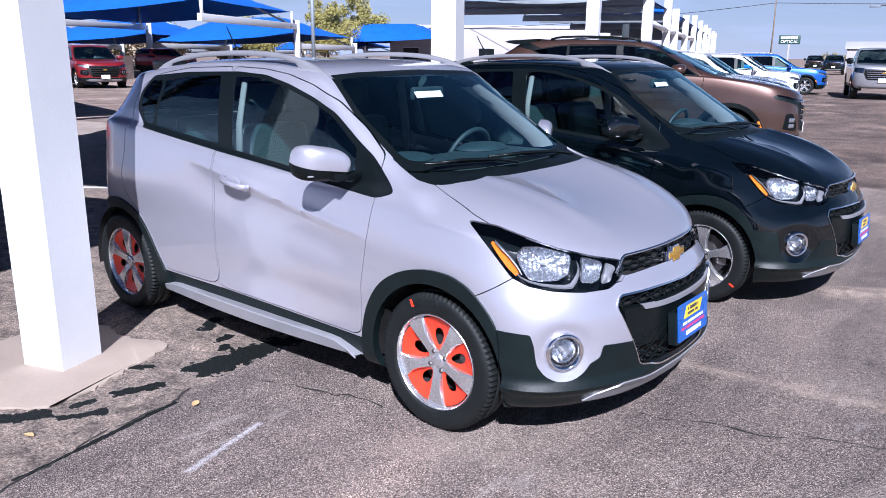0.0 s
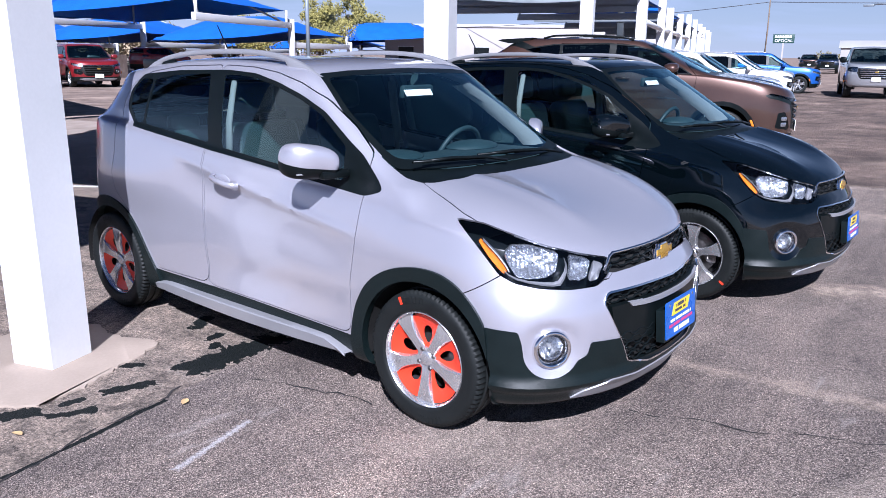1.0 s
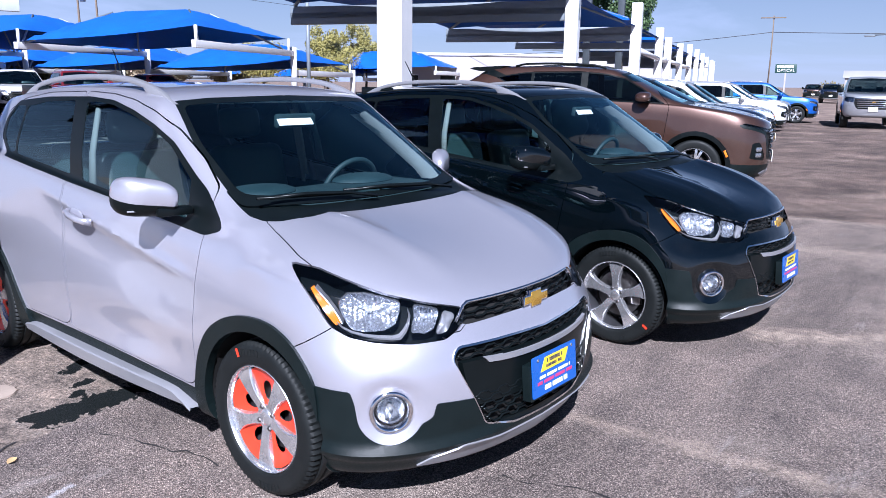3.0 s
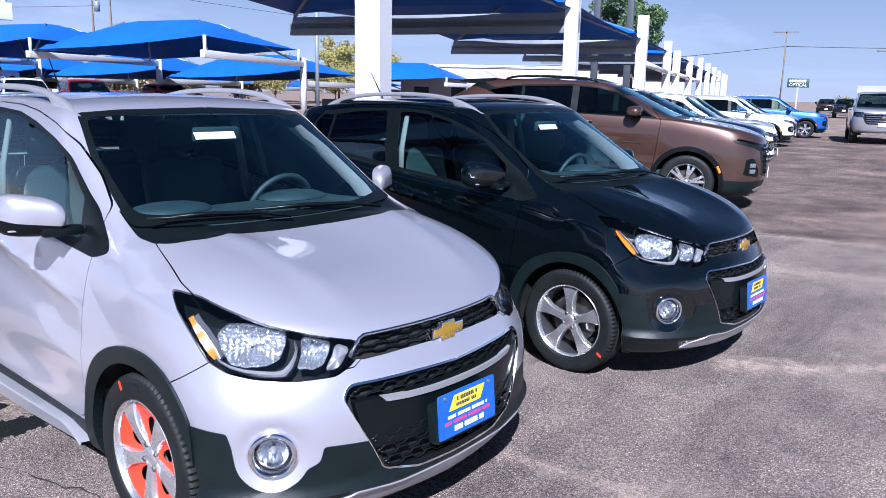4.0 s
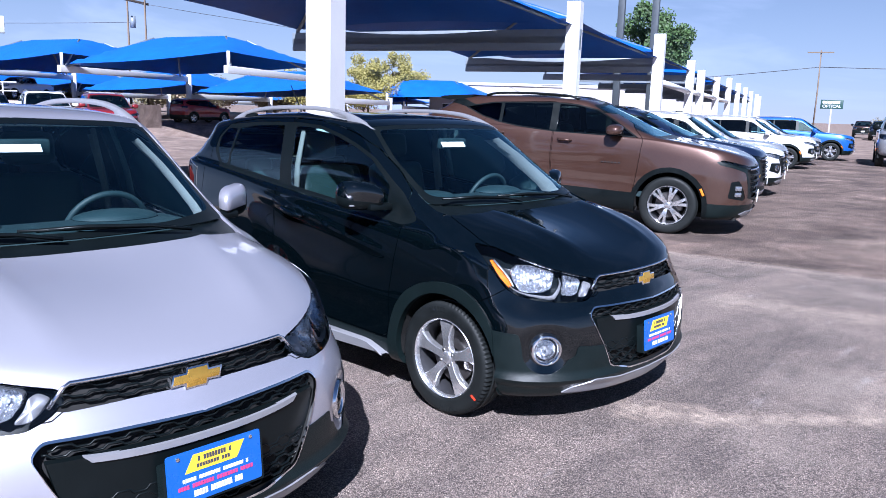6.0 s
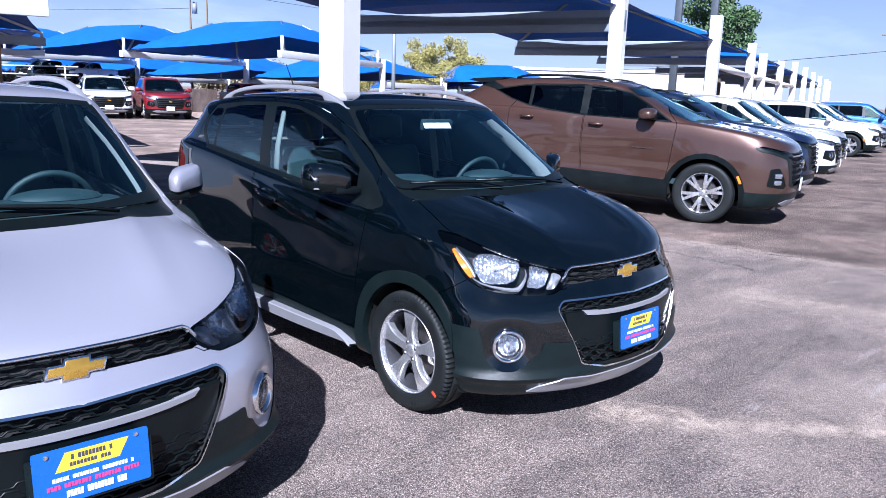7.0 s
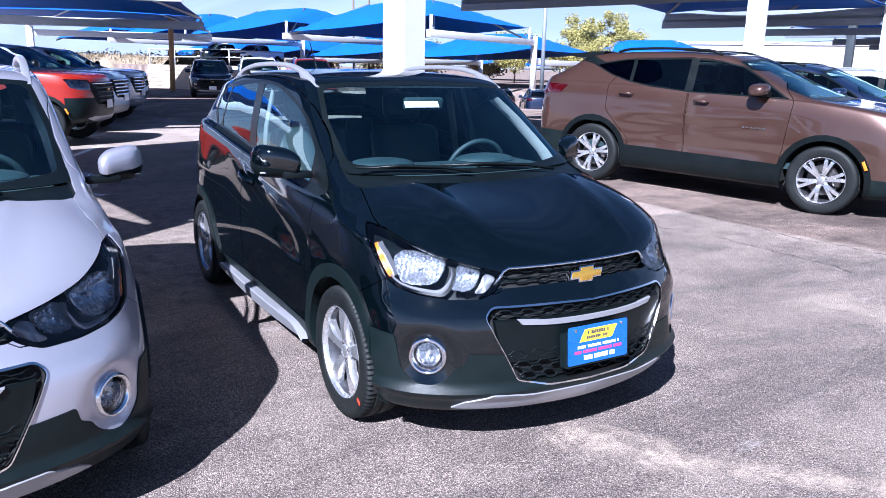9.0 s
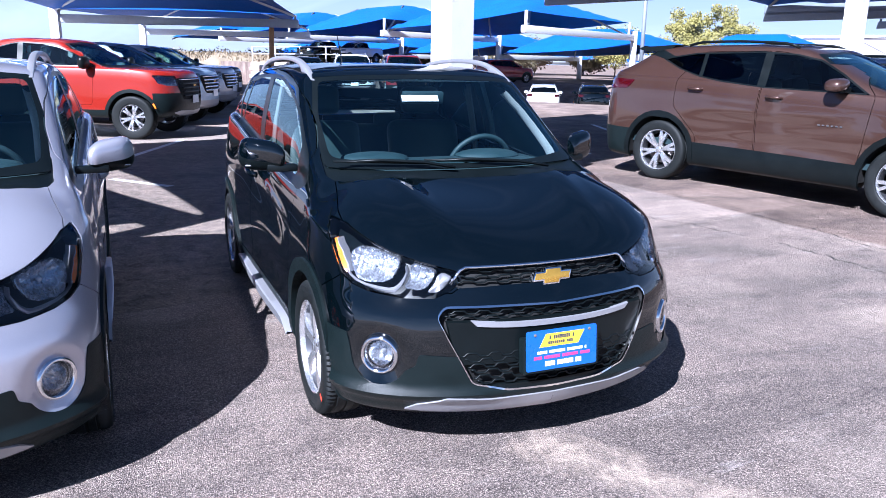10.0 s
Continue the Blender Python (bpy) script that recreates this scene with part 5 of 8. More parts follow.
    add_box(s, -0.002, 0.002, -0.10, 0.10, -0.014, 0.022, 0, Matrix.Translation((-0.668, -0.03, 1.305)) @ Matrix.Rotation(radians(-35), 4, 'Y'))
    P("paper_tag", s, PAPER, rm, "white paper tag")
    car.matrix_world = m
    return car

# ---------------------------------------------------------------- larger cars: crossovers and pick-up trucks
BLAZER = dict(wb=2.863, fo=1.04, ro=1.03, hw=0.955, H=1.725, nose=1.035, hood=1.205, beltf=1.200, beltr=1.275, cowl=-0.16, header=-1.14, roof_end=-3.08, tail=-3.26, fascia=0.19, tr=0.378, rim=0.250, tw=0.245, bed=None, twin=True, spokes=6, low=0.26, clad=0.485, dark=True)
COMPACT = dict(wb=2.60, fo=0.88, ro=0.84, hw=0.90, H=1.62, nose=0.93, hood=1.06, beltf=1.02, beltr=1.16, cowl=-0.26, header=-1.06, roof_end=-3.15, tail=-3.30, tr=0.345, rim=0.225, tw=0.215, bed=None, twin=True, spokes=5, low=0.25, clad=0.40, dark=False)
TRUCK = dict(fascia=0.43, wb=3.45, fo=0.86, ro=1.12, hw=0.955, H=1.82, nose=1.225, hood=1.285, beltf=1.275, beltr=1.31, cowl=-0.42, header=-1.28, roof_end=-2.55, tail=-2.72, tr=0.400, rim=0.235, tw=0.265, bed=-2.82, twin=True, spokes=6, low=0.42, clad=0.52, dark=False)


def crossover(name, p, paint, m, label, category, group="", chrome_nose=False, arch_paint=False):
    car = empty(name, Matrix(), label, category, group)
    wb, hw, H, fo, ro = p["wb"], p["hw"], p["H"], p["fo"], p["ro"]
    xr = -wb - ro
    low = p["low"]
    bf, br, cowl, hdr = p["beltf"], p["beltr"], p["cowl"], p["header"]
    belt = [(fo, p["nose"] - 0.01), (0.1, p["hood"] - 0.045), (cowl, bf), (-wb * 0.5, (bf * 0.55 + br * 0.45)), (-wb, br), (xr, br)]
    if p["bed"]:
        belt = [(fo, p["nose"] - 0.02), (0.1, p["hood"] - 0.03), (cowl, bf), (-wb * 0.5, bf + 0.01), (-wb, br), (xr, br + 0.03)]
    re = p["roof_end"]
    roof = [(hdr + 0.1, H - 0.105), (hdr - 0.2, H - 0.070), (hdr - 0.8, H - 0.055), (re + 0.7, H - 0.062), (re, H - 0.12), (xr, H - 0.25)]
    if p["dark"]:
        roof = [(hdr + 0.1, 1.585), (-1.45, 1.650), (-2.0, 1.662), (-2.6, 1.640), (-3.15, 1.600), (-3.45, 1.570), (xr, 1.53)]
    fb, fr_ = hermite(belt), hermite(roof)
    xs = [fo, 0.2, cowl, hdr, -wb * 0.45, -wb * 0.7, -wb, -wb - 0.4, xr]
    bl = lambda t: [(x, float(fb(x)) * (1 - t) + float(fr_(x)) * t) for x in xs]
    fl_ = lambda z: [(fo, z), (xr, z + 0.015)]
    up = p["bed"] or None
    tail = p["tail"]
    LV = [
        (fo - 0.16, xr + 0.10, hw - 0.09, 0.50, 0.4, 2.3, 3.0, low - 0.02, fl_(low - 0.03)),
        (fo - 0.06, xr + 0.04, hw - 0.03, 0.52, 0.4, 2.4, 3.0, low + 0.03, fl_(low)),
        (fo - 0.02, xr + 0.02, hw, 0.52, 0.4, 2.5, 3.0, low + 0.17, fl_(low + 0.15)),
        (fo, xr, hw, 0.52, 0.4, 2.5, 3.0, low + 0.32, fl_(low + 0.32)),
        (fo - 0.005, xr, hw, 0.54, 0.4, 2.5, 3.0, p["nose"] - 0.25, fl_(p["nose"] - 0.27)),
        (fo - 0.03, xr + 0.02, hw - 0.005, 0.56, 0.4, 2.5, 3.0, p["nose"] - 0.10, lift(belt, -0.17)),
        (fo - 0.07, xr + 0.04, hw - 0.025, 0.58, 0.4, 2.5, 3.0, p["nose"] - 0.02, lift(belt, -0.06)),
        (fo - 0.16, xr + 0.06, hw - 0.045, 0.55, 0.4, 2.6, 3.0, p["nose"] + 0.02, belt),
        (fo - 0.55, (up or xr + 0.07), hw - 0.060, 0.45, 0.38, 3.0, 3.0, (p["nose"] + p["hood"]) / 2 + 0.025, lift(belt, 0.010)),
        (cowl + 0.10, (up or xr + 0.08), hw - 0.068, 0.36, 0.36, 4.0, 3.0, p["hood"] + 0.010, lift(belt, 0.022)),
        (cowl, (up or xr + 0.10), hw - 0.075, 0.34, 0.36, 4.5, 3.4, p["hood"] + 0.015, lift(belt, 0.034)),
        (cowl + (hdr - cowl) * 0.30, (up or xr) + (tail - (up or xr)) * 0.35, hw - 0.115, 0.32, 0.34, 4.5, 3.4, p["hood"] + (H - 0.07 - p["hood"]) * 0.33, bl(0.30)),
        (cowl + (hdr - cowl) * 0.66, (up or xr) + (tail - (up or xr)) * 0.7, hw - 0.175, 0.28, 0.32, 4.5, 3.4, p["hood"] + (H - 0.07 - p["hood"]) * 0.70, bl(0.66)),
        (hdr, tail, hw - 0.240, 0.22, 0.28, 4.5, 3.4, H - 0.060, roof),
        (hdr - 0.10, re, hw - 0.30, 0.22, 0.26, 4.2, 3.2, H - 0.030, lift(roof, 0.030)),
        (hdr - 0.30, re + 0.15, hw - 0.55, 0.20, 0.2, 3.5, 3.0, H - 0.010, lift(roof, 0.048)),
        (hdr - 0.40, re + 0.25, 0.0, 0.10, 0.1, 2.0, 2.0, H, lift(roof, 0.056)),
    ]
    G = soften(loft(LV, 16, 52, 10, 5), 5)
    X, Y, Z = G[..., 0], G[..., 1], G[..., 2]
    wide = Y < -hw * 0.8
    for cx in (0.0, -wb):
        Y -= wide * 0.022 * np.exp(-(((X - cx) / 0.48) ** 2)) * np.exp(-(((Z - 0.78) / 0.16) ** 2))
    Y += wide * 0.030 * np.exp(-(((X + wb * 0.5) / 0.75) ** 2)) * np.exp(-(((Z - 0.60) / 0.13) ** 2))
    if p["dark"]:                                  # crease along the doors, hollow below it
        zc = 0.955 + (X + 1.5) * 0.030
        fade = np.clip((X + 2.75) / 0.5, 0, 1) * np.clip((-0.55 - X) / 0.5, 0, 1)
        Y -= wide * fade * (0.016 * np.exp(-((Z - zc) / 0.030) ** 2) - 0.012 * np.exp(-((Z - zc + 0.13) / 0.09) ** 2))
    S = Skin(G)
    tr = p["tr"]
    ar = tr + 0.055
    B = lambda x, d=0.0: (x, float(fb(x)) + d)
    T = lambda x, d=0.0: (x, float(fr_(x)) + d)
    xb, xc = -wb * 0.475, -wb * 0.80
    rear_x = (-wb - 0.50) if not p["bed"] else p["bed"] + 0.30
    sx = cowl - 0.30
    if p["bed"]:
        xc = rear_x - 0.4
        xb = (hdr + rear_x) / 2 - 0.12
    dlo = [B(sx + 0.10, 0.03), B(xb, 0.03), B(rear_x + 0.25, 0.035), (rear_x - 0.02, float(fb(rear_x)) + (0.16 if not p["bed"] else 0.04)), (rear_x + (0.02 if not p["bed"] else 0.06), float(fr_(rear_x)) - (0.10 if not p["bed"] else 0.06)), T(rear_x + 0.32, -0.045), T(xb, -0.035), T(hdr - 0.35, -0.045), (hdr - 0.02, float(fr_(hdr)) - 0.085), (sx - 0.32, float(fb(sx)) + 0.26)]
    if p["dark"]:                                  # low window line that sweeps up to a point at the rear
        xb, xc = -1.62, -2.40
        dlo = [(-0.46, 1.222), (-1.60, 1.228), (-2.15, 1.268), (-2.45, 1.312), (-2.72, 1.385), (-3.00, 1.500), (-2.90, 1.532), (-2.55, 1.592), (-1.72, 1.632), (-1.34, 1.615), (-1.06, 1.560), (-0.80, 1.425)]
    dlo = rounded(dlo, 0.05 if not p["dark"] else 0.02, 3)
    # doors
    d1 = [B(sx + 0.06, 0.0), (sx + 0.02, 0.70), (sx - 0.02, low + 0.20), (xb + 0.02, low + 0.20), (xb, 0.7), B(xb), T(xb, -0.015), T(hdr - 0.3, -0.022), (hdr + 0.03, float(fr_(hdr)) - 0.07), (sx - 0.26, float(fb(sx)) + 0.30)]
    d2 = [B(xb - 0.01), (xb - 0.01, 0.7), (xb + 0.01, low + 0.20), (max(-wb + ar + 0.10, rear_x + 0.02) if not p["bed"] else rear_x + 0.04, low + 0.20), ((-wb + ar + 0.06) if not p["bed"] else rear_x, 0.62), ((-wb + 0.16) if not p["bed"] else rear_x - 0.02, 0.95), B(-wb + (0.16 if p["dark"] else 0.02) if not p["bed"] else rear_x - 0.02), T(-wb + (0.40 if p["dark"] else 0.06) if not p["bed"] else rear_x + 0.05, -0.04), T(xb - 0.01, -0.015)]
    for nm, pl in (("front_door", d1), ("rear_door", d2)):
        pl = rounded(pl, 0.05, 3)
        S.cut("gap", pl, SIDE, facing=0.1)
        S.cut(nm, offset_poly(pl, -0.006), SIDE, facing=0.1)
    S.cut("window_surround", dlo, SIDE, over=["body", "front_door", "rear_door", "gap"], facing=0.05)
    win = offset_poly(dlo, -0.016)
    S.cut("glass", win, SIDE, over=["window_surround"], facing=0.05)
    for xp, wd in ((xb, 0.10), (xc, 0.045)):
        S.cut("window_surround", [(xp - wd / 2, 0.7), (xp + wd / 2, 0.7), (xp + wd / 2 - 0.05, 2.2), (xp - wd / 2 - 0.05, 2.2)], SIDE, over=["glass"], facing=0.05)
    S.cut("side_glass_front", [(xb, 0.8), (1.0, 0.8), (1.0, 2.2), (xb, 2.2)], SIDE, over=["glass"], facing=0.05)
    hood = rounded([(0.01, -cowl - 0.06), (-hw + 0.24, -cowl - 0.02), (-hw + 0.085, -cowl + 0.02), (-hw + 0.105, -0.1), (-hw + 0.16, -fo + 0.45), (-hw * 0.62, -fo + 0.22), (-hw * 0.4, -fo + 0.155), (0.01, -fo + 0.125)], 0.04, 3)
    ok = lambda c: c.z > p["nose"] - 0.12 and c.x > cowl - 0.15
    S.cut("gap", hood, TOP, over=["body"], where=ok, facing=0.05)
    S.cut("hood", offset_poly(hood, -0.005), TOP, over=["gap"], where=ok, facing=0.05)
    fz = p["hood"]
    S.cut("screen_border", rounded([(0.01, fz + 0.010), (-hw + 0.14, fz + 0.010), (-hw + 0.20, (fz + H) / 2), (-hw + 0.275, H - 0.105), (0.01, H - 0.065)], 0.03, 2), FRONT, over=["body"], where=lambda c: hdr - 0.25 < c.x < cowl + 0.08, facing=0.05)
    S.cut("windscreen", rounded([(0.01, fz + 0.045), (-hw + 0.185, fz + 0.050), (-hw + 0.24, (fz + H) / 2), (-hw + 0.31, H - 0.125), (0.01, H - 0.085)], 0.05, 2), FRONT, over=["screen_border"], where=lambda c: hdr - 0.25 < c.x < cowl + 0.08, facing=0.05)
    # nose
    n = p["nose"]
    S.cut("grille", rounded([(0.01, n - 0.10), (-hw * 0.62, n - 0.10), (-hw * 0.70, n - 0.16), (-hw * 0.58, n - 0.42), (-hw * 0.50, n - 0.50), (0.01, n - 0.50)], 0.03, 2), FRONT, over=["body"], where=lambda c: c.x > 0.4)
    S.cut("headlight", rounded(([(-hw * 0.56, n - 0.095), (-hw * 0.56, n - 0.135), (-hw * 0.82, n - 0.105), (-hw * 0.955, n - 0.055), (-hw * 0.95, n - 0.02), (-hw * 0.80, n - 0.060)] if p["dark"] else [(-hw * 0.60, n - 0.09), (-hw * 0.60, n - 0.17), (-hw * 0.82, n - 0.15), (-hw * 0.965, n - 0.10), (-hw * 0.95, n - 0.03), (-hw * 0.80, n - 0.055)]) if not p["bed"] else [(-hw * 0.64, n - 0.06), (-hw * 0.64, n - 0.24), (-hw * 0.86, n - 0.24), (-hw * 0.955, n - 0.20), (-hw * 0.95, n - 0.05)], 0.015, 2), FRONT, over=["body", "grille"], where=lambda c: c.x > 0.25, facing=0.02)
    if not p["bed"]:
        S.cut("lamp_pod", rounded([(-hw * 0.84, n - 0.27), (-hw * 0.70, n - 0.50), (-hw * 0.74, n - 0.53), (-hw * 0.945, n - 0.50), (-hw * 0.93, n - 0.29)] if p["dark"] else [(-hw * 0.66, n - 0.24), (-hw * 0.60, n - 0.40), (-hw * 0.70, n - 0.46), (-hw * 0.93, n - 0.40), (-hw * 0.90, n - 0.24)], 0.02, 2), FRONT, over=["body"], where=lambda c: c.x > 0.3, facing=0.02)
    if p["dark"]:                                  # black front panel round the lamps
        S.cut("lower_trim", rounded([(0.01, n - 0.085), (-hw * 0.70, n - 0.090), (-hw * 0.97, n - 0.035), (-hw * 0.97, n - 0.090), (-hw * 0.72, n - 0.175), (-hw * 0.64, n - 0.50), (0.01, n - 0.60)], 0.02, 2), FRONT, over=["body"], where=lambda c: c.x > 0.40, facing=0.02)
    S.cut("lower_trim", [(-3, 0), (3, 0), (3, low + p.get("fascia", 0.15)), (-3, low + p.get("fascia", 0.15))], FRONT, over=["body"], where=lambda c: c.x > ar - 0.05, facing=-0.5)
    S.cut("skid_strip", rounded([(0.01, low + 0.01), (-hw * 0.55, low + 0.015), (-hw * 0.74, low + 0.07), (-hw * 0.58, low + 0.105), (0.01, low + 0.085)], 0.01, 2), FRONT, over=["lower_trim"], where=lambda c: c.x > 0.4, facing=-0.2)
    for cx, an in ((0.0, "arch_trim"), (-wb, "rear_arch_trim")):
        S.cut(an, [(cx + (ar + 0.065) * math.cos(t), tr + (ar + 0.065) * math.sin(t)) for t in [math.pi * 1.25 - math.pi * 1.5 * k / 20 for k in range(21)]], SIDE, over=["body", "rear_door", "front_door", "gap", "lower_trim"], where=lambda c, cx=cx: abs(c.x - cx) < ar + 0.1, facing=0.0)
        S.cut("hole", circle(cx, tr, ar, 36), SIDE, where=lambda c, cx=cx: abs(c.x - cx) < ar + 0.1 and c.z < tr + ar, facing=-0.4)
        S.cut("hole", [(cx - ar, 0), (cx + ar, 0), (cx + ar, tr), (cx - ar, tr)], SIDE, where=lambda c, cx=cx: abs(c.x - cx) < ar + 0.1, facing=-0.4)
    S.cut("sill", [(-wb, 0.0), (0, 0.0), (0, p["clad"] + 0.01), (-wb, p["clad"] + 0.05)], SIDE, over=["body", "front_door", "rear_door", "gap"], where=lambda c: -wb < c.x < 0, facing=-0.4)
    S.cut("rear_trim", [(xr - 1, 0.0), (-wb, 0.0), (-wb, p["clad"] + 0.12), (xr - 1, p["clad"] + 0.16)], SIDE, over=["body"], where=lambda c: c.x < -wb, facing=-0.9)
    if p["dark"]:                                  # black wedge between the rear window's point and the spoiler
        S.cut("quarter_trim", [(-2.80, 1.520), (-3.02, 1.600), (-3.50, 1.74), (-3.50, 1.56), (-3.16, 1.540), (-2.98, 1.500)], SIDE, over=["body"], where=lambda c: c.x < -2.7, facing=0.0)
    S.cut("tail_light", rounded([(-wb - ro * 0.42, br - 0.045), (-wb - ro * 0.52, br - 0.155), (xr - 0.3, br - 0.20), (xr - 0.3, br - 0.03)] if p["dark"] else [(-wb - ro * 0.52, br - 0.05), (-wb - ro * 0.55, br - 0.14), (xr - 0.3, br - 0.20), (xr - 0.3, br - 0.02)], 0.02, 2), SIDE, over=["body"], where=lambda c: c.x < -wb - ro * 0.28 and c.y < -hw * 0.62, facing=0.0)
    if not p["bed"]:
        S.cut("rear_window", rounded([(-0.01, br + 0.05), (hw - 0.20, br + 0.05), (hw - 0.30, H - 0.15), (-0.01, H - 0.12)], 0.03, 2), REAR, over=["body"], where=lambda c: c.x < -wb)
    else:
        S.cut("rear_window", rounded([(-0.01, br + 0.10), (hw - 0.24, br + 0.10), (hw - 0.30, H - 0.13), (-0.01, H - 0.12)], 0.03, 2), REAR, over=["body"], where=lambda c: c.x < p["bed"] + 0.5)
    P = lambda nm, bm, mat, par=car, lab="", sm=38: part(nm, bm, mat, par, lab, sm)
    have = lambda q: q in S.names
    P("body", both(S.panel("body", 0, 0.012)), paint)
    P("hood", both(S.panel("hood", 0, 0.012)), paint)
    P("windscreen_frit", both(S.panel("screen_border", 0.001, 0)), TRIM_BLACK)
    P("windscreen", both(S.panel("windscreen", 0.001, 0)), GLASS_WS)
    P("rear_window", both(S.panel("rear_window", 0.002, 0)), GLASS_DARK)
    gr = P("grille", both(S.panel("grille", 0.03, 0)), CAVITY)
    for k in range(5):
        z = n - 0.13 - 0.075 * k
        b = bmesh.new()
        hwk = hw * (0.58 - 0.02 * k)
        pts = [(fo - 0.54 + 0.54 * max(0.0, 1 - (abs(y) / hw) ** 2.5) ** 0.4 - 0.012 - 0.03 * max(0, (z - n + 0.22) / 0.15), y, z) for y in [hwk * (-1 + 2 * i / 16) for i in range(17)]]
        add_tube(b, pts, 0.013 if not chrome_nose else 0.022, 6)
        P("grille_bar", b, CHROME if (chrome_nose or k == 0) else TRIM_BLACK, gr)
    if have("lower_trim"):
        P("lower_trim", both(S.panel("lower_trim", -0.002, 0.014)), SATIN_SILVER if chrome_nose else CLADDING)
    P("skid_strip", both(S.panel("skid_strip", -0.010, 0.014)), SATIN_SILVER)
    b = bmesh.new()
    add_box(b, -0.004, 0.004, -0.06, 0.06, -0.020, 0.020, 0.003, Matrix.Translation((fo + 0.012, 0, n - 0.24)))
    P("badge", b, GOLD)
    b = bmesh.new()
    add_box(b, -0.006, 0.004, -0.155, 0.155, -0.075, 0.075, 0.003, Matrix.Translation((fo + 0.014, 0, n - 0.50)))
    P("number_plate", b, PAPER)
    for side in (-1, 1):
        f = (lambda q: q) if side < 0 else mirrored_y
        fd = P("front_door", f(S.panel("front_door", 0, 0.014)), paint)
        P("window", f(S.panel("side_glass_front", 0.003, 0)), GLASS_SIDE if not p["dark"] else GLASS_FRONT, fd)
        rd = P("rear_door", f(S.panel("rear_door", 0, 0.014)), paint)
        P("window", f(S.panel("glass", 0.003, 0)), GLASS_DARK, rd)
        P("window_surround", f(S.panel("window_surround", 0.001, 0.01)), TRIM_BLACK)
        P("wheel_arch_trim", f(S.panel("arch_trim", -0.010, 0.03)), paint if arch_paint else (TRIM_BLACK if p["dark"] else CLADDING))
        P("wheel_arch_trim", f(S.panel("rear_arch_trim", -0.010, 0.03)), paint if arch_paint else (TRIM_BLACK if p["dark"] else CLADDING))
        if have("quarter_trim"):
            P("quarter_trim", f(S.panel("quarter_trim", -0.002, 0.010)), TRIM_BLACK)
        P("sill", f(S.panel("sill", -0.004, 0.014)), TRIM_BLACK if p["dark"] else CLADDING)
        P("rear_trim", f(S.panel("rear_trim", -0.002, 0.014)), CLADDING)
        P("tail_light", f(S.panel("tail_light", -0.006, 0.014)), RED_LENS)
        hl = P("headlight", f(S.panel("headlight", 0.03, 0)), REFLECTOR if not p["dark"] else TRIM_BLACK)
        P("cover", f(S.panel("headlight", 0.0, 0.004)), LENS, hl)
        if have("lamp_pod"):
            P("lamp_pod", f(S.panel("lamp_pod", 0.006, 0.006)), TRIM_BLACK)
            if p["dark"]:
                for zl in (n - 0.37, n - 0.45):
                    b = bmesh.new()
                    add_box(b, -0.02, 0.02, -0.055, 0.055, -0.030, 0.030, 0.012, Matrix.Translation((fo - 0.205, -0.835 * hw, zl)) @ Matrix.Rotation(radians(-38), 4, 'Z'))
                    P("low_beam", f(b), REFLECTOR)
            else:
                lamp_pod("low_beam", car, (fo - 0.150, 0.76 * hw * side, n - 0.335), (1, 0.45 * side, 0), 0.055, CHROME, LENS, REFLECTOR, 0.03)
        b = bmesh.new()
        bmesh.ops.create_uvsphere(b, u_segments=16, v_segments=12, radius=1.0)
        for v in b.verts:
            v.co = Vector((math.copysign(abs(v.co.x) ** 0.8, v.co.x) * (0.105 if p["dark"] else 0.075), math.copysign(abs(v.co.y) ** 0.65, v.co.y) * 0.125, math.copysign(abs(v.co.z) ** 0.75, v.co.z) * (0.066 if p["dark"] else 0.085) * (1.35 if p["bed"] else 1) + (0.02 * v.co.y if p["dark"] else 0)))
        bmesh.ops.transform(b, matrix=Matrix.Translation((sx - (0.30 if p["dark"] else 0.06), -hw - 0.075, float(fb(sx)) + 0.10)) @ Matrix.Rotation(radians(-10), 4, 'Z'), verts=b.verts)
        mi = P("side_mirror", f(b), TRIM_BLACK if p["bed"] else paint, fd)
        b = bmesh.new()
        add_box(b, -0.03, 0.03, -0.10, 0.06, -0.02, 0.03, 0.01, Matrix.Translation((sx - (0.24 if p["dark"] else 0.02), -hw + 0.04, float(fb(sx)) + 0.045)))
        P("mirror_arm", f(b), TRIM_BLACK, mi)
        for xd, dr in ((xb + 0.18, fd), ((xc - 0.02 if p["dark"] else xc + 0.26) if not p["bed"] else rear_x + 0.20, rd)):
            zz = float(fb(xd)) - 0.10
            b = bmesh.new()
            add_tube(b, [(xd - 0.10, -hw + 0.015, zz + 0.006), (xd - 0.08, -hw - 0.028, zz + 0.004), (xd + 0.06, -hw - 0.030, zz), (xd + 0.085, -hw + 0.01, zz - 0.004)], 0.014, 8, flat=1.2)
            P("handle", f(b), paint, dr)
        if not p["bed"]:
            pts = [(x, -hw + 0.30, float(fr_(x)) + 0.04 + 0.035 * min(1, 3.2 * math.sin(math.pi * k / 15))) for k, x in enumerate([hdr - 0.22 + (re + 0.35 - hdr + 0.22) * k / 15 for k in range(16)])]
            b = bmesh.new()
            add_tube(b, pts, 0.018, 6)
            P("roof_rail", f(b), TRIM_BLACK if p["dark"] else SATIN_SILVER)
        b = bmesh.new()
        ma = radians(27)
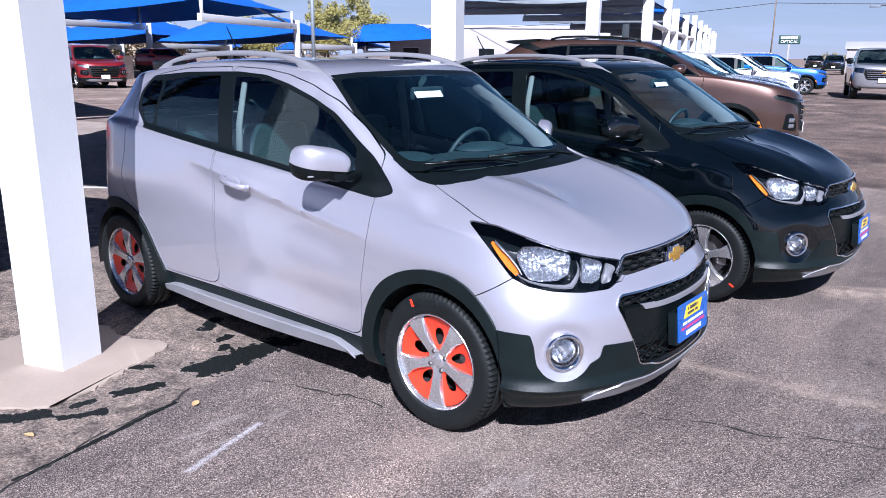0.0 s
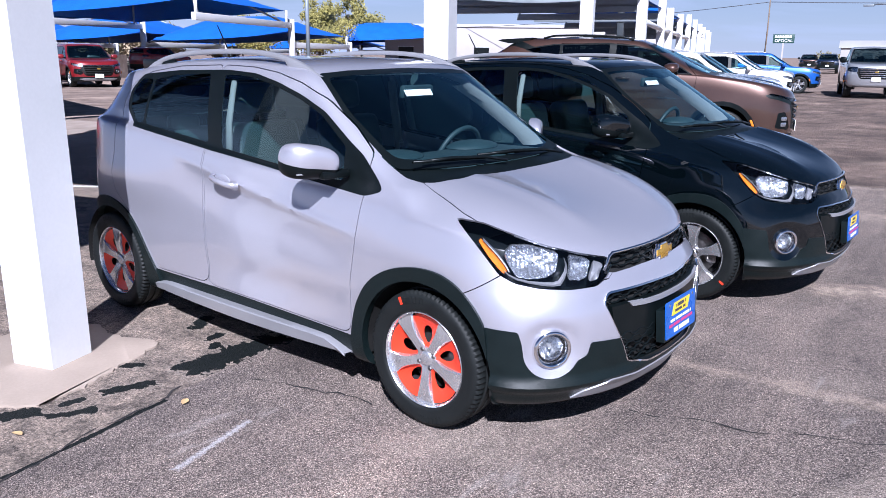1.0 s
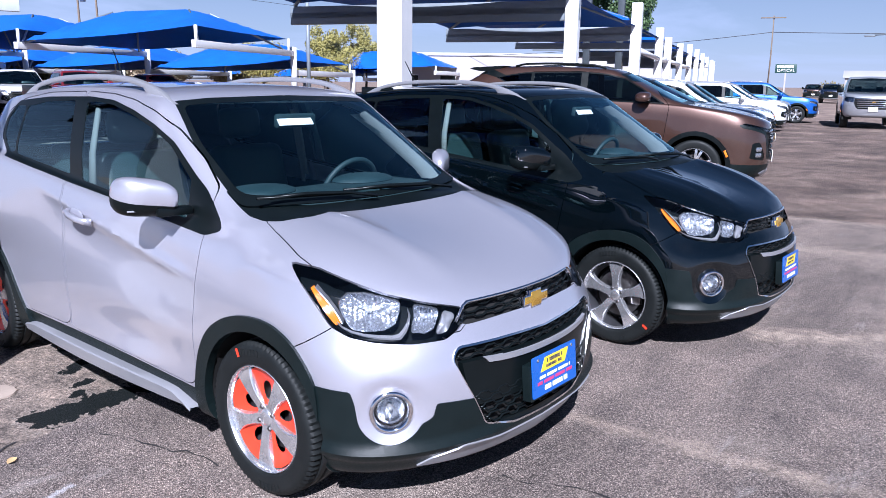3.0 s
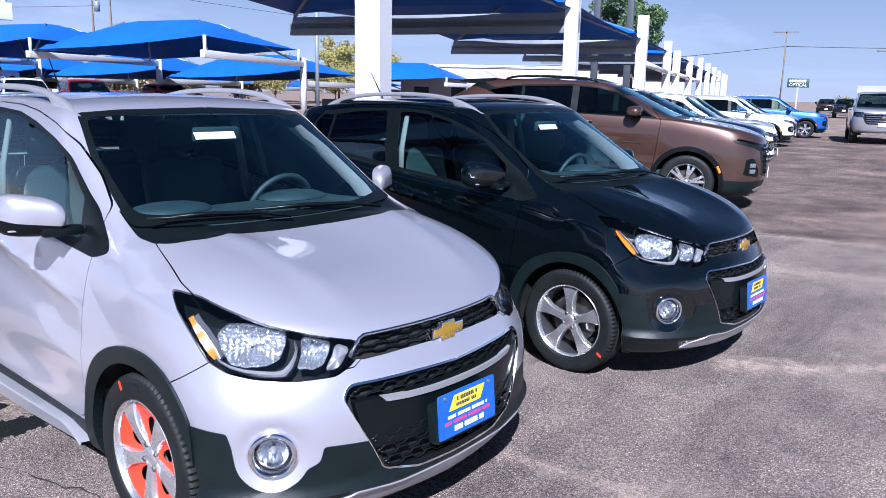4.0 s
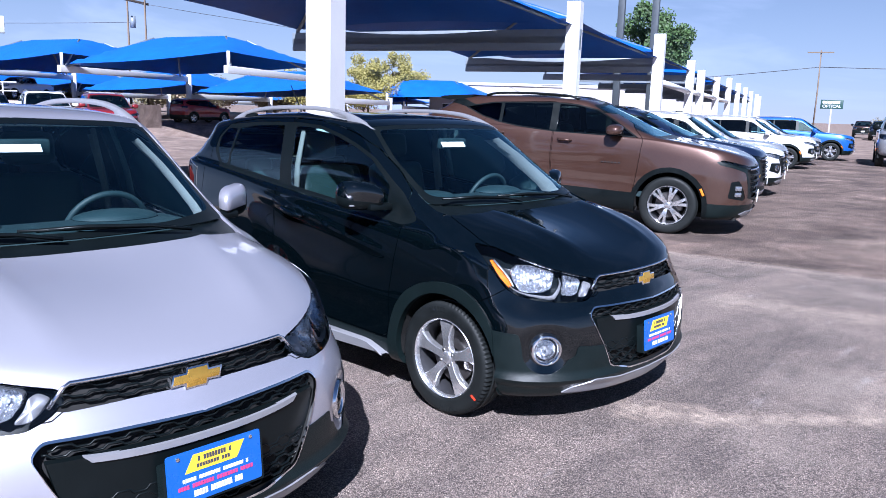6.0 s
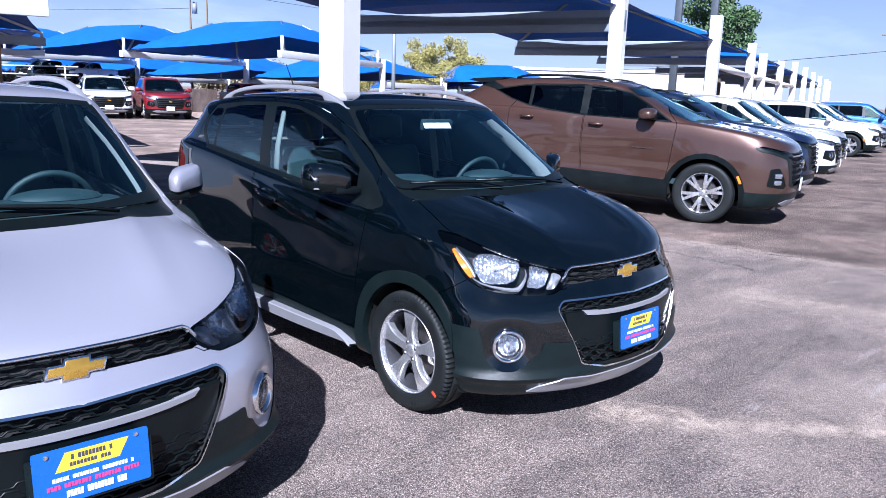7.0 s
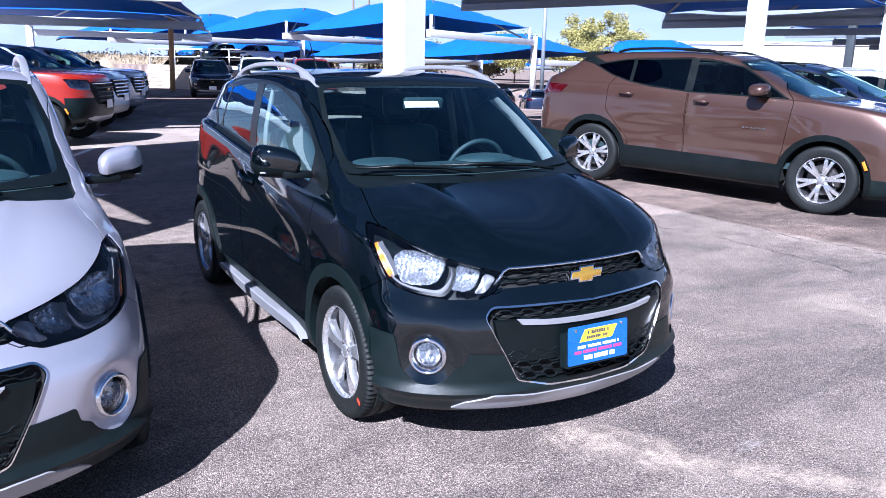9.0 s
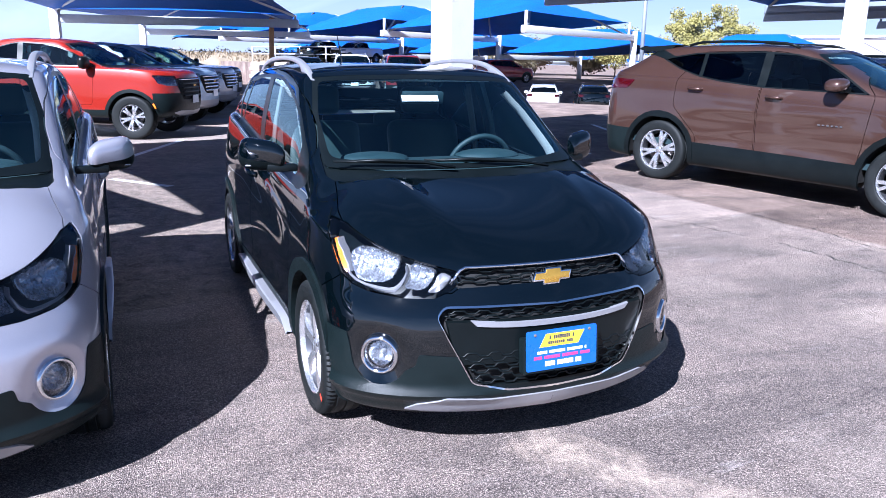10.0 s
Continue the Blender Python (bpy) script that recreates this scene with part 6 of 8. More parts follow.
        add_box(b, -0.016, 0.016, -0.008, 0.004, -0.050, 0.050, 0.004, Matrix.Translation(((ar + 0.034) * math.cos(ma), -hw - 0.026, tr + (ar + 0.034) * math.sin(ma))) @ Matrix.Rotation(-ma, 4, 'Y'))
        P("side_marker", f(b), AMBER)
        for cx in (0.0, -wb):
            b = bmesh.new()
            r0, r1 = [], []
            for k in range(15):
                a = math.pi * (k / 14) * 1.1 - 0.157
                r0.append(b.verts.new((cx + (ar + 0.004) * math.cos(a), -hw + 0.03, tr + (ar + 0.004) * math.sin(a))))
                r1.append(b.verts.new((cx + (ar + 0.004) * math.cos(a), -hw + 0.36, tr + (ar + 0.004) * math.sin(a))))
            for k in range(14):
                b.faces.new((r0[k], r0[k + 1], r1[k + 1], r1[k]))
            b.faces.new(r1)
            P("wheel_house", f(b), CAVITY)
            spoke_wheel(car, (cx, (hw - 0.125) * side, tr), tr, p["tw"], p["rim"], side, p["spokes"], False, RIM_SILVER, 0, p["twin"], True)
    b = bmesh.new()
    add_box(b, xr + 0.15, fo - 0.2, -hw + 0.25, hw - 0.25, low - 0.02, low + 0.04)
    P("underbody", b, CAVITY)
    if p["dark"]:                                  # black roof spoiler
        b = bmesh.new()
        add_prism(b, rounded([(-2.90, 1.680), (-3.40, 1.640), (-3.47, 1.615), (-3.30, 1.585), (-3.00, 1.60)], 0.012, 2), -hw + 0.27, hw - 0.27, Matrix.Rotation(radians(90), 4, 'X'))
        P("spoiler", b, TRIM_BLACK)
    # cabin
    b = bmesh.new()
    add_box(b, cowl - 0.50, cowl - 0.08, -hw + 0.16, hw - 0.16, 0.7, fz - 0.01, 0.05)
    P("dashboard", b, CABIN)
    for y in (-0.38, 0.38):
        b = bmesh.new()
        add_box(b, -0.08, 0.08, -0.25, 0.25, 0, 0.72, 0.07, Matrix.Translation((xb - 0.05, y, 0.62)) @ Matrix.Rotation(radians(-12), 4, 'Y'))
        st = P("seat", b, SEAT_CLOTH)
        b = bmesh.new()
        add_box(b, -0.05, 0.05, -0.13, 0.13, 0, 0.19, 0.05, Matrix.Translation((xb - 0.21, y, 1.36 if H > 1.65 else 1.28)))
        P("headrest", b, SEAT_CLOTH, st)
    b = bmesh.new()
    add_box(b, -0.08, 0.08, -hw + 0.22, hw - 0.22, 0, 0.60, 0.07, Matrix.Translation((rear_x + 0.42 if not p["bed"] else rear_x + 0.12, 0, 0.70)) @ Matrix.Rotation(radians(-14), 4, 'Y'))
    P("rear_seat", b, SEAT_CLOTH)
    b = bmesh.new()
    add_box(b, (up or xr) + 0.30, cowl, -hw + 0.09, hw - 0.09, 0.45, 0.52)
    P("cabin_floor", b, CABIN)
    car.matrix_world = m
    return car


def repaint(car, old, fresh):
    """Gives a copied car another colour: its panels keep their meshes and take the paint from the object."""
    for o in car.children_recursive:
        for s in o.material_slots:
            if s.material == old:
                s.link = 'OBJECT'
                s.material = fresh
    return car

# ---------------------------------------------------------------- ground
def segment_mask(nt, vec, a, b, width, warp):
    """1 along the line from a to b on the ground, falling to 0 at width, with a ragged edge."""
    ax, ay = a
    dx, dy = b[0] - ax, b[1] - ay
    ln = math.hypot(dx, dy)
    sep = nt.nodes.new("ShaderNodeSeparateXYZ")
    nt.links.new(vec, sep.inputs[0])

    def op(kind, x, y=None, clamp=False):
        n = nt.nodes.new("ShaderNodeMath")
        n.operation = kind
        n.use_clamp = clamp
        for i, v in enumerate((x, y)):
            if v is None:
                continue
            if isinstance(v, (int, float)):
                n.inputs[i].default_value = v
            else:
                nt.links.new(v, n.inputs[i])
        return n.outputs[0]
    px, py = op('SUBTRACT', sep.outputs[0], ax), op('SUBTRACT', sep.outputs[1], ay)
    along = op('ADD', op('MULTIPLY', px, dx / ln), op('MULTIPLY', py, dy / ln))
    side = op('ABSOLUTE', op('ADD', op('MULTIPLY', px, -dy / ln), op('MULTIPLY', py, dx / ln)))
    over = op('MAXIMUM', op('MULTIPLY', along, -1.0), op('SUBTRACT', along, ln))
    dist = op('MAXIMUM', side, over)
    dist = op('ADD', dist, op('MULTIPLY', op('SUBTRACT', warp, 0.5), width * 2.6))
    return op('SUBTRACT', 1.0, op('DIVIDE', dist, width), True)


def asphalt():
    m, nt, b = nodes_of("weathered_asphalt")
    v = coords(nt)
    sep = nt.nodes.new("ShaderNodeSeparateXYZ")
    nt.links.new(v, sep.inputs[0])
    stone = add(nt, "ShaderNodeTexVoronoi", Scale=185.0, Randomness=1.0)
    nt.links.new(v, stone.inputs["Vector"])
    tone = noise_tex(nt, v, 260.0, 2)
    cloud = noise_tex(nt, v, 0.55, 7, 0.62, 0.4)
    patch = noise_tex(nt, v, 3.2, 6, 0.65)
    grain = ramp(nt, stone.outputs["Color"], [(0.0, (0.075, 0.067, 0.065)), (0.36, (0.215, 0.194, 0.190)), (0.70, (0.46, 0.419, 0.405)), (1.0, (0.74, 0.68, 0.645))])
    col = mix(nt, 0.30, grain, ramp(nt, tone, [(0.35, (0.10, 0.090, 0.091)), (0.7, (0.52, 0.475, 0.468))]))
    col = mix(nt, ramp(nt, stone.outputs["Distance"], [(0.34, 0.0), (0.74, 0.75)]), col, (0.035, 0.033, 0.035))
    chip = add(nt, "ShaderNodeTexVoronoi", Scale=46.0, Randomness=1.0)
    nt.links.new(v, chip.inputs["Vector"])
    col = mix(nt, ramp(nt, chip.outputs["Distance"], [(0.09, 0.75), (0.17, 0.0)]), col, (0.80, 0.74, 0.70))
    pit = add(nt, "ShaderNodeTexVoronoi", Scale=61.0, Randomness=1.0)
    nt.links.new(v, pit.inputs["Vector"])
    col = mix(nt, ramp(nt, pit.outputs["Distance"], [(0.12, 0.8), (0.26, 0.0)]), col, (0.03, 0.028, 0.03))
    col = mix(nt, 1.0, col, ramp(nt, cloud, [(0.30, (0.74, 0.675, 0.625)), (0.72, (1.38, 1.235, 1.10))]), 'MULTIPLY')
    col = mix(nt, 1.0, col, ramp(nt, patch, [(0.30, (0.80, 0.80, 0.82)), (0.75, (1.14, 1.12, 1.10))]), 'MULTIPLY')
    # long worn lanes of lighter and darker surface, and pale scabs along them
    mp = nt.nodes.new("ShaderNodeMapping")
    mp.inputs["Rotation"].default_value = (0, 0, radians(14))
    mp.inputs["Scale"].default_value = (1.0, 0.22, 1.0)
    nt.links.new(v, mp.inputs["Vector"])
    lane = noise_tex(nt, mp.outputs[0], 1.5, 8, 0.68, 0.6)
    lane2 = noise_tex(nt, mp.outputs[0], 5.5, 7, 0.7, 0.3)
    col = mix(nt, 1.0, col, ramp(nt, lane, [(0.36, (0.74, 0.745, 0.755)), (0.50, (1.08, 1.07, 1.06)), (0.66, (1.34, 1.30, 1.26))]), 'MULTIPLY')
    scab = ramp(nt, lane2, [(0.60, 0.0), (0.70, 0.42)])
    col = mix(nt, scab, col, (0.50, 0.45, 0.42))
    # thin tan dust lying in patches
    tan = ramp(nt, noise_tex(nt, v, 0.9, 6, 0.6, 0.5), [(0.52, 0.0), (0.70, 0.50)])
    tanm = nt.nodes.new("ShaderNodeMath")
    tanm.operation = 'MULTIPLY'
    nt.links.new(tan, tanm.inputs[0])
    nt.links.new(ramp(nt, noise_tex(nt, v, 70.0, 3, 0.6), [(0.35, 0.2), (0.65, 1.0)]), tanm.inputs[1])
    col = mix(nt, tanm.outputs[0], col, (0.50, 0.415, 0.345))
    # brown, older surface beyond the seam, and pale dusty ground far behind
    old = noise_tex(nt, v, 55.0, 9, 0.75)
    oldc = ramp(nt, old, [(0.30, (0.035, 0.029, 0.025)), (0.46, (0.165, 0.136, 0.116)), (0.72, (0.36, 0.300, 0.255))])
    oldc = mix(nt, 1.0, oldc, ramp(nt, stone.outputs["Color"], [(0.1, (0.55, 0.55, 0.55)), (0.5, (1.0, 1.0, 1.0)), (0.95, (1.75, 1.7, 1.65))]), 'MULTIPLY')
    oldc = mix(nt, ramp(nt, chip.outputs["Distance"], [(0.08, 0.7), (0.15, 0.0)]), oldc, (0.62, 0.55, 0.50))
    oldc = mix(nt, 1.0, oldc, ramp(nt, noise_tex(nt, v, 7.0, 9, 0.72, 0.5), [(0.36, (0.42, 0.42, 0.43)), (0.50, (0.95, 0.93, 0.92)), (0.66, (1.45, 1.38, 1.32))]), 'MULTIPLY')
    e1 = add(nt, "ShaderNodeMath", )
    e1.operation = 'MULTIPLY_ADD'
    nt.links.new(patch, e1.inputs[0])
    e1.inputs[1].default_value = 0.10
    nt.links.new(sep.outputs[0], e1.inputs[2])
    yy = add(nt, "ShaderNodeMath")
    yy.operation = 'MULTIPLY_ADD'
    nt.links.new(sep.outputs[1], yy.inputs[0])
    yy.inputs[1].default_value = 0.20
    nt.links.new(e1.outputs[0], yy.inputs[2])
    nearx = nt.nodes.new("ShaderNodeMapRange")
    nearx.inputs["From Min"].default_value, nearx.inputs["From Max"].default_value = -1.255, -1.275
    nt.links.new(yy.outputs[0], nearx.inputs["Value"])
    side = nt.nodes.new("ShaderNodeMapRange")
    side.inputs["From Min"].default_value, side.inputs["From Max"].default_value = 3.2, 0.6
    nt.links.new(sep.outputs[1], side.inputs["Value"])
    nearm = nt.nodes.new("ShaderNodeMath")
    nearm.operation = 'MULTIPLY'
    nt.links.new(nearx.outputs[0], nearm.inputs[0])
    nt.links.new(side.outputs[0], nearm.inputs[1])
    col = mix(nt, nearm.outputs[0], col, oldc)
    far = nt.nodes.new("ShaderNodeMapRange")
    far.inputs["From Min"].default_value, far.inputs["From Max"].default_value = -8.0, -12.5
    fx = add(nt, "ShaderNodeMath")
    fx.operation = 'MULTIPLY_ADD'
    nt.links.new(cloud, fx.inputs[0])
    fx.inputs[1].default_value = 3.0
    nt.links.new(sep.outputs[0], fx.inputs[2])
    nt.links.new(fx.outputs[0], far.inputs["Value"])
    dustc = ramp(nt, noise_tex(nt, v, 1.4, 8, 0.65), [(0.3, (0.24, 0.190, 0.160)), (0.7, (0.40, 0.335, 0.295))])
    col = mix(nt, far.outputs[0], col, dustc)
    fy = nt.nodes.new("ShaderNodeMapRange")
    fy.inputs["From Min"].default_value, fy.inputs["From Max"].default_value = 34.0, 40.0
    nt.links.new(sep.outputs[1], fy.inputs["Value"])
    col = mix(nt, fy.outputs[0], col, dustc)
    # darker, older paving beyond the long crack
    s1 = nt.nodes.new("ShaderNodeMath")
    s1.operation = 'MULTIPLY_ADD'
    nt.links.new(sep.outputs[0], s1.inputs[0])
    s1.inputs[1].default_value = -0.14
    nt.links.new(sep.outputs[1], s1.inputs[2])
    s2 = nt.nodes.new("ShaderNodeMapRange")
    s2.inputs["From Min"].default_value, s2.inputs["From Max"].default_value = 7.12, 7.20
    nt.links.new(s1.outputs[0], s2.inputs["Value"])
    worn = ramp(nt, noise_tex(nt, v, 0.8, 9, 0.68, 0.6), [(0.38, (0.50, 0.46, 0.45)), (0.52, (0.72, 0.66, 0.64)), (0.64, (1.05, 0.97, 0.92))])
    col = mix(nt, s2.outputs[0], col, mix(nt, 1.0, col, worn, 'MULTIPLY'))
    # chalky streaks of dust and dark tyre smears
    warp = noise_tex(nt, v, 5.0, 7, 0.7)
    fine = noise_tex(nt, v, 60.0, 4, 0.6)
    dust = None
    for a, c, w, k in (((0.55, 0.56), (1.07, 0.61), 0.07, 0.55), ((1.07, 0.61), (2.2, 0.72), 0.09, 0.6), ((0.86, 2.42), (1.22, 2.62), 0.17, 1.0), ((1.22, 2.62), (1.80, 3.24), 0.10, 0.85), ((1.80, 3.24), (3.2, 4.9), 0.16, 0.6), ((-1.4, 6.85), (1.6, 7.4), 0.22, 0.45), ((0.2, 5.2), (3.4, 6.2), 0.30, 0.55), ((-0.2, 9.6), (3.8, 12.0), 0.4, 0.40)):
        s = segment_mask(nt, v, a, c, w, warp)
        mm = add(nt, "ShaderNodeMath")
        mm.operation = 'MULTIPLY'
        nt.links.new(s, mm.inputs[0])
        mm.inputs[1].default_value = k
        if dust is None:
            dust = mm.outputs[0]
        else:
            q = nt.nodes.new("ShaderNodeMath")
            q.operation = 'MAXIMUM'
            nt.links.new(dust, q.inputs[0])
            nt.links.new(mm.outputs[0], q.inputs[1])
            dust = q.outputs[0]
    dm = nt.nodes.new("ShaderNodeMath")
    dm.operation = 'MULTIPLY'
    nt.links.new(dust, dm.inputs[0])
    nt.links.new(ramp(nt, mix(nt, 0.6, fine, noise_tex(nt, v, 14.0, 5, 0.65)), [(0.38, 0.05), (0.62, 1.0)]), dm.inputs[1])
    col = mix(nt, dm.outputs[0], col, (0.60, 0.475, 0.375))
    # oil and damp beside the sill
    wet_warp = noise_tex(nt, v, 11.0, 12, 0.66, 0.4)
    wet = segment_mask(nt, v, (-1.235, -1.02), (-1.265, -0.56), 0.15, wet_warp)
    for a, c, w in (((-1.51, -0.78), (-1.54, -0.70), 0.05), ((-1.20, -1.60), (-1.25, -1.72), 0.055), ((-1.24, -1.28), (-1.30, -1.44), 0.06), ((-1.74, -0.70), (-1.82, -0.58), 0.07), ((-1.49, -1.20), (-1.55, -1.28), 0.05), ((-1.36, -1.76), (-1.44, -1.90), 0.065), ((-1.40, -0.83), (-1.44, -0.78), 0.04), ((-1.33, -1.64), (-1.32, -1.56), 0.04), ((-1.03, -1.34), (-0.90, -2.05), 0.020)):
        q = nt.nodes.new("ShaderNodeMath")
        q.operation = 'MAXIMUM'
        nt.links.new(wet, q.inputs[0])
        nt.links.new(segment_mask(nt, v, a, c, w, wet_warp), q.inputs[1])
        wet = q.outputs[0]
    wetr = ramp(nt, wet, [(0.36, 0.0), (0.42, 1.0)])
    col = mix(nt, ramp(nt, wet, [(0.22, 0.0), (0.34, 0.35), (0.40, 0.0)]), col, (0.40, 0.35, 0.30))
    col = mix(nt, wetr, col, mix(nt, ramp(nt, chip.outputs["Distance"], [(0.06, 0.5), (0.12, 0.0)]), (0.004, 0.006, 0.006), (0.20, 0.19, 0.18)))
    # a faint painted stroke
    mark = segment_mask(nt, v, (-0.48, -1.62), (-0.585, -1.23), 0.022, fine)
    col = mix(nt, ramp(nt, mark, [(0.1, 0.0), (0.8, 0.6)]), col, (0.62, 0.60, 0.62))
    nt.links.new(col, b.inputs["Base Color"])
    nt.links.new(mix(nt, wetr, 0.86, 0.75), b.inputs["Roughness"])
    b.inputs["Specular IOR Level"].default_value = 0.22
    h = mix(nt, 0.25, stone.outputs["Distance"], tone)
    h2 = mix(nt, nearx.outputs[0], h, old)
    bump(nt, b, h2, 0.9, 0.010)
    return m


ASPHALT = asphalt()
CONCRETE = plain("tan_concrete", (0.33, 0.265, 0.215), 0.85, 0, 0.12, 5, 0.4, 160)
CRACK = plain("crack_filler", (0.022, 0.020, 0.020), 0.9, 0, 0.4, 30)
LEAF_DRY = plain("dry_leaf", (0.46, 0.31, 0.15), 0.7, 0, 0.25, 60)
LINE_PAINT = plain("worn_white_line", (0.66, 0.64, 0.62), 0.8, 0, 0.25, 12, 0.3, 120)


def rise(x, y):
    """The lot climbs a little behind the bronze car and drops to a lower lot far behind it."""
    s = lambda t: max(0.0, min(1.0, t)) ** 2 * (3 - 2 * max(0.0, min(1.0, t)))
    u = -(x * 0.945 + (y - 8.2) * 0.327)
    d = 0.86 * (3.2 - x) + 0.50 * (y - 0.9)
    low = -1.45 * s((d - 27) / 15) * s((y - 14) / 9) * s((57 - d) / 4) * s((48 - y) / 10)      # the far lot lies lower
    return low + 0.080 * s((u - 1.9) / 2.8) * s((y - 3.9) / 2.6)


gb_ = bmesh.new()
gx = sorted(set([-1500, -600, -250, -120, -90, -70] + [-60 + 2 * k for k in range(20)] + [-20] + [-18 + 0.75 * k for k in range(33)] + [8, 12, 20, 40, 90, 250, 700, 1500]))
gy = sorted(set([-1500, -500, -150, -50, -20, -8, -4] + [-2 + 0.75 * k for k in range(30)] + [22, 24, 26, 28, 30, 32, 35, 38, 41, 44, 48, 55, 80, 120, 250, 600, 1500]))
gv = [[gb_.verts.new((x, y, rise(x, y))) for x in gx] for y in gy]
for i in range(len(gy) - 1):
    for j in range(len(gx) - 1):
        gb_.faces.new((gv[i][j], gv[i][j + 1], gv[i + 1][j + 1], gv[i + 1][j]))
ground = tagged(link("ground", gb_, ASPHALT, smooth=60), "weathered grey asphalt of a car lot with dusty streaks", "ground", kind="structure")

# concrete collar round the nearest post
pad = []
rp = random.Random(4)
rough_pad = [(-1.504, -1.83), (-1.389, -1.722), (-1.411, -1.544), (-1.48, -1.373), (-1.535, -1.271), (-1.563, -1.164), (-1.654, -0.986), (-1.733, -0.975), (-1.924, -1.08), (-2.20, -1.05), (-2.40, -1.35), (-2.36, -1.75), (-2.05, -2.02), (-1.72, -2.00)]
for k, p in enumerate(rough_pad):
    q = rough_pad[(k + 1) % len(rough_pad)]
    for i in range(7):
        t = i / 7
        pad.append((p[0] + (q[0] - p[0]) * t + rp.gauss(0, 0.008), p[1] + (q[1] - p[1]) * t + rp.gauss(0, 0.008)))
tagged(link("concrete_collar", add_prism(bmesh.new(), pad, -0.05, 0.010, None, 0.004), CONCRETE), "ragged tan concrete collar at the foot of a post", "concrete", kind="structure")


def crack_line(pts, w, seed):
    r = random.Random(seed)
    b = bmesh.new()
    out, drift = [], 0.0
    for i in range(len(pts) - 1):
        a, c = Vector(pts[i]), Vector(pts[i + 1])
        n = max(4, int((c - a).length / 0.05))
        nrm = Vector((-(c - a).y, (c - a).x)).normalized()
        for k in range(n):
            drift = drift * 0.82 + r.gauss(0, 0.016)
            out.append(a.lerp(c, k / n) + nrm * (drift + r.gauss(0, 0.005)))
    row = []
    for i, p in enumerate(out):
        d = (out[min(i + 1, len(out) - 1)] - out[max(i - 1, 0)]).normalized()
        nrm = Vector((-d.y, d.x))
        ww = w * r.choice((0.06, 0.25, 0.5, 0.8, 1.0)) * r.uniform(0.7, 1.0)
        z = rise(p.x, p.y) + 0.004
        row.append((b.verts.new((*(p + nrm * ww), z)), b.verts.new((*(p - nrm * ww), z))))
    for (a1, b1), (a2, b2) in zip(row, row[1:]):
        b.faces.new((a1, b1, b2, a2))
    for f in b.faces:
        if f.normal.z < 0:
            f.normal_flip()
    bmesh.ops.recalc_face_normals(b, faces=b.faces)
    return tagged(link("asphalt_crack", b, CRACK), "dark ragged crack across the weathered asphalt", "crack", "cracks in the asphalt", "structure")


crack_line([(-0.84, -2.30), (-0.93, -1.90), (-1.02, -1.42), (-1.07, -1.15)], 0.007, 1)
crack_line([(-0.90, -0.98), (-0.55, -0.80), (-0.25, -0.74)], 0.006, 2)
crack_line([(0.60, -0.11), (0.97, 0.0), (1.255, 0.162), (1.474, 0.285), (2.1, 0.5)], 0.006, 3)
crack_line([(-2.9, 6.80), (-2.0, 6.95), (-1.1, 6.84), (-0.3, 7.05), (0.5, 7.10), (1.3, 7.42)], 0.012, 4)
crack_line([(-3.4, 5.2), (-2.4, 5.9), (-1.2, 6.2), (-0.2, 6.1)], 0.010, 5)


def leaf(x, y, turn):
    b = bmesh.new()
    poly = [(0, -0.024), (0.012, -0.014), (0.017, 0.002), (0.011, 0.016), (0.0, 0.028), (-0.013, 0.014), (-0.016, -0.002), (-0.010, -0.016)]
    c = b.verts.new((0, 0, 0.007))
    vs = [b.verts.new((p, q, 0.010 + 0.30 * abs(p))) for p, q in poly]
    for i in range(len(vs)):
        b.faces.new((c, vs[i], vs[(i + 1) % len(vs)]))
    ob = link("fallen_leaf", b, LEAF_DRY)
    ob.matrix_world = pose(x, y, 0.0, 4, 6, turn)
    tagged(ob, "curled dry yellow leaf lying on the asphalt", "leaf", "fallen leaves")


for q in ((-0.935, -1.296, 30), (-1.19, -1.89, 110), (2.1, 3.6, 20)):
    leaf(*q)

# white bay lines behind the cars
for i, (x0, y0, x1, y1) in enumerate(((-7.1, 0.80, -6.3, 1.45), (-12.0, 2.1, -6.2, -0.2), (-11.0, 6.9, -5.2, 4.6), (-12.6, 11.6, -7.0, 9.4))):
    d = Vector((x1 - x0, y1 - y0)).normalized()
    n = Vector((-d.y, d.x)) * 0.055
    b = bmesh.new()
    k = 12
    for j in range(k):
        p, q = Vector((x0, y0)).lerp(Vector((x1, y1)), j / k), Vector((x0, y0)).lerp(Vector((x1, y1)), (j + 0.97) / k)
        b.faces.new([b.verts.new((*w, rise(*w) + 0.004)) for w in (p - n, q - n, q + n, p + n)])
    tagged(link("bay_line", b, LINE_PAINT), "worn white parking bay line painted on the asphalt", "road marking", "bay lines", "structure")

# ---------------------------------------------------------------- the two small hatchbacks
hatchback(Matrix(), PAINT_SILVER, "silver small hatchback with red film in its wheels", True)
hatchback(Matrix.Translation((0.179, 2.382, 0)), PAINT_BLACK, "glossy black small hatchback with polished wheels", False)

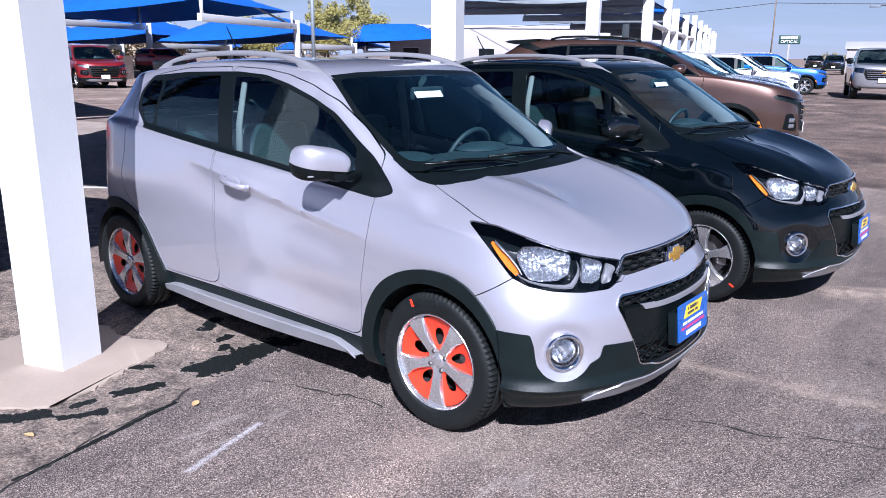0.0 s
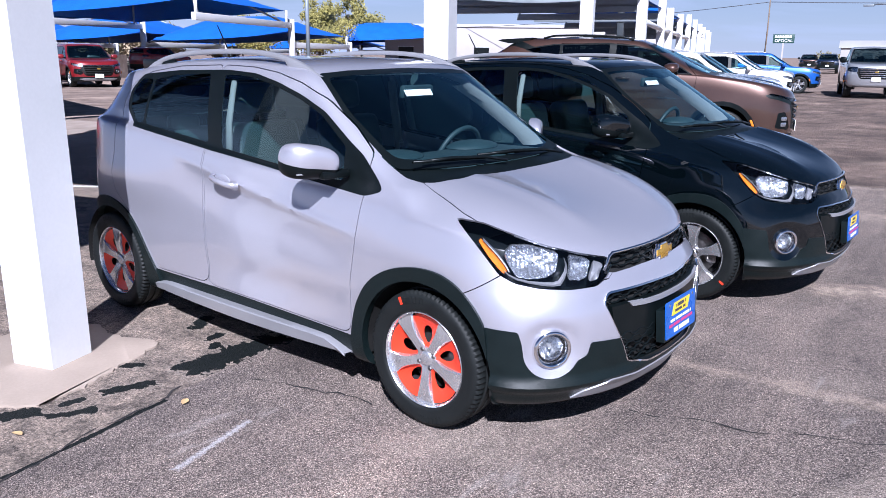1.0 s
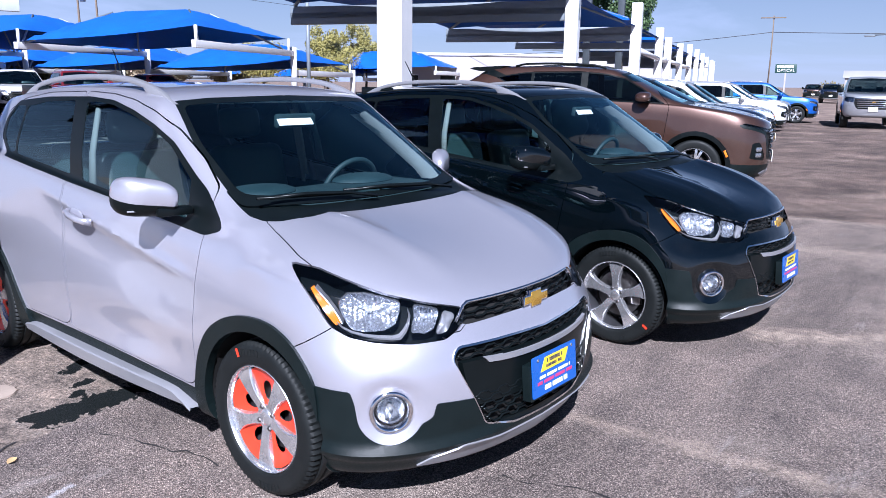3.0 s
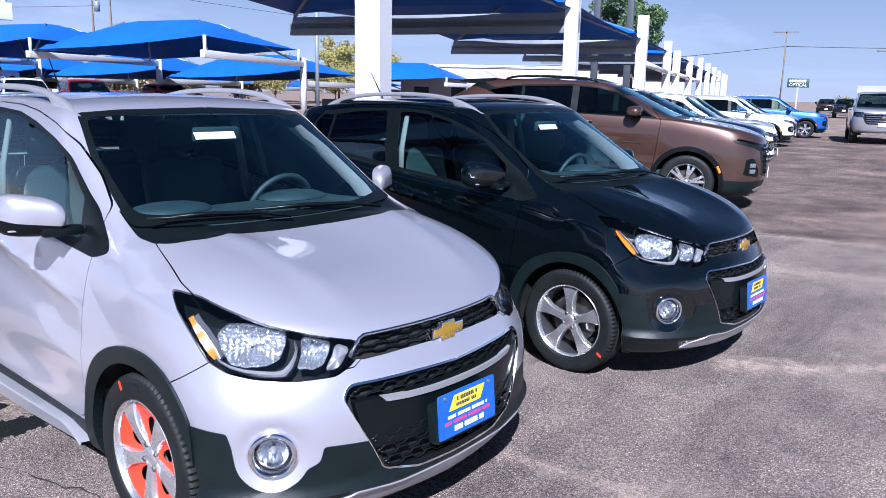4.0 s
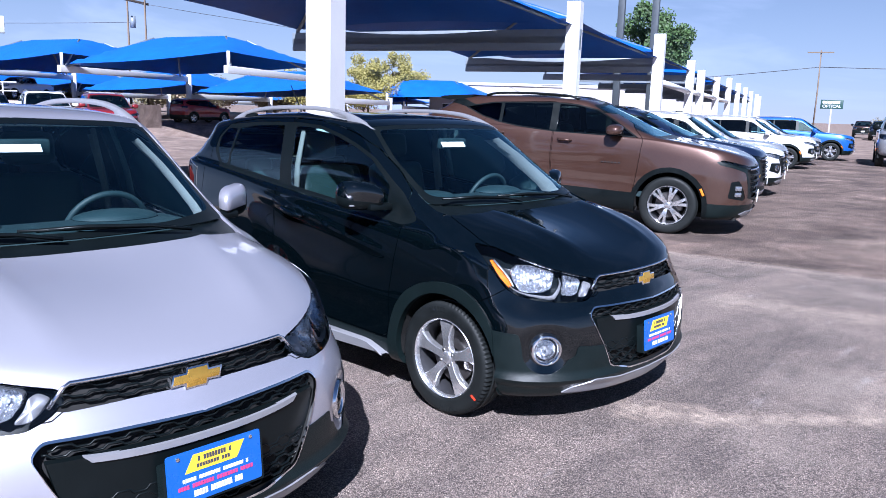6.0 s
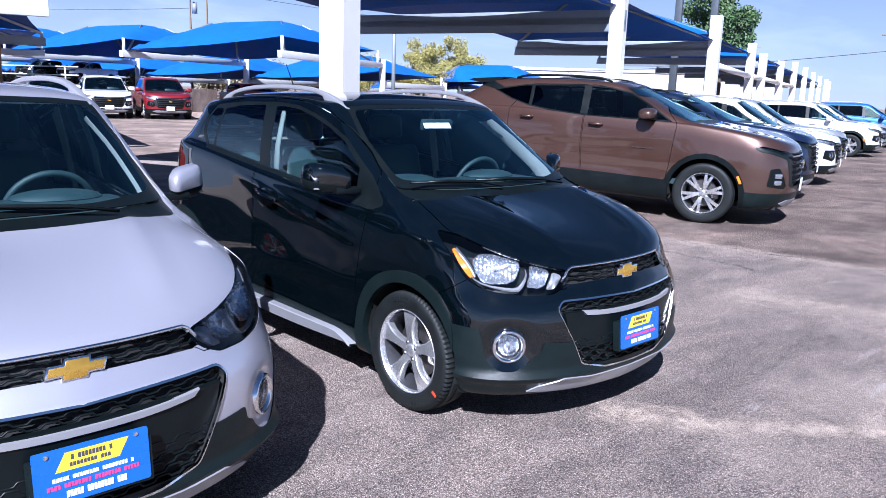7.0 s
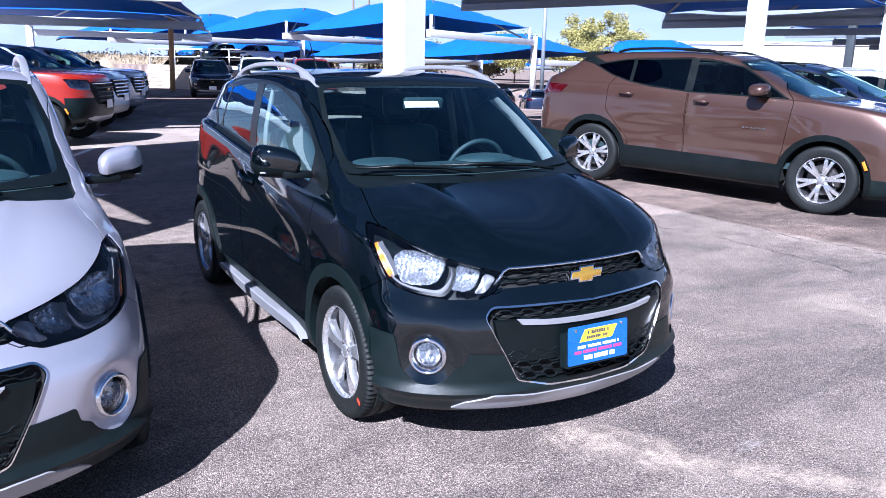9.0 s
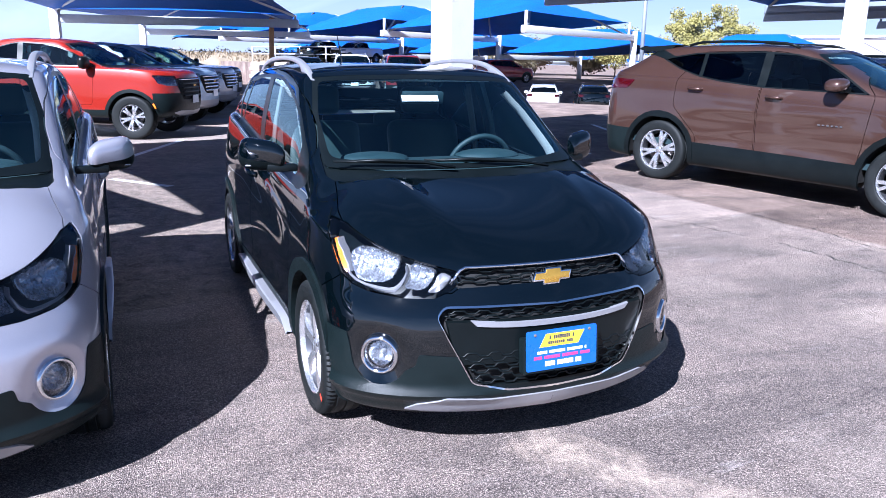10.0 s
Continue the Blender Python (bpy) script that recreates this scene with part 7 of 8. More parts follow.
# ---------------------------------------------------------------- canopies
WHITE_STEEL = plain("white_painted_steel", (0.66, 0.66, 0.67), 0.45, 0, 0.05, 4, 0.1, 60)
GREY_STEEL = plain("galvanised_beam", (0.22, 0.25, 0.28), 0.5, 0.2, 0.1, 4, 0.1, 60)
# Base colour raised to offset the cloth's shade on these beams.
PALE_STEEL = plain("pale_grey_beam", (0.62, 0.67, 0.72), 0.5, 0.1, 0.08, 4, 0.1, 60)
DARK_STEEL = plain("dark_steel_column", (0.055, 0.065, 0.075), 0.5, 0.2, 0.15, 4)


def fabric_material():
    m, nt, b = nodes_of("blue_shade_cloth")
    v = coords(nt)
    w = noise_tex(nt, v, 0.8, 4)
    f = noise_tex(nt, v, 40.0, 3)
    nt.links.new(ramp(nt, mix(nt, 0.3, w, f), [(0.3, (0.008, 0.085, 0.42)), (0.7, (0.012, 0.120, 0.54))]), b.inputs["Base Color"])
    b.inputs["Roughness"].default_value = 0.6
    bump(nt, b, mix(nt, 0.3, noise_tex(nt, v, 1.6, 3), f), 0.35, 0.05)
    return m


FABRIC = fabric_material()
ROW = Vector((-0.327, 0.945, 0)).normalized()      # along the row of posts
BACK = Vector((-0.945, -0.327, 0)).normalized()    # away from the parked cars
YAW_ROW = math.degrees(math.atan2(0.327, 0.945))


def canopy(a, b, back, depth, z, rise_z, label, group, stub=0.35, beam=(0.14, 0.30), steel=None, legs=()):
    """A hipped shade cloth between two beams that start at a and b and run along back; stub: cloth edge above the beams."""
    steel = steel or GREY_STEEL
    a, b, back = Vector(a), Vector(b), Vector(back).normalized()
    root = empty("shade_canopy", Matrix(), label, "canopy", group)
    run = (b - a).normalized()
    ln = (b - a).length
    for p in (a, b):
        bm = bmesh.new()
        fr = Matrix((( back.x, -back.y, 0, 0), (back.y, back.x, 0, 0), (0, 0, 1, 0), (0, 0, 0, 1)))
        add_box(bm, -0.15, depth + 0.12, -beam[0] / 2, beam[0] / 2, z - beam[1], z, 0.012, Matrix.Translation((p.x, p.y, 0)) @ fr)
        part("beam", bm, steel, root)
    n, m = 18, 14
    cm = bmesh.new()
    ze = z + stub
    rows = []
    for i in range(n + 1):
        u = i / n
        row = []
        for j in range(m + 1):
            v = j / m
            p = a + run * (ln * u) + back * (depth * v)
            du, dv = min(u, 1 - u) * ln, min(v, 1 - v) * depth
            d = min(du, dv)
            h = rise_z * min(1.0, d / (min(ln, depth) * 0.46)) ** 0.92
            # edges sag inward between the corners
            sag = 0.28 * (math.sin(math.pi * u) if dv <= du else math.sin(math.pi * v)) * max(0.0, 1 - d / 1.2)
            inward = 0.35 * (math.sin(math.pi * u) * max(0.0, 1 - dv / 1.5) * (1 if v < 0.5 else -1))
            inward_u = 0.35 * (math.sin(math.pi * v) * max(0.0, 1 - du / 1.5) * (1 if u < 0.5 else -1))
            q = p + back * inward + run * inward_u
            row.append(cm.verts.new((q.x, q.y, ze + h + sag * 0.35)))
        rows.append(row)
    for i in range(n):
        for j in range(m):
            cm.faces.new((rows[i][j], rows[i + 1][j], rows[i + 1][j + 1], rows[i][j + 1]))
    bmesh.ops.recalc_face_normals(cm, faces=cm.faces)
    part("shade_cloth", cm, FABRIC, root, "blue hipped shade cloth", 24)
    k = min(ln, depth) * 0.46
    for su, sv in ((0, 0), (1, 0), (0, 1), (1, 1)):
        c = a + run * (ln * su) + back * (depth * sv)
        ce = c + run * (k * (1 if su == 0 else -1)) + back * (k * (1 if sv == 0 else -1))
        bm = bmesh.new()
        add_tube(bm, [(c.x, c.y, z - 0.05), (c.x, c.y, ze + 0.01)], 0.05, 8)
        part("corner_stub", bm, steel, root)
        bm = bmesh.new()
        add_tube(bm, [(c.x, c.y, ze - 0.04), (ce.x, ce.y, ze + rise_z - 0.06)], 0.045, 8)
        part("hip_pole", bm, steel, root)
    for lx, ly in legs:
        bm = bmesh.new()
        add_tube(bm, [(lx, ly, 0), (lx, ly, z - beam[1] + 0.02)], 0.16, 12)
        part("leg", bm, WHITE_STEEL, root)
    return root


def post(x, y, h, w=0.245, yaw=None, lab="square white painted steel post beside the parked cars"):
    b = bmesh.new()
    add_box(b, -w / 2, w / 2, -w / 2, w / 2, 0, h, 0)
    ob = link("post", b, WHITE_STEEL)
    ob.matrix_world = pose(x, y, rise(x, y), 0, 0, YAW_ROW if yaw is None else yaw)
    return tagged(ob, lab, "post", "white canopy posts")


ROW_POSTS = ((-1.872, -1.430, 3.62), (-3.77, 3.96, 3.62), (-6.95, 13.18, 3.80), (-10.54, 23.81, 4.25), (-14.15, 33.83, 4.42), (-14.95, 36.72, 4.42), (-17.6, 44.6, 4.3), (-20.2, 52.5, 4.3), (-22.8, 60.4, 4.3), (-25.5, 68.6, 4.3), (-28.3, 77.0, 4.3), (-31.2, 86.0, 4.3), (-33.2, 92.0, 4.3))
for k, (x, y, h) in enumerate(ROW_POSTS):
    post(x, y, h, 0.245 if k == 0 else (0.29 if k < 3 else 0.36))
# Unseen post and bay ahead of the first, added to shade the ground behind.
ROW_POSTS += ((0.03, -6.93, 3.62),)
post(*ROW_POSTS[-1])
bays = [(-1, 0, 3.16), (0, 1, 3.16), (1, 2, 3.18), (2, 3, 3.32), (3, 4, 3.52), (5, 6, 3.55), (6, 7, 3.5), (7, 8, 3.5), (8, 9, 3.5), (9, 10, 3.5)]
for i, j, z in bays:
    a, b = ROW_POSTS[i], ROW_POSTS[j]
    canopy((a[0], a[1], 0), (b[0], b[1], 0), BACK, 7.1, z, 1.15, "blue shade canopy on grey beams behind the row of parked cars", "shade canopies", 0.22)
for (a, b) in ((3, 4), (4, 5), (5, 6), (6, 7)):      # white tie beams between far posts
    p, q = Vector(ROW_POSTS[a][:2]), Vector(ROW_POSTS[b][:2])
    bm = bmesh.new()
    add_tube(bm, [(*p, 2.75), (*q, 2.75)], 0.12, 4)
    tagged(link("tie_beam", bm, WHITE_STEEL), "white tie beam between two canopy posts", "beam", "tie beams")

# a second row of canopies over the pick-up trucks
B_RUN, B_BACK = Vector((-0.965, 0.264, 0)), Vector((0.264, 0.965, 0))
r1 = Vector((-26.27, 7.40, 0))
starts = [r1 - B_BACK * 8.5 + B_RUN * (12.9 * k) for k in (-1.06, 0, 1)]
for k in range(2):
    canopy(starts[k], starts[k + 1], B_BACK, 8.5, 2.95, 1.25, "blue shade canopy on pale grey beams over parked pickup trucks", "shade canopies", 0.16, steel=PALE_STEEL)
for s in starts:
    post(s.x, s.y, 3.3, 0.30, -15.3, "square white painted steel post under a shade canopy")

# sunlit canopies across the lot: each cloth hangs from a tall stub at one end of its edge and from the beam itself at the other
def sun_canopy(a, b, back, depth, zb, hi, lo, apex):
    a, b, back = Vector(a), Vector(b), Vector(back).normalized()
    root = empty("shade_canopy", Matrix(), "bright blue shade canopy on a white frame across the lot", "canopy", "sunlit canopies")
    run, ln = (b - a).normalized(), (b - a).length
    n, m = 22, 18
    cm = bmesh.new()
    rows = []
    for i in range(n + 1):
        u = i / n
        row = []
        for j in range(m + 1):
            v = j / m
            du, dv = min(u, 1 - u) * ln, min(v, 1 - v) * depth
            h = min(1.0, du / (ln * 0.30), dv / (depth * 0.42)) ** 0.93
            eave = hi + (lo - hi) * u - 0.10 * math.sin(math.pi * u)
            pull = 0.5 * math.sin(math.pi * u) * max(0.0, 1 - dv / 2.0) * (1 if v < 0.5 else -1)
            pull_u = 0.5 * math.sin(math.pi * v) * max(0.0, 1 - du / 2.0) * (1 if u < 0.5 else -1)
            q = a + run * (ln * u + pull_u) + back * (depth * v + pull)
            row.append(cm.verts.new((q.x, q.y, eave + (apex - eave) * h)))
        rows.append(row)
    for i in range(n):
        for j in range(m):
            cm.faces.new((rows[i][j], rows[i + 1][j], rows[i + 1][j + 1], rows[i][j + 1]))
    bmesh.ops.recalc_face_normals(cm, faces=cm.faces)
    part("shade_cloth", cm, FABRIC, root, "blue hipped shade cloth", 24)
    fr = Matrix(((back.x, -back.y, 0, 0), (back.y, back.x, 0, 0), (0, 0, 1, 0), (0, 0, 0, 1)))
    bm = bmesh.new()
    add_box(bm, -0.3, depth + 1.2, -0.14, 0.14, zb - 0.42, zb, 0.02, Matrix.Translation((a.x, a.y, 0)) @ fr)
    part("beam", bm, WHITE_STEEL, root)
    for d in (0.0, depth):
        c = a + back * d
        bm = bmesh.new()
        add_tube(bm, [(c.x, c.y, zb - 0.1), (c.x, c.y, hi + 0.02)], 0.10, 8)
        part("corner_stub", bm, WHITE_STEEL, root)
    for su, sv in ((0.0, 0.02), (1.0, 0.02), (0.0, 0.98), (1.0, 0.98)):
        c = a + run * (ln * su) + back * (depth * sv)
        e = a + run * (ln * (0.27 if su == 0 else 0.73)) + back * (depth * (0.40 if sv < 0.5 else 0.60))
        bm = bmesh.new()
        add_tube(bm, [(c.x, c.y, zb - 0.1), (e.x, e.y, apex - 0.12)], 0.07, 8)
        part("hip_pole", bm, GREY_STEEL, root)
    p = a + back * (depth + 0.9)
    bm = bmesh.new()
    add_tube(bm, [(p.x, p.y, 0), (p.x, p.y, zb + 0.25)], 0.24, 14)
    part("leg", bm, WHITE_STEEL, root)
    return root


S_RUN, S_BACK = Vector((-13.7, -3.9, 0)), Vector((-0.48, 0.877, 0))
for row, count, zb, hi, lo, apex in ((0, 4, 3.65, 4.45, 3.75, 5.95), (1, 4, 2.25, 2.95, 2.3, 4.45), (3, 4, 1.9, 2.4, 1.95, 3.5)):
    for k in range(count):
        o = Vector((-36.8, 23.0, 0)) + S_BACK * (14.6 * row) + S_RUN * (k + (0.25 if row > 1 else 0))
        sun_canopy(o, o + S_RUN, S_BACK, 13.6, zb, hi, lo, apex)
o = Vector((-52.0, 62.0, 0))
sun_canopy(o, o + Vector((-12.0, -6.0, 0)), (-0.4, 0.9, 0), 11.0, 2.7, 3.2, 2.8, 4.9)

# ---------------------------------------------------------------- other vehicles
HEAD = 19.1
def in_row(along, ahead, yaw=HEAD):
    """A pose in the row: metres beyond the bronze car along the row, metres forward of it; at the front axle, on the right wheel line."""
    p = Vector((-2.0, 8.2)) + Vector((-0.327, 0.945)) * along + Vector((0.945, 0.327)) * ahead
    return pose(p.x, p.y, 0, 0, 0, yaw) @ Matrix.Translation((0, 0.93, 0))


bronze = crossover("crossover", BLAZER, PAINT_BROWN, in_row(0, 0) @ pose(0, 0, 0.0, 0, 1.55, 0), "bronze brown crossover with black cladding, parked on the asphalt", "car", "crossovers in the row")
b = bmesh.new()
for k in range(6):
    add_box(b, -0.92 + 0.046 * k, -0.894 + 0.046 * k, -0.962, -0.955, 0.872, 0.887)
part("door_lettering", b, LAMP_DARK, bronze, "small bright model lettering")
white = crossover("crossover", COMPACT, PAINT_WHITE, in_row(6.0, 0.50), "white crossover with silver roof rails, parked in the row", "car", "crossovers in the row", False)
def another(src, m, paint, label, old=PAINT_WHITE, scale=1.0, group="crossovers in the row"):
    c = copy_thing(src, m)
    c.scale = (scale, scale, scale)
    tagged(c, label, "", group)
    return repaint(c, old, paint)


another(bronze, in_row(3.0, 0.10), PAINT_NAVY, "dark navy crossover parked beside the bronze one", PAINT_BROWN, 0.97)
another(white, in_row(8.8, 0.55), PAINT_PEWTER, "pewter grey crossover parked beside the white one")
another(white, in_row(16.6, 1.40), PAINT_WHITE, "white crossover parked further along the row")
another(white, in_row(19.4, 1.65), PAINT_PEWTER, "pewter grey crossover parked near the end of the row")
another(white, in_row(24.3, 3.0), PAINT_BLUE, "bright blue crossover at the end of the row", PAINT_WHITE, 1.04)

orange = crossover("pickup_truck", TRUCK, PAINT_ORANGE, pose(-12.2, 1.25, 0, 0, 0, 66) @ Matrix.Translation((0, 0.83, 0)), "red-orange crew-cab pickup truck with dark bumper, parked under a canopy", "truck", "pickup trucks")
def truck_pose(k, fwd=0.0):
    """A place under the canopy: k metres beyond the orange truck."""
    p = Vector((-12.2, 1.25)) + Vector((-0.965, 0.264)) * k + Vector((0.264, 0.965)) * fwd
    return pose(p.x, p.y, 0, 0, 0, 66) @ Matrix.Translation((0, 0.83, 0))


ice = crossover("pickup_truck", dict(TRUCK, fascia=0.17, low=0.40), PAINT_ICE, truck_pose(2.9, -0.05), "ice blue pickup truck parked beside the orange one", "truck", "pickup trucks", True, True)
repaint(tagged(copy_thing(ice, truck_pose(5.9)), "silver pickup truck parked under the canopy", "", "pickup trucks"), PAINT_ICE, PAINT_PALE)
repaint(tagged(copy_thing(orange, truck_pose(8.8, -0.2)), "black pickup truck parked under the canopy", "", "pickup trucks"), PAINT_ORANGE, PAINT_BLACK)
silver_truck = crossover("pickup_truck", dict(TRUCK, H=1.93, nose=1.22, hood=1.31, beltf=1.31, beltr=1.36, hw=1.0, low=0.44), PAINT_PEWTER, pose(-4.0, 30.4, 0, 0, 0, -75), "silver heavy pickup truck with a broad chrome grille, facing the row", "truck", "pickup trucks", True)


def suv_at(x, y, yaw, paint, label, scale=1.06):
    return another(white, pose(x, y, rise(x, y), 0, 0, yaw), paint, label, PAINT_WHITE, scale, "cars across the lot")


suv_at(-29.2, 12.9, -14, PAINT_RED, "dark red crossover parked across the lot, facing the lane")
suv_at(-29.9, 10.7, -14, PAINT_WHITE, "white crossover parked beside the red one across the lot")
suv_at(-30.3, 8.70, -12, PAINT_NAVY, "dark navy crossover parked across the lot", 0.96)
suv_at(-38.6, 25.4, 150, PAINT_WHITE, "white crossover parked under the far canopy")
suv_at(-37.6, 28.2, 150, PAINT_BLACK, "black crossover parked under the far canopy")
suv_at(-37.0, 30.9, 150, PAINT_NAVY, "dark blue crossover parked under the far canopy")
suv_at(-49.5, 29.6, 100, PAINT_RED, "red crossover parked far across the lot")

# ---------------------------------------------------------------- walls, buildings, poles, trees
BLOCK = plain("tan_block_wall", (0.46, 0.385, 0.32), 0.85, 0, 0.15, 3, 0.3, 60)
STUCCO = plain("pale_stucco", (0.38, 0.355, 0.36), 0.85, 0, 0.06, 1.2, 0.2, 60)
ROOFING = plain("pale_metal_roof", (0.46, 0.45, 0.46), 0.5, 0.1, 0.08, 1)
WOOD_POLE = plain("weathered_timber", (0.17, 0.125, 0.09), 0.85, 0, 0.25, 4, 0.3, 40)
BARK = plain("bark", (0.10, 0.075, 0.055), 0.9, 0, 0.3, 10, 0.4, 40)
SIGN_DARK = plain("dark_green_sign", (0.02, 0.06, 0.055), 0.5, 0, 0.1, 3)
WIRE = plain("cable", (0.05, 0.05, 0.055), 0.6, 0, 0.1, 3)


def leaf_material(name, base, vary=0.5):
    m, nt, b = nodes_of(name)
    g = nt.nodes.new("ShaderNodeNewGeometry")
    lo, hi = tuple(c * (1 - vary) for c in base), tuple(c * (1 + vary) for c in base)
    nt.links.new(ramp(nt, g.outputs["Random Per Island"], [(0.0, lo), (1.0, hi)]), b.inputs["Base Color"])
    b.inputs["Roughness"].default_value = 0.6
    return m


LEAF_GREEN = leaf_material("dark_green_leaves", (0.045, 0.085, 0.022))
LEAF_YELLOW = leaf_material("autumn_yellow_leaves", (0.25, 0.22, 0.055), 0.32)
LEAF_STRAW = leaf_material("straw_grass", (0.26, 0.20, 0.125), 0.3)
LEAF_BRUSH = leaf_material("dry_brush", (0.17, 0.145, 0.075), 0.35)

# retaining wall with courses of blocks and a white rail
def block_wall(a, b, h):
    a, b = Vector(a), Vector(b)
    d = (b - a).normalized()
    ln = (b - a).length
    yaw = math.degrees(math.atan2(d.y, d.x))
    core = link("retaining_wall", boxbm(0, ln, 0.03, 0.30, 0, h), BLOCK)
    core.matrix_world = pose(a.x, a.y, 0, 0, 0, yaw)
    tagged(core, "low tan concrete block retaining wall with a white rail", "wall", kind="structure")
    stone = bpy.data.meshes.new("block")
    bm = bmesh.new()
    add_box(bm, 0.008, 0.592, -0.03, 0.05, 0.006, 0.20, 0.012, None, 1)
    bm.to_mesh(stone)
    bm.free()
    stone.materials.append(BLOCK)
    for r in range(int(h / 0.21)):
        for k in range(int(ln / 0.6)):
            ob = new("block", stone)
            ob.parent = core
            ob.location = (k * 0.6 + (0.3 if r % 2 else 0) - 0.15, 0, r * 0.21)
    for z in (h + 0.45, h + 0.85):
        bm = bmesh.new()
        add_tube(bm, [(0, 0.15, z), (ln, 0.15, z)], 0.035, 6)
        part("rail", bm, WHITE_STEEL, core)
    for k in range(int(ln / 2.2) + 1):
        bm = bmesh.new()
        add_tube(bm, [(k * 2.2, 0.15, h - 0.05), (k * 2.2, 0.15, h + 0.88)], 0.035, 6)
        part("rail_post", bm, WHITE_STEEL, core)
    return core


block_wall((-43.6, 8.5), (-36.9, 11.73), 1.35)
terrace = tagged(link("terrace", add_prism(bmesh.new(), [(-43.6, 8.8), (-36.9, 12.03), (-41.0, 21.0), (-80.0, 21.0), (-80.0, 8.8)], 0, 1.30), ASPHALT), "raised parking terrace behind the block wall", "ground", kind="structure")
for x, y, yaw, pt, lb in ((-64.5, 16.9, -60, PAINT_BLACK, "black pickup truck parked on the raised terrace"), (-63.5, 19.6, -60, PAINT_WHITE, "white pickup truck parked on the raised terrace")):
    c = copy_thing(orange, pose(x, y, 1.30, 0, 0, yaw))
    tagged(c, lb, "", "pickup trucks")
    repaint(c, PAINT_ORANGE, pt)

# bank of dry grass behind the trucks
STRAW = plain("dry_grass_bank", (0.27, 0.215, 0.145), 0.95, 0, 0.35, 1.2, 0.6, 12)
rb = random.Random(31)
bm = bmesh.new()
rows = []
for i in range(49):
    t = i / 48
    c = Vector((-70.0 + 14.0 * t, -20.0 + 31.0 * t, 0))
    across = Vector((-0.911, 0.412, 0))
    top = 1.5 + 0.35 * math.sin(t * 9) + rb.uniform(-0.12, 0.12)
    rows.append([bm.verts.new(c + across * d + Vector((0, 0, top * h + (rb.uniform(-0.08, 0.08) if h > 0.1 else -0.05)))) for d, h in ((0, 0), (1.2, 0.35), (2.6, 0.75), (4.4, 1.0), (7.0, 0.95), (10.0, 0.5), (13.0, 0))])
for i in range(48):
    for j in range(6):
        bm.faces.new((rows[i][j], rows[i + 1][j], rows[i + 1][j + 1], rows[i][j + 1]))
bmesh.ops.recalc_face_normals(bm, faces=bm.faces)
tagged(link("grass_bank", bm, STRAW), "low bank of dry straw-coloured grass behind the lot", "ground", kind="structure")
gv, gf = [], []
for k in range(5200):
    t, d = rb.random(), rb.uniform(0.3, 8.0)
    p = Vector((-70.0 + 14.0 * t, -20.0 + 31.0 * t, 0)) + Vector((-0.911, 0.412, 0)) * d
    z = (1.5 + 0.35 * math.sin(t * 9)) * min(1.0, d / 3.8)
    a, s = rb.uniform(0, math.pi), rb.uniform(0.03, 0.09)
    h, lx, ly = rb.uniform(0.10, 0.34), rb.uniform(-0.2, 0.2), rb.uniform(-0.2, 0.2)
    i = len(gv)
    gv += [(p.x - math.cos(a) * s, p.y - math.sin(a) * s, z - 0.1), (p.x + math.cos(a) * s, p.y + math.sin(a) * s, z - 0.1), (p.x + lx, p.y + ly, z + h)]
    gf.append((i, i + 1, i + 2))
gm = bpy.data.meshes.new("dry_grass")
gm.from_pydata(gv, [], gf)
gm.materials.append(LEAF_STRAW)
tagged(new("dry_grass", gm), "tufts of dry straw-coloured grass on a bank", "grass", kind="stuff")

# low pale building behind the canopies
def low_building(a, b, depth, h, label):
    a, b = Vector(a), Vector(b)
    d = (b - a).normalized()
    ln = (b - a).length
    yaw = math.degrees(math.atan2(d.y, d.x))
    root = empty("low_building", Matrix(), label, "building", kind="")
    part("wall", boxbm(0, ln, 0, depth, 0, h, 0.03), STUCCO, root)
    part("parapet", boxbm(-0.15, ln + 0.15, -0.15, depth + 0.15, h, h + 0.35, 0.03), ROOFING, root)
    for k in range(int(ln / 4.5)):
        x = 1.6 + 4.5 * k
        w = part("window", boxbm(x, x + 1.8, -0.03, 0.05, 1.0, 2.3), TRIM_BLACK, root)
        part("frame", boxbm(x - 0.06, x + 1.86, -0.05, -0.031, 2.3, 2.38), WHITE_STEEL, w)
        part("sill", boxbm(x - 0.06, x + 1.86, -0.08, -0.031, 0.92, 1.0), WHITE_STEEL, w)
    root.matrix_world = pose(a.x, a.y, 0, 0, 0, yaw)
    return root


low_building((-62.6, 66.0), (-36.0, 86.5), 14, 4.6, "long pale stuccoed building behind the canopies")


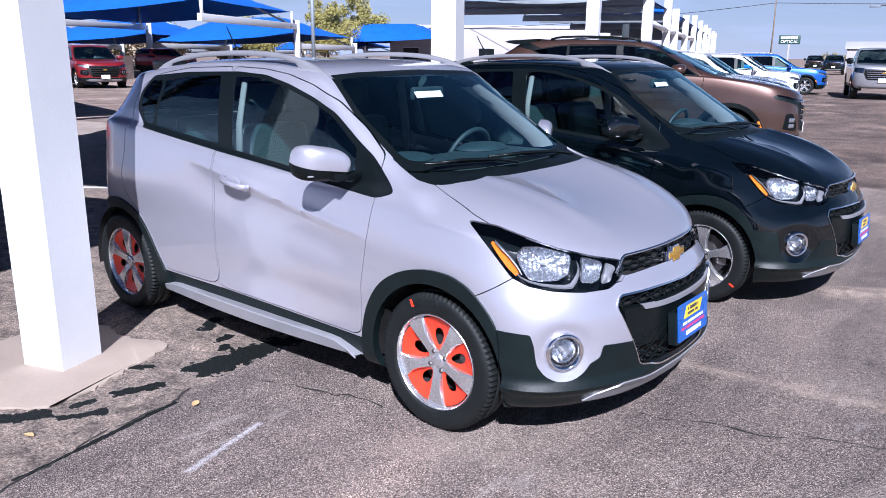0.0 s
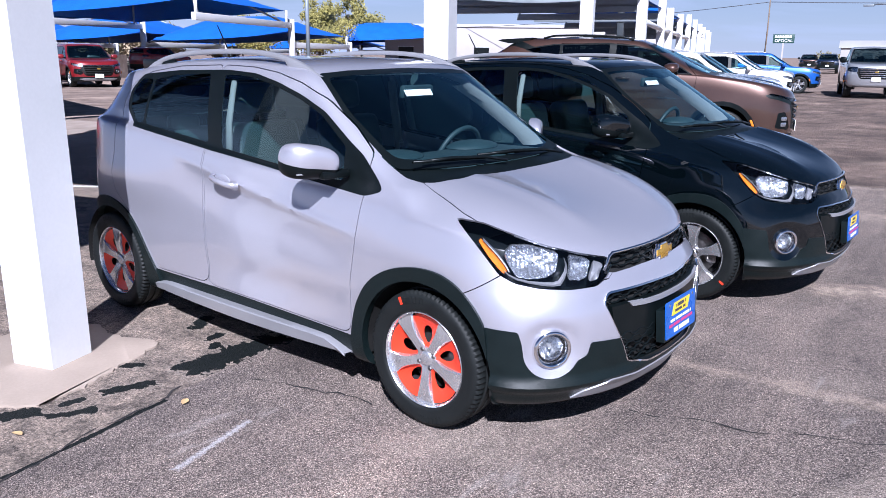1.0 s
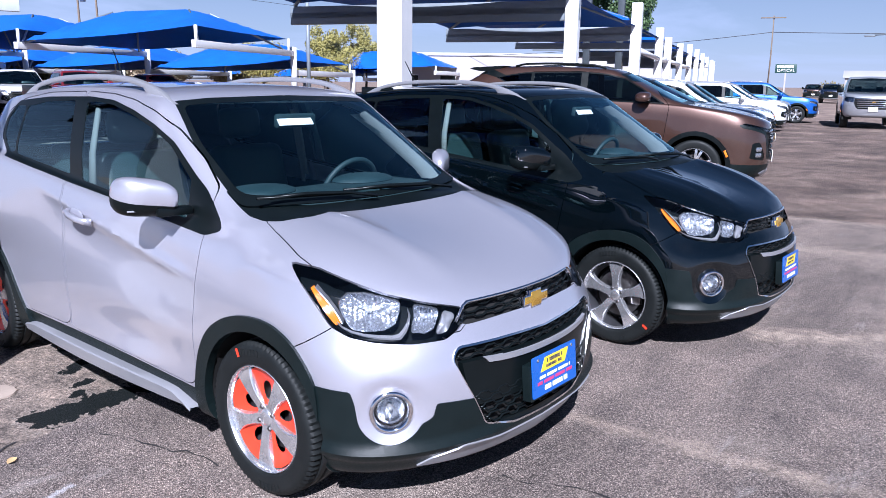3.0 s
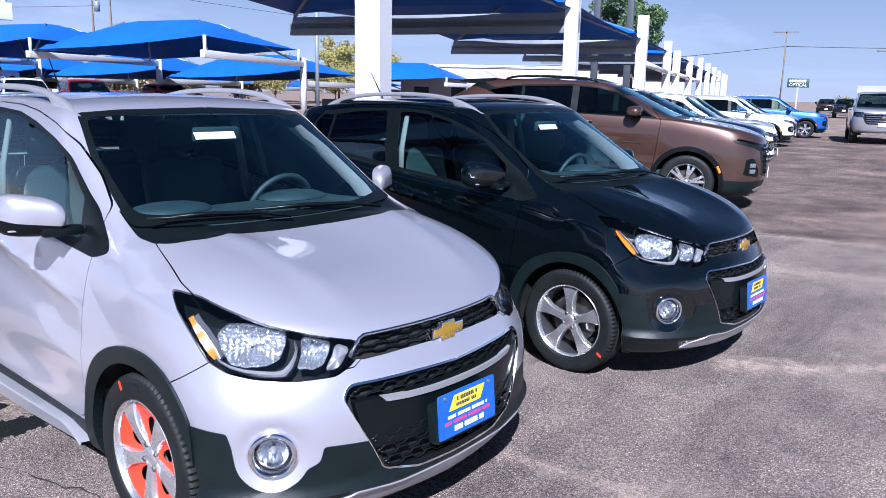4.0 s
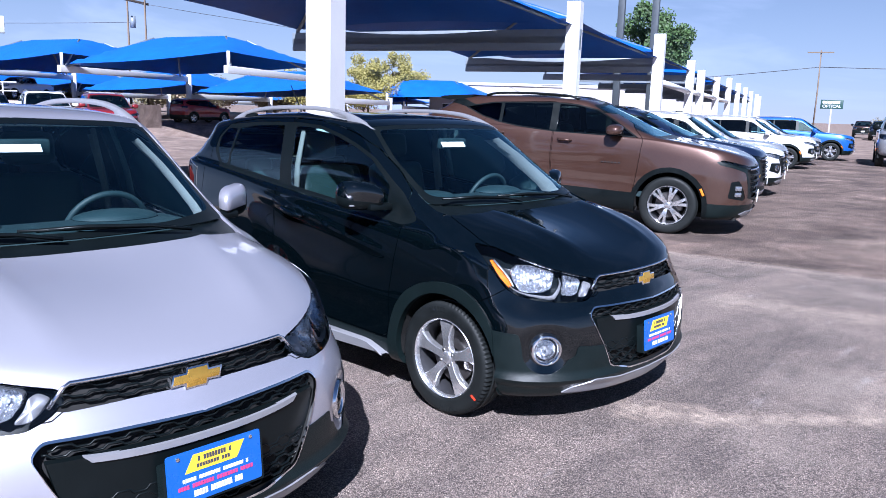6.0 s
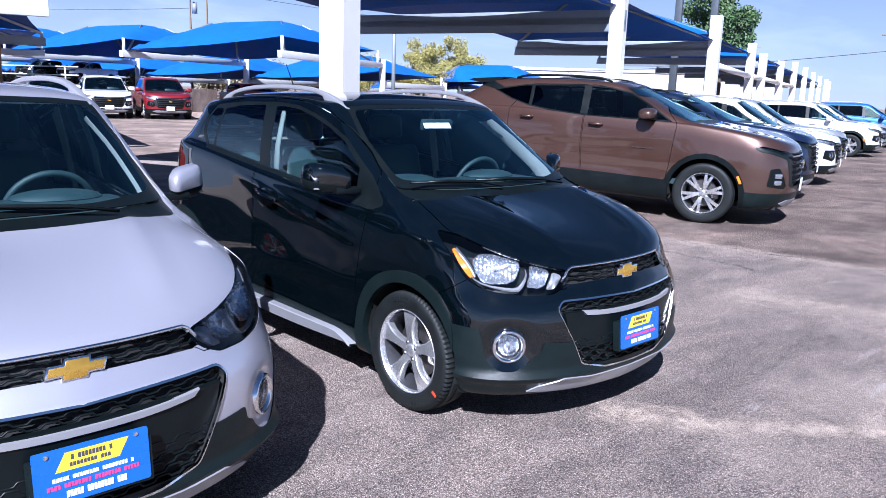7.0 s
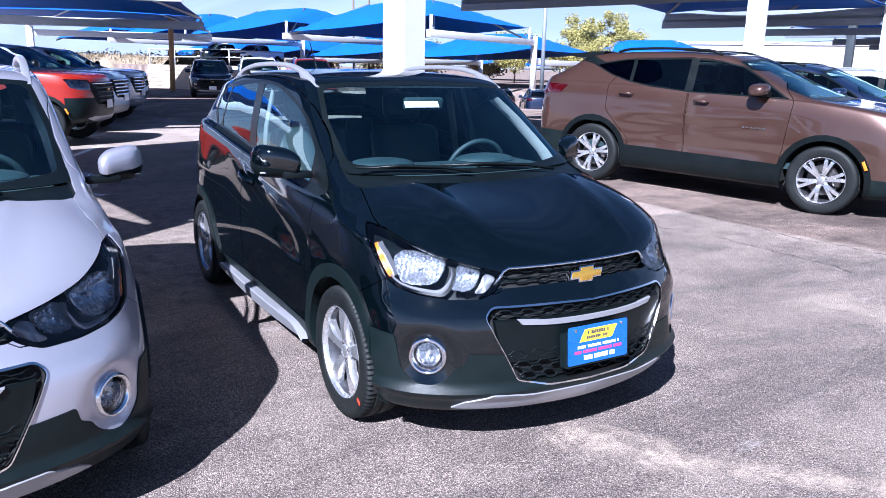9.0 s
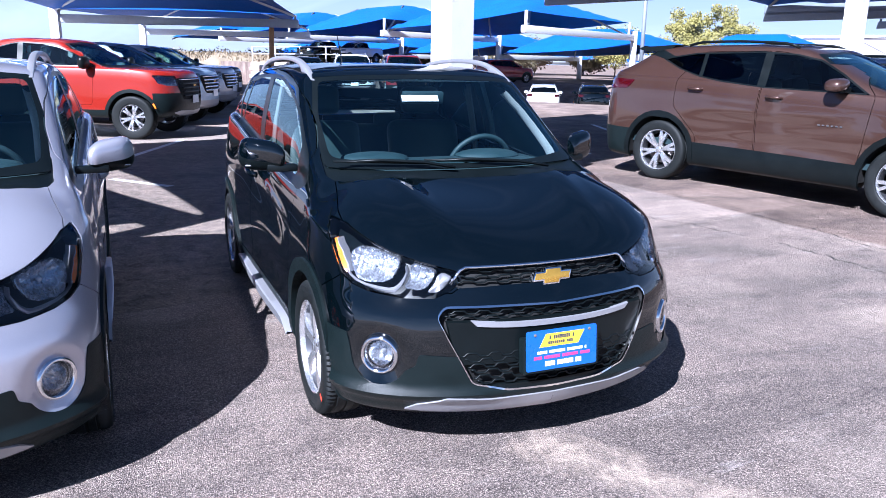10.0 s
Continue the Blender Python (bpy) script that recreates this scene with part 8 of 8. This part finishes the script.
def tree(x, y, h, spread, trunk_h, mat, n, label, seed, z=0.0, size=0.14):
    r = random.Random(seed)
    root = empty("tree", Matrix(), label, "tree")
    tb = bmesh.new()
    tops = []
    add_tube(tb, [(x, y, z), (x + 0.1, y, z + trunk_h * 0.6), (x + 0.05, y + 0.1, z + trunk_h), (x, y, z + h * 0.8)], lambda t: 0.022 * h * (1 - 0.8 * t), 8)
    for k in range(9):
        a = 2 * math.pi * k / 9 + r.uniform(-0.3, 0.3)
        z0 = z + trunk_h * r.uniform(0.7, 1.2)
        e = Vector((x + math.cos(a) * spread * r.uniform(0.5, 0.9), y + math.sin(a) * spread * r.uniform(0.5, 0.9), z + h * r.uniform(0.60, 0.95)))
        m_ = Vector((x, y, z0)).lerp(e, 0.5) + Vector((0, 0, 0.08 * h))
        add_tube(tb, [(x, y, z0), m_, e], lambda t: 0.010 * h * (1 - 0.8 * t), 6)
        tops.append(e)
        tops.append(m_)
    part("trunk", tb, BARK, root)
    verts, faces = [], []
    cl = [(e + Vector((r.gauss(0, 0.12), r.gauss(0, 0.12), r.gauss(0, 0.08))) * spread, spread * r.uniform(0.22, 0.42)) for e in tops for _ in range(2)]
    for k in range(n):
        c, rad = cl[r.randrange(len(cl))]
        d = Vector((r.gauss(0, 1), r.gauss(0, 1), r.gauss(0, 0.75))).normalized() * rad * r.uniform(0.45, 1.05)
        p = c + d
        u = Vector((r.gauss(0, 1), r.gauss(0, 1), r.gauss(0, 1))).normalized()
        w = u.orthogonal().normalized()
        s = size * r.uniform(0.5, 1.1)
        i = len(verts)
        verts += [p - u * s, p + w * s * 0.5, p + u * s, p - w * s * 0.5]
        faces.append((i, i + 1, i + 2, i + 3))
    me = bpy.data.meshes.new("crown")
    me.from_pydata([tuple(v) for v in verts], [], faces)
    me.materials.append(mat)
    ob = new("crown", me)
    ob.parent = root
    return root


tree(-68.0, 60.9, 7.6, 2.5, 3.2, LEAF_YELLOW, 9000, "yellowing small tree in front of a pale building", 3)
tree(-65.0, 64.4, 8.0, 2.5, 3.2, LEAF_YELLOW, 9000, "yellowing small tree in front of a pale building", 4)
tree(-66.0, 50.0, 4.6, 3.2, 1.4, LEAF_YELLOW, 9000, "broad yellow autumn tree behind the canopies", 5)
tree(-62.0, 55.0, 4.6, 3.2, 1.4, LEAF_YELLOW, 9000, "broad yellow autumn tree behind the canopies", 6)
tree(-80.0, 47.0, 4.6, 3.4, 1.4, LEAF_BRUSH, 8000, "broad yellow autumn tree behind the canopies", 7)
tree(-25.2, 51.6, 9.4, 2.7, 4.5, LEAF_GREEN, 14000, "tall dark green tree behind the row of posts", 8, 0.0, 0.16)
for k in range(6, 22):
    rr = random.Random(60 + k)
    x = -42 + 3.4 * k + rr.uniform(-1, 1)
    tree(x, 112 + 0.28 * x + rr.uniform(-5, 5), rr.uniform(1.3, 2.6), rr.uniform(1.6, 2.6), 0.5, (LEAF_BRUSH, LEAF_GREEN, LEAF_BRUSH)[k % 3], 2600, "low scrubby tree on the far edge of the lot", 90 + k, 0.0, 0.19)
for k in range(16):
    rr = random.Random(160 + k)
    tree(-88 + rr.uniform(-6, 6), 2 + 4.0 * k, rr.uniform(1.2, 2.2) if k < 9 else rr.uniform(2.5, 4.0), rr.uniform(2.2, 3.4), 0.6, (LEAF_BRUSH, LEAF_STRAW)[k % 2], 3200, "dry autumn scrub along the back of the lot", 190 + k, 0.0, 0.20)


def pole(x, y, h, r, label, mat=WOOD_POLE, cat="utility pole"):
    b = bmesh.new()
    add_tube(b, [(x, y, 0), (x + 0.05, y, h * 0.5), (x, y, h)], lambda t: r * (1 - 0.35 * t), 10)
    root = empty("utility_pole" if cat == "utility pole" else "lamp_pole", Matrix(), label, cat)
    part("shaft", b, mat, root)
    return root


up_ = pole(-21.4, 74.8, 8.0, 0.085, "leaning timber utility pole with a crossarm beside the road")
part("crossarm", boxbm(-1.1, 1.1, -0.06, 0.06, -0.05, 0.05, 0.01, Matrix.Translation((-21.4, 74.7, 7.8)) @ Matrix.Rotation(radians(18), 4, 'Z')), WOOD_POLE, up_)
tw = pole(-79.7, 37.2, 13.0, 0.15, "timber utility pole with transformer and crossarm")
part("crossarm", boxbm(-0.1, 0.1, -2.2, 2.2, -0.12, 0.12, 0.01, Matrix.Translation((-79.2, 37.9, 11.9)) @ Matrix.Rotation(radians(30), 4, 'Z')), WOOD_POLE, tw)
b = bmesh.new()
add_tube(b, [(-79.4, 37.6, 9.2), (-79.4, 37.6, 10.4)], 0.28, 12)
part("transformer", b, GREY_STEEL, tw)
pole(-78.6, 38.6, 12.6, 0.15, "timber utility pole standing beside its twin")
for x, y in ((-17.69, 33.0), (-16.2, 33.85)):
    b = bmesh.new()
    add_box(b, -0.17, 0.17, -0.17, 0.17, 0, 11, 0.02)
    ob = link("sign_column", b, DARK_STEEL)
    ob.matrix_world = pose(x - 1.2, y + 2.2, 0, 0, 0, 20)
    tagged(ob, "tall dark steel sign column behind the row", "column", "sign columns")
b = bmesh.new()
add_tube(b, [(-37.3, 31.6, 0), (-37.3, 31.6, 7.5)], 0.13, 10)
tagged(link("light_pole", b, GREY_STEEL), "tall grey steel light pole among the canopies", "lamp post")
lp = pole(-6.0, 56.5, 5.2, 0.10, "slim grey street lamp at the far end of the lot", GREY_STEEL, "street lamp")
b = bmesh.new()
add_tube(b, [(-6.0, 56.5, 4.9), (-7.6, 56.3, 5.0), (-9.3, 56.0, 4.9)], 0.05, 8)
part("arm", b, GREY_STEEL, lp)
part("lamp_head", boxbm(-9.75, -9.1, 55.88, 56.14, 4.8, 4.93, 0.03), GREY_STEEL, lp)
b = bmesh.new()
add_tube(b, [(-38.0, 8.65, 0), (-38.0, 8.75, 4.2)], 0.13, 8)
tagged(link("timber_post", b, plain("new_timber", (0.42, 0.24, 0.11), 0.8, 0, 0.2, 4, 0.3, 40)), "brown timber post in front of the block wall", "post")

# roadside sign
sg = empty("roadside_sign", Matrix(), "dark green roadside sign with white lettering on a pale post", "sign")
part("sign_post", boxbm(-0.06, 0.06, -0.06, 0.06, 0, 2.62, 0), STUCCO, sg)
sb = part("sign_board", boxbm(-0.82, 0.82, -0.06, 0.06, 2.60, 3.32, 0.02), SIGN_DARK, sg)
bm = bmesh.new()
for k in range(7):
    add_box(bm, -0.68 + 0.185 * k, -0.53 + 0.185 * k, -0.075, -0.062, 3.02, 3.22)
part("lettering", bm, PAPER, sb, "row of white letters")
cu = bpy.data.curves.new("sign_words", 'FONT')
cu.body, cu.size, cu.align_x, cu.extrude = "OPTICAL", 0.335, 'CENTER', 0.006
tx = new("sign_words", cu)
dg = bpy.context.evaluated_depsgraph_get()
me = bpy.data.meshes.new_from_object(tx.evaluated_get(dg))
bpy.data.objects.remove(tx)
me.materials.append(PAPER)
wd = new("sign_words", me)
wd.parent = sb
wd.matrix_basis = Matrix.Translation((0, -0.068, 2.70)) @ Matrix.Rotation(radians(90), 4, 'X')
sg.matrix_world = pose(-17.23, 65.6, 0, 0, 0, 16)


def cable(a, b, sag, r=0.03):
    a, b = Vector(a), Vector(b)
    bm = bmesh.new()
    add_tube(bm, [a.lerp(b, t / 16) - Vector((0, 0, sag * 4 * (t / 16) * (1 - t / 16))) for t in range(17)], r, 5)
    tagged(link("overhead_cable", bm, WIRE), "thin dark overhead cable", "cable", "overhead cables")


cable((-21.4, 74.8, 6.5), (30.0, 88.0, 6.7), 0.5)
cable((-21.4, 74.8, 6.5), (-75.0, 70.0, 4.8), 0.9)
cable((-79.2, 37.9, 11.8), (-60.0, 130.0, 11.0), 1.5, 0.025)
cable((-79.2, 37.9, 9.8), (-120.0, -30.0, 9.5), 1.5, 0.025)

for x, y, yw, pt, lb in ((-20.5, 87.7, -75, PAINT_BROWN, "brown pickup truck parked beside the far road"), (-16.5, 78.2, -78, PAINT_NAVY, "dark blue pickup truck parked beside the far road"), (-12.6, 88.0, -70, PAINT_BLACK, "black pickup truck parked by the far trees")):
    c = copy_thing(orange, pose(x, y, 0, 0, 0, yw))
    tagged(c, lb, "", "pickup trucks")
    repaint(c, PAINT_ORANGE, pt)
# pale sheds beside the far road
for x, y, w, d, h in ((-15.8, 92.0, 5.2, 4.0, 2.5), (-11.2, 98.0, 6.5, 4.0, 2.0)):
    bm = bmesh.new()
    add_box(bm, -w / 2, w / 2, -d / 2, d / 2, 0, h, 0.03)
    shed = empty("shed", Matrix(), "small pale metal shed beside the far road", "shed", "far sheds")
    part("wall", bm, STUCCO, shed)
    part("roof", add_prism(bmesh.new(), [(-d / 2 - 0.2, h), (d / 2 + 0.2, h), (0, h + 0.8)], -w / 2 - 0.2, w / 2 + 0.2, Matrix(((0, 0, 1, 0), (1, 0, 0, 0), (0, 1, 0, 0), (0, 0, 0, 1)))), ROOFING, shed)
    part("door", boxbm(-0.5, 0.5, -d / 2 - 0.03, -d / 2 + 0.01, 0, 2.0), GREY_STEEL, shed)
    shed.matrix_world = pose(x, y, 0, 0, 0, 12)
